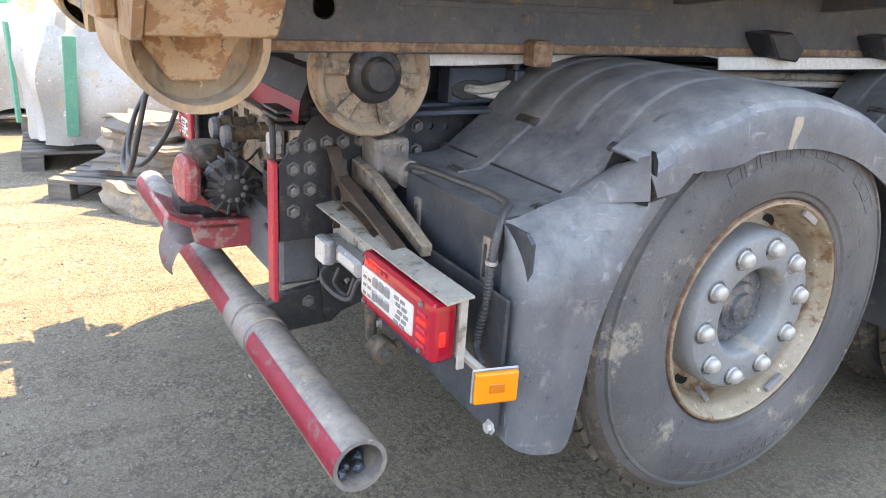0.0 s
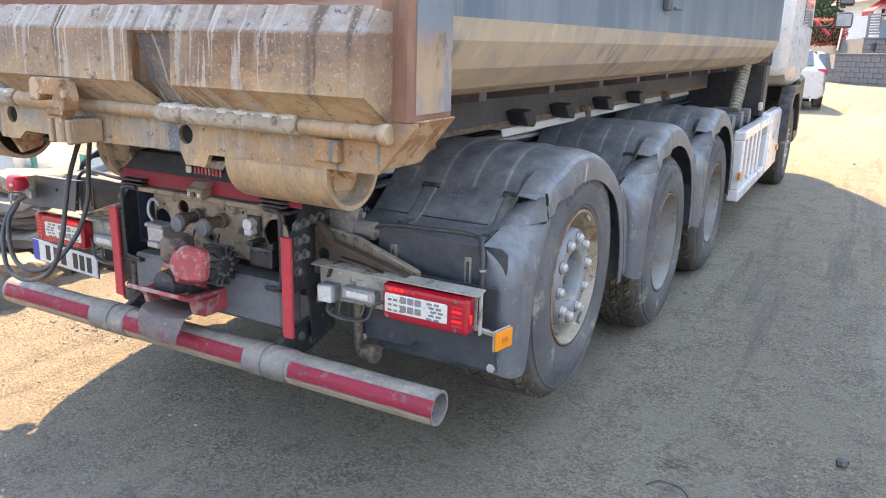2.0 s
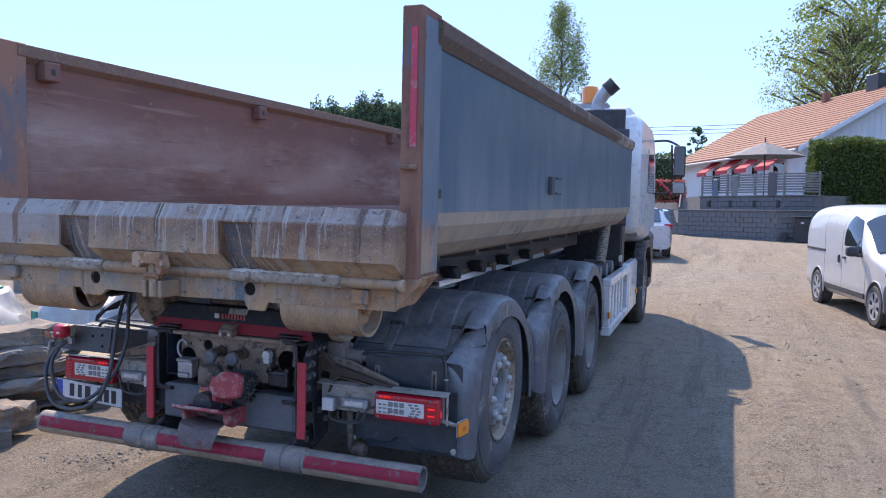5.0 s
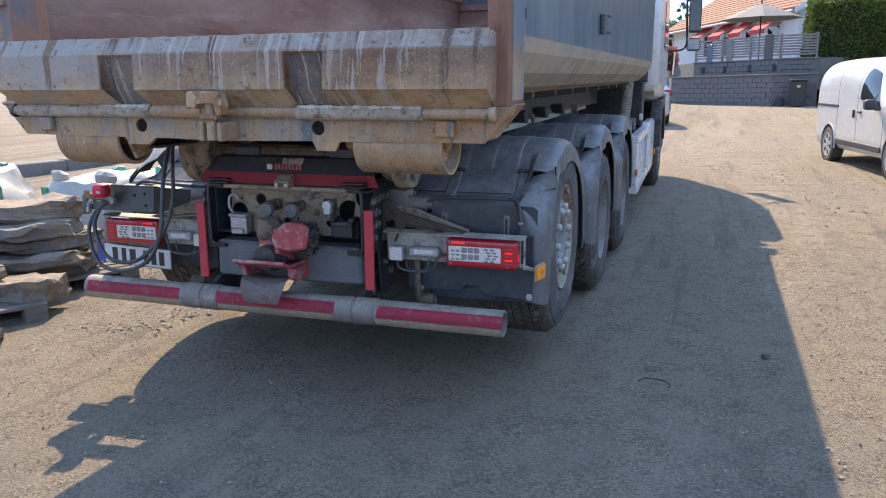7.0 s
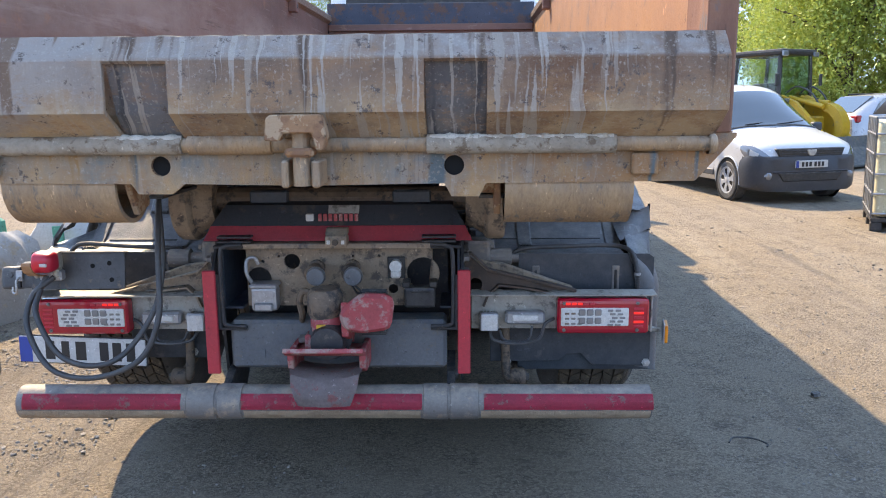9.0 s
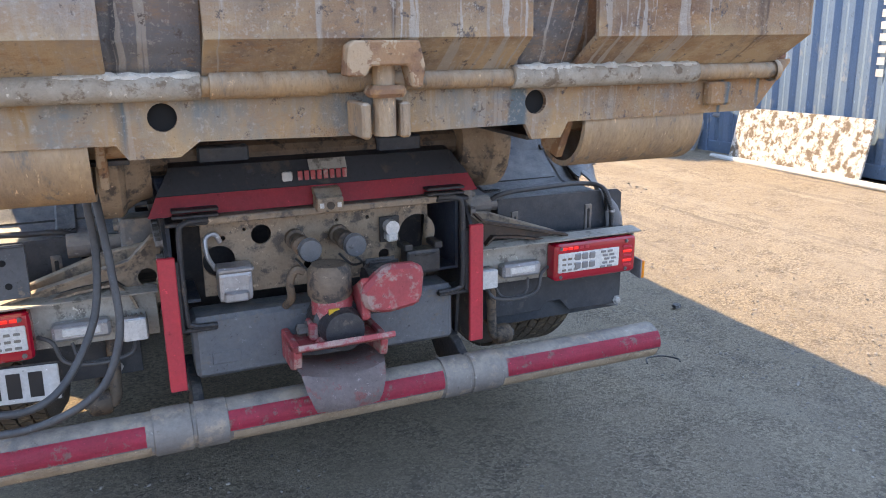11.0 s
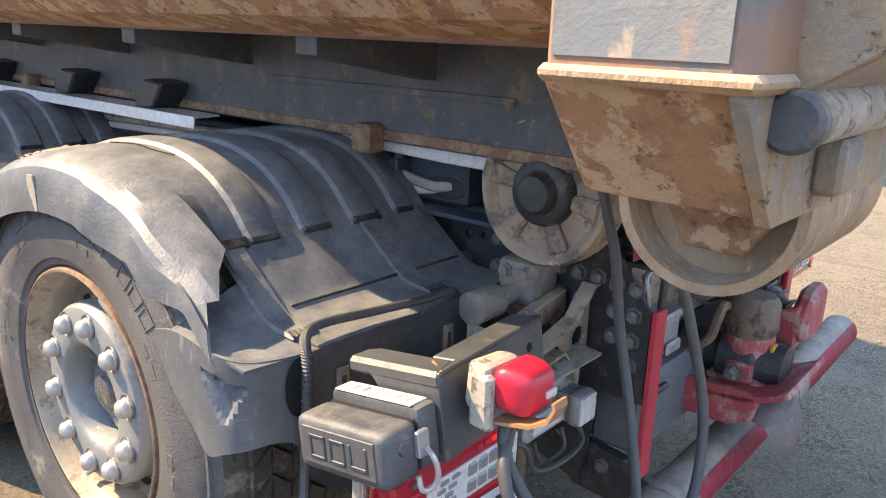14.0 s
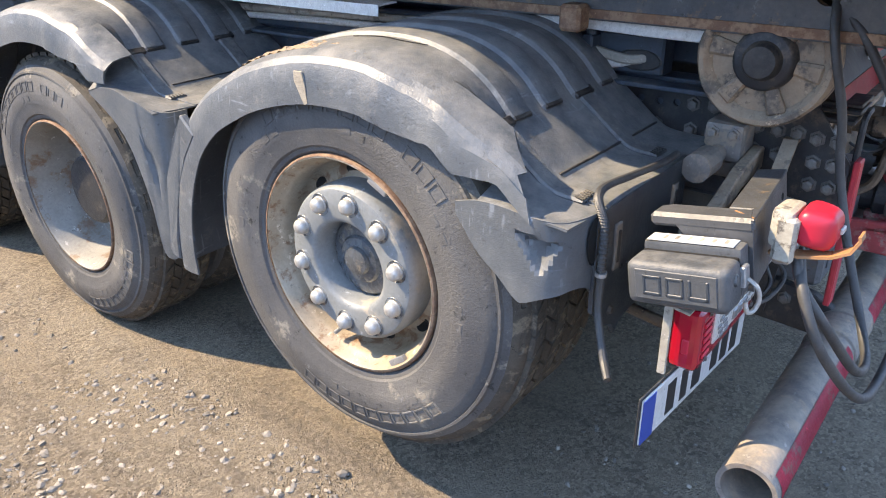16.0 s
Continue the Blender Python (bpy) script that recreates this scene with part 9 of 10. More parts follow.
def saloon(at, mat, label, hatch=True):
    """An ordinary passenger car; nose towards -y."""
    v = thing("parked_car", label, "car", at)
    secs = []
    for y, wl, zs, wr, zr in ((-2.1, 0.60, 0.55, 0.5, 0.60), (-2.0, 0.80, 0.70, 0.7, 0.76), (-1.2, 0.87, 0.86, 0.76, 0.92), (-0.85, 0.88, 0.88, 0.74, 0.97), (-0.2, 0.88, 0.90, 0.58, 1.40), (0.5, 0.88, 0.92, 0.57, 1.48), (1.4, 0.88, 0.93, 0.57, 1.42), (1.95, 0.86, 0.93, 0.64, 1.02), (2.1, 0.78, 0.85, 0.6, 0.92)):
        secs.append(half_section(y, [(wl * 0.88, 0.25), (wl, 0.36), (wl, zs), (wl * 0.97, zs + 0.05 if zr - zs > 0.2 else (zs + zr) / 2), (wr + 0.05, zr - 0.07 if zr - zs > 0.2 else zr - 0.01), (wr - 0.08, zr)]))
    loft(secs, mat, v, "body")
    for s in (1, -1):
        part("side_window", prism([(-0.75, 0.99), (-0.22, 1.34), (0.55, 1.40), (0.55, 0.99)], "x", s * 0.70, s * 0.845), "glass_tint", v)
        part("side_window", prism([(0.62, 0.99), (0.62, 1.40), (1.30, 1.35), (1.65, 1.0)], "x", s * 0.70, s * 0.845), "glass_tint", v)
        for y in (-1.35, 1.25):
            car_wheel(v, s * 0.88, y, 0.32, 0.20, s)
            part("arch_hollow", lathe([(0.0, 0.0), (0.365, 0.0)], "x", (s * 0.8815, y, 0.32), 24), "black_plastic", v)
        part("tail_light", box(s * 0.62, s * 0.86, 1.92, 2.06, 0.82, 0.98, 0.02), "lamp_red", v)
    part("rear_window", prism([(1.42, 1.38), (1.90, 1.03), (1.93, 1.06), (1.46, 1.41)], "x", -0.54, 0.54), "glass_tint", v)
    part("windscreen", prism([(-0.86, 0.96), (-0.24, 1.38), (-0.28, 1.41), (-0.90, 0.99)], "x", -0.58, 0.58), "glass_tint", v)
    part("roof_rail", rod((0.5, -0.1, 1.46), (0.5, 1.3, 1.46), 0.02), "black_plastic", v)
    return v


saloon(pose(-0.05, 21.3, GZ(0, 21.3), 0, 0, 190), "silver", "silver hatchback parked beyond the truck")
saloon(pose(11.2, 15.8, GZ(11, 15.8), 0, 0, 100), "silver", "silver car parked behind the wheel loader")


def loader(at):
    """Compact yellow wheel loader, bucket towards -y."""
    v = thing("wheel_loader", "compact yellow wheel loader with a dark glazed cab", "wheel loader", at)
    part("rear_body", box(-0.75, 0.75, 0.9, 2.6, 0.6, 1.6, 0.08), "loader_yellow", v)
    part("front_frame", box(-0.45, 0.45, -0.9, 0.3, 0.5, 1.15, 0.05), "loader_yellow", v)
    part("cab_floor", box(-0.72, 0.72, -0.35, 1.05, 0.85, 1.35, 0.04), "black_plastic", v)
    for sx in (-0.68, 0.68):
        for sy in (-0.32, 1.0):
            part("cab_pillar", rod((sx, sy, 1.3), (sx * 0.92, sy * 0.9, 2.68), 0.05), "black_plastic", v)
        part("side_glass", prism([(-0.28, 1.36), (0.96, 1.36), (0.88, 2.64), (-0.26, 2.64)], "x", sx * 0.97, sx * 0.985), "glass_green", v)
    part("front_glass", prism([(-0.62, 1.36), (0.62, 1.36), (0.58, 2.64), (-0.58, 2.64)], "y", -0.33, -0.32), "glass_green", v)
    part("cab_roof", box(-0.74, 0.74, -0.42, 1.08, 2.66, 2.80, 0.06, seg=2), "black_plastic", v)
    part("seat", box(-0.25, 0.25, 0.3, 0.75, 1.35, 2.0, 0.08, seg=2), "black_plastic", v)
    for s in (1, -1):
        part("work_light", box(s * 0.55, s * 0.75, -0.46, -0.40, 2.62, 2.74, 0.01), "head_lamp", v)
        part("head_light", box(s * 0.5, s * 0.72, -0.55, -0.45, 1.45, 1.6, 0.02), "head_lamp", v)
        arm = part("lift_arm", prism([(-0.10, 1.78), (0.05, 1.62), (-0.55, 1.12), (-1.05, 0.62), (-1.55, 0.18), (-1.75, 0.16), (-1.72, 0.42), (-1.30, 0.95), (-0.70, 1.52)], "x", s * 0.44, s * 0.56, 0.015), "loader_yellow", v)
        for i in range(7):
            yy = -0.52 - 0.075 * i
            part("name_bar", moved(box(s * 0.561, s * 0.565, -0.026, 0.026, -0.05, 0.05, 0.0), Matrix.Translation((0, yy, 1.34 + 0.93 * (yy + 0.52))) @ Matrix.Rotation(radians(43), 4, "X")), "black_plastic", arm)
        part("ram", rod((s * 0.25, -0.35, 1.62), (s * 0.25, -1.25, 1.38), 0.06), "loader_yellow", v)
        part("mirror", box(s * 0.86, s * 0.98, -0.45, -0.40, 1.9, 2.2, 0.02), "black_plastic", v)
        for y in (-0.55, 1.6):
            car_wheel(v, s * 0.92, y, 0.52, 0.38, s)
    bk = part("bucket", prism([(-1.70, 0.62), (-1.85, 0.68), (-1.98, 0.42), (-2.4, 0.05), (-2.4, 0.0), (-1.85, 0.02), (-1.70, 0.18)], "x", -0.95, 0.95, 0.01), "body_beam", v, "worn dark bucket")
    # curved bell crank between the arms
    arc = [(-1.15 + 0.62 * math.cos(radians(a)) * 0.9, 0.86 + 0.62 * math.sin(radians(a))) for a in range(100, 231, 13)]
    part("bell_crank", shell(arc, 0.20, "x", -0.16, 0.16), "loader_yellow", v)
    part("crank_link", rod((0, -0.55, 1.52), (0, -1.25, 1.46), 0.07), "loader_yellow", v)
    for s in (1, -1):
        part("link_hose", sweep([(s * 0.3, -0.25, 1.7), (s * 0.28, -0.55, 1.88), (s * 0.22, -0.9, 1.72), (s * 0.2, -1.1, 1.45)], 0.022, 8), "hose", v)
    return v


M["glass_green"] = plain("glass_green", (0.55, 0.72, 0.66), 0.02, glass=1.0)
loader(pose(7.75, 14.8, GZ(7.75, 14.8), 0, 0, 34) @ Matrix.Scale(0.88, 4))

# ---- containers, tank and board ----
M["cont_blue"] = surface("container_blue", (0.10, 0.17, 0.26), (0.13, 0.20, 0.28), (0.22, 0.26, 0.30), rough=0.5, scale=3, patch_amount=0.15, streak=(1, 1, 0.5))
ct = thing("shipping_container", "faded blue corrugated steel shipping container", "container", pose(6.22, 2.45, GZ(6.3, 3.0), 0, 0, -1))
CL, CW, CHT = 2.99, 2.44, 2.59
for x in (0.0, CW):
    for y in (0.0, CL):
        part("corner_post", box(x - (0.0 if x == 0 else 0.16), x + (0.16 if x == 0 else 0.0), y - (0.0 if y == 0 else 0.16), y + (0.16 if y == 0 else 0.0), 0.0, CHT, 0.01), "cont_blue", ct)
        for z in (0.0, CHT - 0.118):
            cc = part("corner_casting", box(x - (0.006 if x == 0 else 0.172), x + (0.172 if x == 0 else 0.006), y - (0.006 if y == 0 else 0.172), y + (0.172 if y == 0 else 0.006), z, z + 0.118, 0.012), "cont_blue", ct)
for x in (0.012, CW - 0.10):
    part("bottom_rail", box(x, x + 0.09, 0.16, CL - 0.16, 0.03, 0.17, 0.008), "cont_blue", ct)
    part("top_rail", box(x, x + 0.09, 0.16, CL - 0.16, CHT - 0.12, CHT - 0.02, 0.008), "cont_blue", ct)


def corrugated(n, length, axis_y=True):
    out = []
    for i in range(n):
        a = length * i / n
        q = length / n
        out += [(a, 0.0), (a + q * 0.28, 0.0), (a + q * 0.5, 0.036), (a + q * 0.78, 0.036)]
    out.append((length, 0.0))
    return out


line = corrugated(11, CL - 0.32)
for x, sg in ((0.03, 1), (CW - 0.03, -1)):
    part("side_panel", shell([(x + sg * d, 0.16 + a) for a, d in line], 0.002, "z", 0.17, CHT - 0.12), "cont_blue", ct)
line = corrugated(9, CW - 0.32)
for y, sg in ((0.03, 1), (CL - 0.03, -1)):
    part("end_panel", shell([(0.16 + a, y + sg * d) for a, d in line], 0.002, "z", 0.17, CHT - 0.12), "cont_blue", ct)
    part("end_sill", box(0.16, CW - 0.16, y - 0.01, y + 0.09, 0.03, 0.17, 0.006), "cont_blue", ct)
part("roof", box(0.02, CW - 0.02, 0.02, CL - 0.02, CHT - 0.03, CHT - 0.012, 0.0), "cont_blue", ct)
part("floor", box(0.05, CW - 0.05, 0.05, CL - 0.05, 0.12, 0.17, 0.0), "black_plastic", ct)
part("warning_label", box(-0.003, 0.028, 0.24, 0.36, 1.52, 1.72, 0.0), plain("label_yellow", (0.65, 0.36, 0.02), 0.5), ct)
for i in range(8):
    part("marking_bar", box(0.026, 0.031, 0.50, 0.58, 1.78 - 0.11 * i, 1.85 - 0.11 * i, 0.0), "plate_white", ct)
for i in range(3):
    part("marking_bar", box(0.026, 0.031, 0.34, 0.42, 1.22 - 0.11 * i, 1.29 - 0.11 * i, 0.0), "plate_white", ct)
M["peel"] = surface("peeling_white_paint", (0.66, 0.63, 0.57), (0.58, 0.54, 0.47), (0.16, 0.12, 0.085), rough=0.85, scale=5, patch_amount=0.52, bump=0.6)
bd = bmesh.new()
box(-0.012, 0.012, 0, 1.78, 0, 0.62, 0.003, bd)
tagged(part("old_board", bd, "peel", at=pose(6.02, 2.88, GZ(6, 3) + 0.01, 0, 13, -1)), "weathered board with peeling white paint, leaning on the container", "board")
tagged(part("pale_pole", rod((5.93, 2.2, 0.06), (6.02, 4.9, 0.07), 0.035), "lamp_white"), "pale pole lying beside the container", "pole")
lg = thing("trestle", "small grey metal trestle on the ground", "trestle", pose(6.1, 5.35, GZ(6, 5)))
part("leg", prism([(0.0, 0), (0.05, 0), (0.25, 0.45), (0.2, 0.45)], "y", 0, 0.03, 0.004), "galv", lg)
part("leg", prism([(0.45, 0), (0.5, 0), (0.27, 0.45), (0.22, 0.45)], "y", 0.04, 0.07, 0.004), "galv", lg)
part("top_bar", rod((0.24, -0.3, 0.45), (0.24, 0.5, 0.45), 0.03), "galv", lg)

ib = thing("ibc_tank", "white plastic tank in a galvanised cage on a black pallet", "tank", pose(5.74, 6.10, GZ(5, 5.7), 0, 0, -24))
part("pallet_deck", box(-0.5, 0.5, -0.6, 0.6, 0.10, 0.15, 0.008), "black_plastic", ib)
for x in (-0.44, 0.0, 0.44):
    for y in (-0.54, 0.0, 0.54):
        part("pallet_foot", box(x - 0.06, x + 0.06, y - 0.06, y + 0.06, 0.0, 0.10, 0.008), "black_plastic", ib)
M["tank_white"] = surface("tank_white", (0.66, 0.61, 0.43), (0.58, 0.53, 0.36), rough=0.5, scale=3)
part("bottle", box(-0.47, 0.47, -0.57, 0.57, 0.155, 1.22, 0.06, seg=3), "tank_white", ib, smooth=True)
for z in (0.20, 0.42, 0.64, 0.86, 1.08, 1.26):
    bm = bmesh.new()
    for a, b in (((-0.5, -0.6), (0.5, -0.6)), ((0.5, -0.6), (0.5, 0.6)), ((0.5, 0.6), (-0.5, 0.6)), ((-0.5, 0.6), (-0.5, -0.6))):
        rod((*a, z), (*b, z), 0.012, 8, bm)
    part("cage_ring", bm, "galv", ib)
for i in range(6):
    for y in (-0.6, 0.6):
        part("cage_bar", rod((-0.5 + 0.2 * i, y, 0.15), (-0.5 + 0.2 * i, y, 1.26), 0.011, 8), "galv", ib)
    for x in (-0.5, 0.5):
        part("cage_bar", rod((x, -0.6 + 0.24 * i, 0.15), (x, -0.6 + 0.24 * i, 1.26), 0.011, 8), "galv", ib)
part("label_plate", box(-0.15, 0.45, -0.622, -0.614, 0.88, 1.2, 0.002), "galv", ib)
part("cap", lathe([(0, 0.08), (0.08, 0.08), (0.09, 0.0), (0, 0)], "z", (0, 0, 1.22), 18), "black_plastic", ib)

# ---- left of the truck: sacks, stone slabs, soil heap ----
M["sack"] = surface("sack_white", (0.46, 0.45, 0.42), (0.38, 0.37, 0.34), (0.46, 0.39, 0.29), rough=0.55, scale=3, patch_amount=0.16, bump=0.3, fine=60)
M["sack_green"] = surface("sack_green", (0.08, 0.36, 0.25), (0.06, 0.28, 0.20), rough=0.6, scale=5)
M["pallet_wood"] = surface("old_pallet_wood", (0.19, 0.17, 0.15), (0.13, 0.115, 0.10), rough=0.9, scale=9, streak=(1, 5, 5), bump=0.4)
M["slate"] = surface("brown_stone", (0.30, 0.24, 0.175), (0.20, 0.175, 0.15), (0.38, 0.26, 0.16), rough=0.9, scale=4, patch_amount=0.3, bump=0.6, fine=40)
M["slate_dark"] = surface("grey_stone", (0.17, 0.155, 0.14), (0.24, 0.205, 0.17), (0.34, 0.23, 0.14), rough=0.85, scale=4, patch_amount=0.25, bump=0.6, fine=40)
M["soil"] = surface("soil", (0.33, 0.235, 0.155), (0.24, 0.165, 0.11), (0.40, 0.31, 0.22), rough=1.0, scale=2.5, patch_amount=0.4, bump=0.9, fine=25)


def big_sack(at, sx, sy, h, seed, band=True, label="white woven big bag full of stone, creased, with a green strap"):
    root = thing("big_sack", label, "big bag", at, group="sacks")
    t = bmesh.new()
    bmesh.ops.create_cube(t, size=1)
    bmesh.ops.subdivide_edges(t, edges=t.edges[:], cuts=13, use_grid_fill=True)
    for v in t.verts:
        q = v.co * 2
        k = Vector((q.x, q.y, q.z))
        rd = max(abs(k.x), abs(k.y), abs(k.z))
        ln = k.length
        k = k * (0.72 + 0.28 * rd / ln)
        top = max(0, k.z)
        taper = 1 - 0.22 * top ** 2
        p = Vector((k.x * sx / 2 * taper, k.y * sy / 2 * taper, (k.z * 0.5 + 0.5) * h))
        n3 = noise.noise(Vector((p.x * 2 + seed, p.y * 2, p.z * 2)))
        fold = abs(noise.noise(Vector((p.x * 5 + seed * 3, p.y * 5, p.z * 1.6)))) - 0.2
        d = Vector((k.x, k.y, k.z * 0.5)).normalized()
        v.co = p + d * (0.10 * n3 - 0.09 * fold) * (1 if p.z > 0.03 else 0)
        v.co.z = max(0.0, v.co.z + (0.10 * noise.noise(Vector((p.x * 4 + seed, p.y * 4, 7))) if top > 0.5 else 0))
    part("fabric", t, "sack", root, smooth=True)
    if band:
        part("strap", ruffle(box(sx * 0.505, sx * 0.52, -sy * 0.28 - 0.04, -sy * 0.28 + 0.04, h * 0.12, h * 0.86, 0.003), 0.05, 3), "sack_green", root)
        part("strap", ruffle(box(-sx * 0.2, -sx * 0.2 + 0.08, -sy * 0.53, -sy * 0.505, h * 0.12, h * 0.9, 0.003), 0.05, 3), "sack_green", root)
    # tied corners
    for a in range(4):
        ax_, ay = (1, 1, -1, -1)[a], (1, -1, 1, -1)[a]
        part("tied_corner", ruffle(box(ax_ * sx * 0.28 - 0.06, ax_ * sx * 0.28 + 0.06, ay * sy * 0.28 - 0.06, ay * sy * 0.28 + 0.06, h * 0.82, h * 1.06, 0.03), 0.05, 6), "sack" if a % 2 else "sack_green", root)
    return root


def pallet(at, sx=1.2, sy=0.8, label="grey weathered wooden pallet"):
    p = thing("pallet", label, "pallet", at, group="pallets")
    for i in range(6):
        y = -sy / 2 + (sy - 0.10) * i / 5
        part("deck_board", box(-sx / 2, sx / 2, y, y + 0.10, 0.122, 0.144, 0.003), "pallet_wood", p)
    for x in (-sx / 2, -0.07, sx / 2 - 0.14):
        for y in (-sy / 2, -0.05, sy / 2 - 0.1):
            part("block", box(x, x + 0.14, y, y + 0.10, 0.022, 0.10, 0.004), "pallet_wood", p)
        part("bearer", box(x, x + 0.14, -sy / 2, sy / 2, 0.10, 0.122, 0.003), "pallet_wood", p)
        part("foot_board", box(x, x + 0.14, -sy / 2, sy / 2, 0.0, 0.022, 0.003), "pallet_wood", p)
    return p


def slab(at, sx, sy, h, seed, mat="slate", label="rough brown natural stone slab"):
    """A split stone slab with an uneven outline and broken edges."""
    rng = random.Random(seed)
    n = 11
    t = bmesh.new()
    ring = []
    for i in range(n):
        a = 2 * math.pi * i / n
        r = rng.uniform(0.82, 1.12) / max(abs(math.cos(a)), abs(math.sin(a))) ** 0.75
        ring.append((math.cos(a) * r * sx / 2, math.sin(a) * r * sy / 2))
    levels = []
    for f, z in ((0.93, 0.0), (1.02, 0.2 * h), (0.97, 0.5 * h), (1.0, 0.8 * h), (0.94, h)):
        levels.append([t.verts.new((x * f + rng.uniform(-1, 1) * 0.02, y * f + rng.uniform(-1, 1) * 0.02, max(0, z + rng.uniform(-1, 1) * 0.12 * h * (z > 0)))) for x, y in ring])
    for a, b in zip(levels, levels[1:]):
        for i in range(n):
            t.faces.new((a[i], a[(i + 1) % n], b[(i + 1) % n], b[i]))
    t.faces.new(levels[0][::-1])
    t.faces.new(levels[-1])
    bmesh.ops.triangulate(t, faces=t.faces[:])
    bmesh.ops.subdivide_edges(t, edges=t.edges[:], cuts=2, use_grid_fill=True)
    ruffle(t, 0.035, 4.5)
    ruffle(t, 0.022, 13)
    bmesh.ops.recalc_face_normals(t, faces=t.faces)
    return tagged(part("stone_slab", t, mat, at=at), label, "stone slab", group="stone slabs")


pallet(pose(-4.0, -0.05, 0.0, 0, 0, 86))
big_sack(pose(-4.05, -0.05, 0.144, 0, 0, 3), 1.05, 1.15, 0.92, 1)
pallet(pose(-5.6, -1.0, 0.0, 0, 0, 80))
big_sack(pose(-5.65, -1.0, 0.144, 0, 0, 12), 1.1, 1.1, 0.95, 2)
big_sack(pose(-5.5, 0.55, 0.0, 0, 0, -8), 1.1, 1.1, 0.8, 3)
big_sack(pose(-4.6, 1.75, 0.0, 0, 0, 20), 1.3, 1.1, 0.85, 4)
big_sack(pose(-3.45, 2.6, 0.0, 0, 0, -14), 1.2, 1.1, 0.75, 5)
big_sack(pose(-2.65, 3.7, 0.0, 0, 0, 8), 1.1, 1.1, 0.75, 6)
big_sack(pose(-6.2, 2.9, 0.0, 0, 0, 35), 1.2, 1.1, 0.8, 7)
pallet(pose(-2.95, 1.15, 0.0, 0, 0, 62))
for i, (x, y, z, sx, sy, h, rz, m) in enumerate(((-3.0, 1.2, 0.144, 0.95, 0.7, 0.10, 60, "slate_dark"), (-2.85, 1.0, 0.245, 0.75, 0.5, 0.09, 40, "slate_dark"), (-3.15, 1.35, 0.245, 0.7, 0.55, 0.10, 75, "slate"), (-3.0, 1.2, 0.345, 0.85, 0.6, 0.10, 55, "slate_dark"),
                                                  (-2.95, 1.1, 0.445, 0.7, 0.55, 0.11, 70, "slate_dark"), (-3.05, 1.25, 0.555, 0.75, 0.55, 0.13, 50, "slate"), (-2.55, 0.55, 0.10, 0.55, 0.4, 0.16, 20, "slate"))):
    slab(pose(x, y, z, 0, 0, rz), sx, sy, h, 100 + i, m, "rough split stone slab stacked on a pallet")
pallet(pose(-2.85, 0.15, 0.0, 0, 0, 58))
for i, (x, y, z, sx, sy, h, rz, m) in enumerate(((-2.9, 0.2, 0.144, 0.9, 0.65, 0.12, 60, "slate_dark"), (-3.05, 0.1, 0.265, 0.7, 0.55, 0.12, 30, "slate"), (-2.75, 0.3, 0.265, 0.55, 0.4, 0.10, 80, "slate_dark"), (-2.95, 0.2, 0.385, 0.8, 0.5, 0.10, 65, "slate_dark"))):
    slab(pose(x, y, z, 0, 0, rz), sx, sy, h, 120 + i, m, "rough split stone slab stacked on a pallet")
slab(pose(-2.38, -0.12, -0.02, -24, 12, 30), 0.55, 0.30, 0.14, 131, "slate", "rough brown stone leaning on the ground")
slab(pose(-4.9, 1.0, 0.0, 0, 0, 10), 0.9, 0.7, 0.25, 132, "slate", "thick pale stone block")
slab(pose(-6.5, -0.2, 0.0, 0, 0, 40), 1.2, 0.8, 0.45, 133, "slate", "thick pale stone block")
# rows of grey kerb stones farther off
for i in range(5):
    tagged(part("kerb_stone", box(-0.5, 0.5, -0.15, 0.15, 0, 0.28, 0.02), "block_cap", at=pose(-9.5 + 0.12 * i, 7.5 + 1.1 * i, 0.05, 0, 0, 78)), "grey concrete kerb stone", "kerb stone", group="kerb stones")
# soil heap
t = bmesh.new()
bmesh.ops.create_grid(t, x_segments=60, y_segments=60, size=1)
for v in t.verts:
    x, y = v.co.x, v.co.y
    r = math.hypot(x, y)
    hgt = max(0, 1 - r ** 1.5) * 3.6 * (0.8 + 0.35 * noise.noise(Vector((x * 2.2, y * 2.2, 0)))) + 0.35 * noise.noise(Vector((x * 7, y * 7, 1))) * max(0, 1 - r) + 0.12 * noise.noise(Vector((x * 20, y * 20, 1))) * max(0, 1 - r)
    v.co = Vector((x * 5.5, y * 9.0, hgt - 0.05))
tagged(part("soil_heap", t, "soil", at=pose(-17.5, 4.5, 0, 0, 0, 12), smooth=True), "heap of brown excavated soil", "soil heap", kind="stuff")

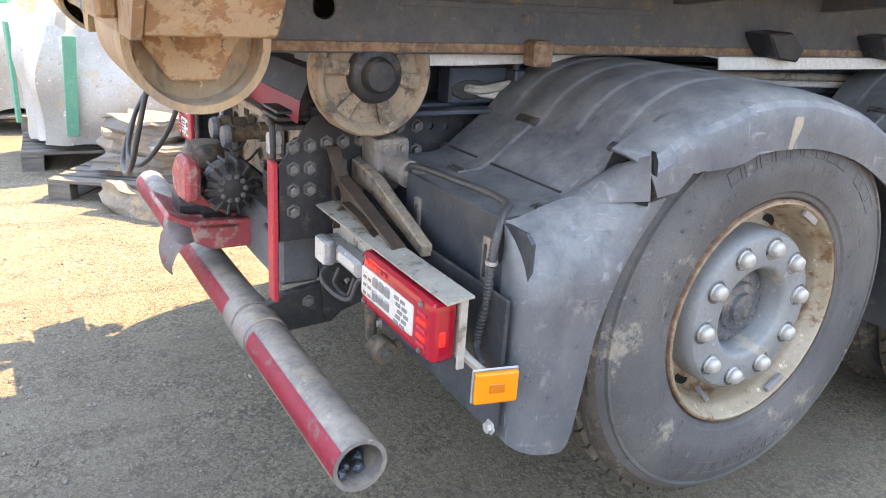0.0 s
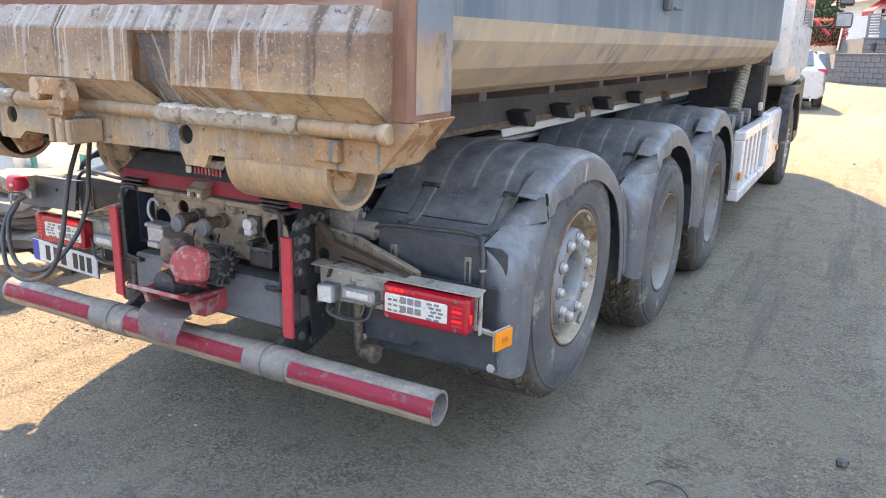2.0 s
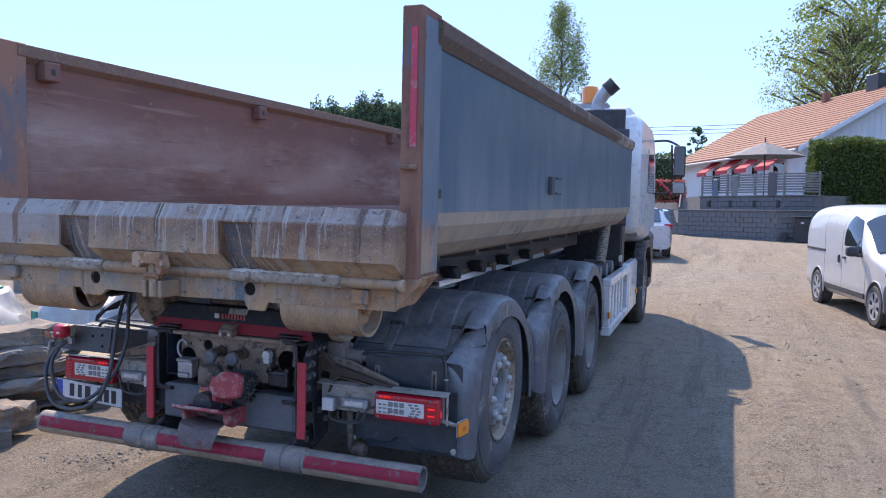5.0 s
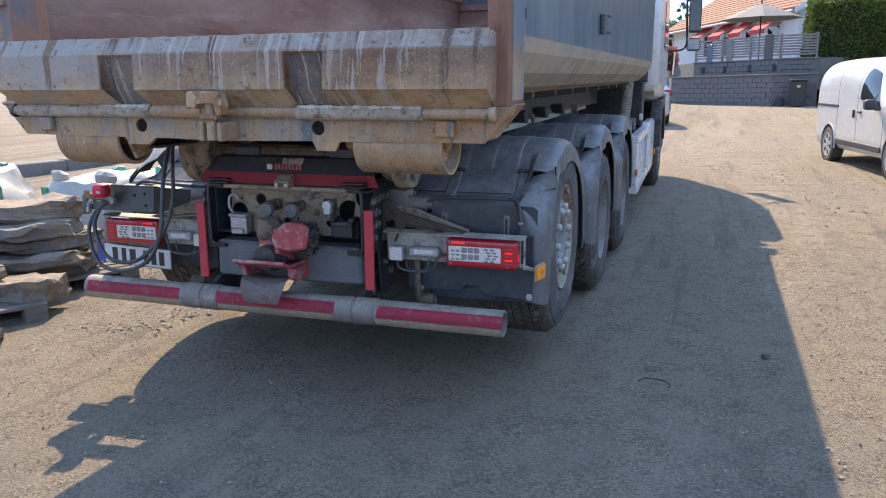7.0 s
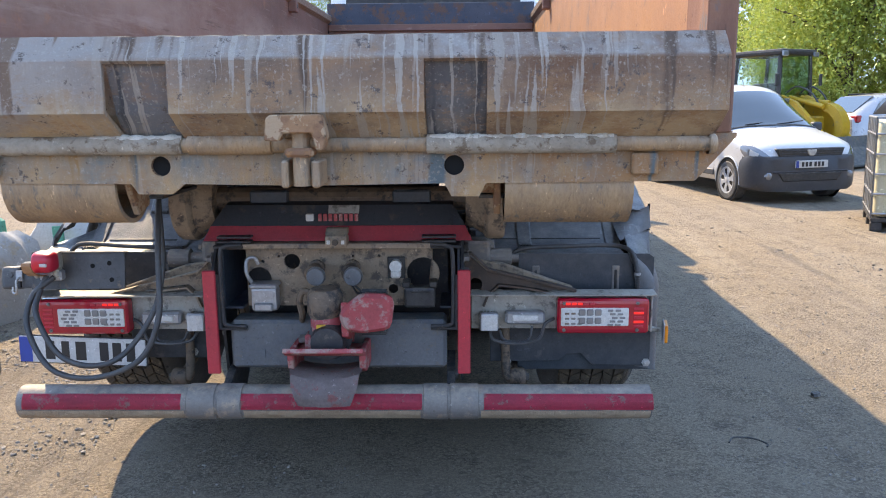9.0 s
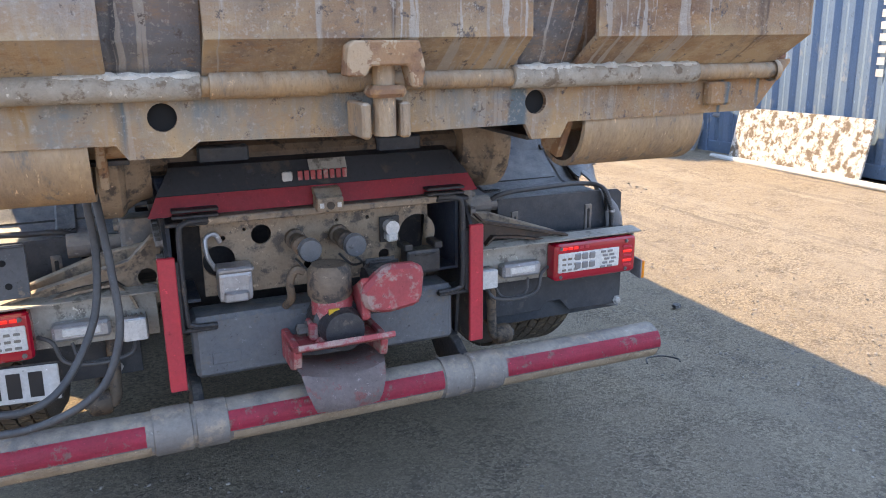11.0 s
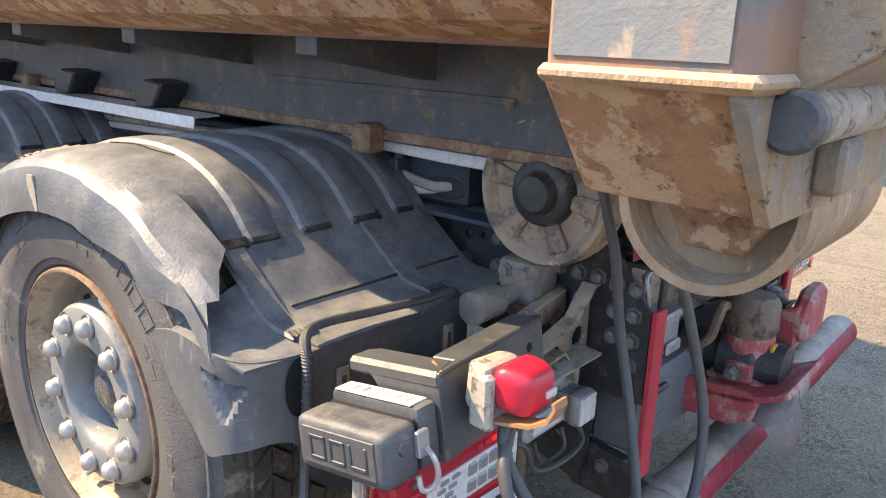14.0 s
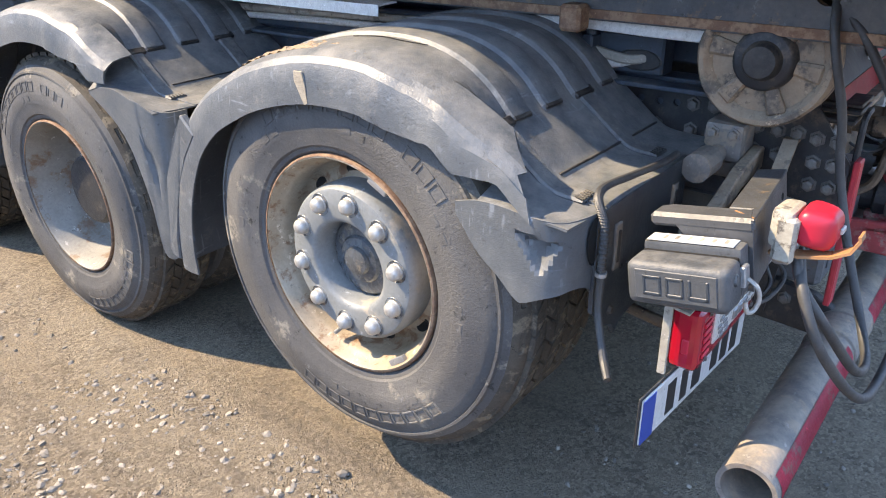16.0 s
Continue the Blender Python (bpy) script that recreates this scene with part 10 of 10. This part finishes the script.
# ---- loose stones on the ground ----
def pebbles(name, label, areas, seed):
    rng = random.Random(seed)
    verts, faces = [], []
    t = bmesh.new()
    bmesh.ops.create_icosphere(t, subdivisions=1, radius=1)
    base = [v.co.copy() for v in t.verts]
    tri = [[v.index for v in f.verts] for f in t.faces]
    t.free()
    for x0, x1, y0, y1, n, r0, r1 in areas:
        for i in range(n):
            x, y = rng.uniform(x0, x1), rng.uniform(y0, y1)
            r = r0 + (r1 - r0) * rng.random() ** 3
            k = len(verts)
            sc = (rng.uniform(0.7, 1.4), rng.uniform(0.7, 1.4), rng.uniform(0.4, 0.8))
            rot = Euler((rng.uniform(-0.4, 0.4), rng.uniform(-0.4, 0.4), rng.uniform(0, 6.3))).to_matrix()
            z = GZ(x, y) + r * 0.15
            for b in base:
                q = rot @ Vector((b.x * sc[0], b.y * sc[1], b.z * sc[2])) * r * (1 + rng.uniform(-0.25, 0.25))
                verts.append((x + q.x, y + q.y, z + q.z))
            faces += [tuple(k + q for q in f) for f in tri]
    me = bpy.data.meshes.new(name)
    me.from_pydata(verts, [], faces)
    m, nt, n, lk, bsdf = node_mat("loose_stone")
    g = n.new("ShaderNodeNewGeometry")
    x = n.new("ShaderNodeMix")
    x.data_type = "RGBA"
    x.inputs[6].default_value, x.inputs[7].default_value = (0.14, 0.127, 0.113, 1), (0.32, 0.282, 0.238, 1)
    lk.new(g.outputs["Random Per Island"], x.inputs["Factor"])
    lk.new(x.outputs[2], bsdf.inputs["Base Color"])
    bsdf.inputs["Roughness"].default_value = 0.9
    me.materials.append(m)
    tagged(new(name, me), label, "gravel", kind="stuff")


pebbles("loose_gravel", "scattered small grey and beige stones", (
    (-2.6, -1.25, 0.3, 1.9, 2600, 0.002, 0.012), (-3.2, 3.2, -3.2, 0.4, 4500, 0.002, 0.009), (1.2, 3.6, -1.2, 5.0, 3500, 0.002, 0.008), (2.0, 6.0, 0.0, 9.0, 1500, 0.002, 0.009), (-3.0, -1.2, 1.5, 4.0, 1200, 0.003, 0.014), (-1.95, -1.2, 0.75, 1.75, 750, 0.003, 0.015),
    (2.4, 4.2, 3.6, 4.8, 500, 0.004, 0.016), (-4.0, 6.0, 5.0, 12.0, 700, 0.005, 0.02)), 12)
tagged(part("dark_stone", ruffle(lathe([(0, 0.02), (0.022, 0.016), (0.028, 0.0), (0, -0.008)], "z", seg=8), 0.008, 20), "black_plastic", at=pose(2.27, 1.0, GZ(2.27, 1.0) + 0.005)), "single dark stone on the gravel", "stone")
tagged(part("wire_scrap", sweep([(1.62, 0.42, 0.005), (1.66, 0.47, 0.006), (1.74, 0.46, 0.005), (1.78, 0.40, 0.006), (1.77, 0.37, 0.005)], 0.004, 6), "black_plastic"), "bent scrap of black wire on the ground", "wire")
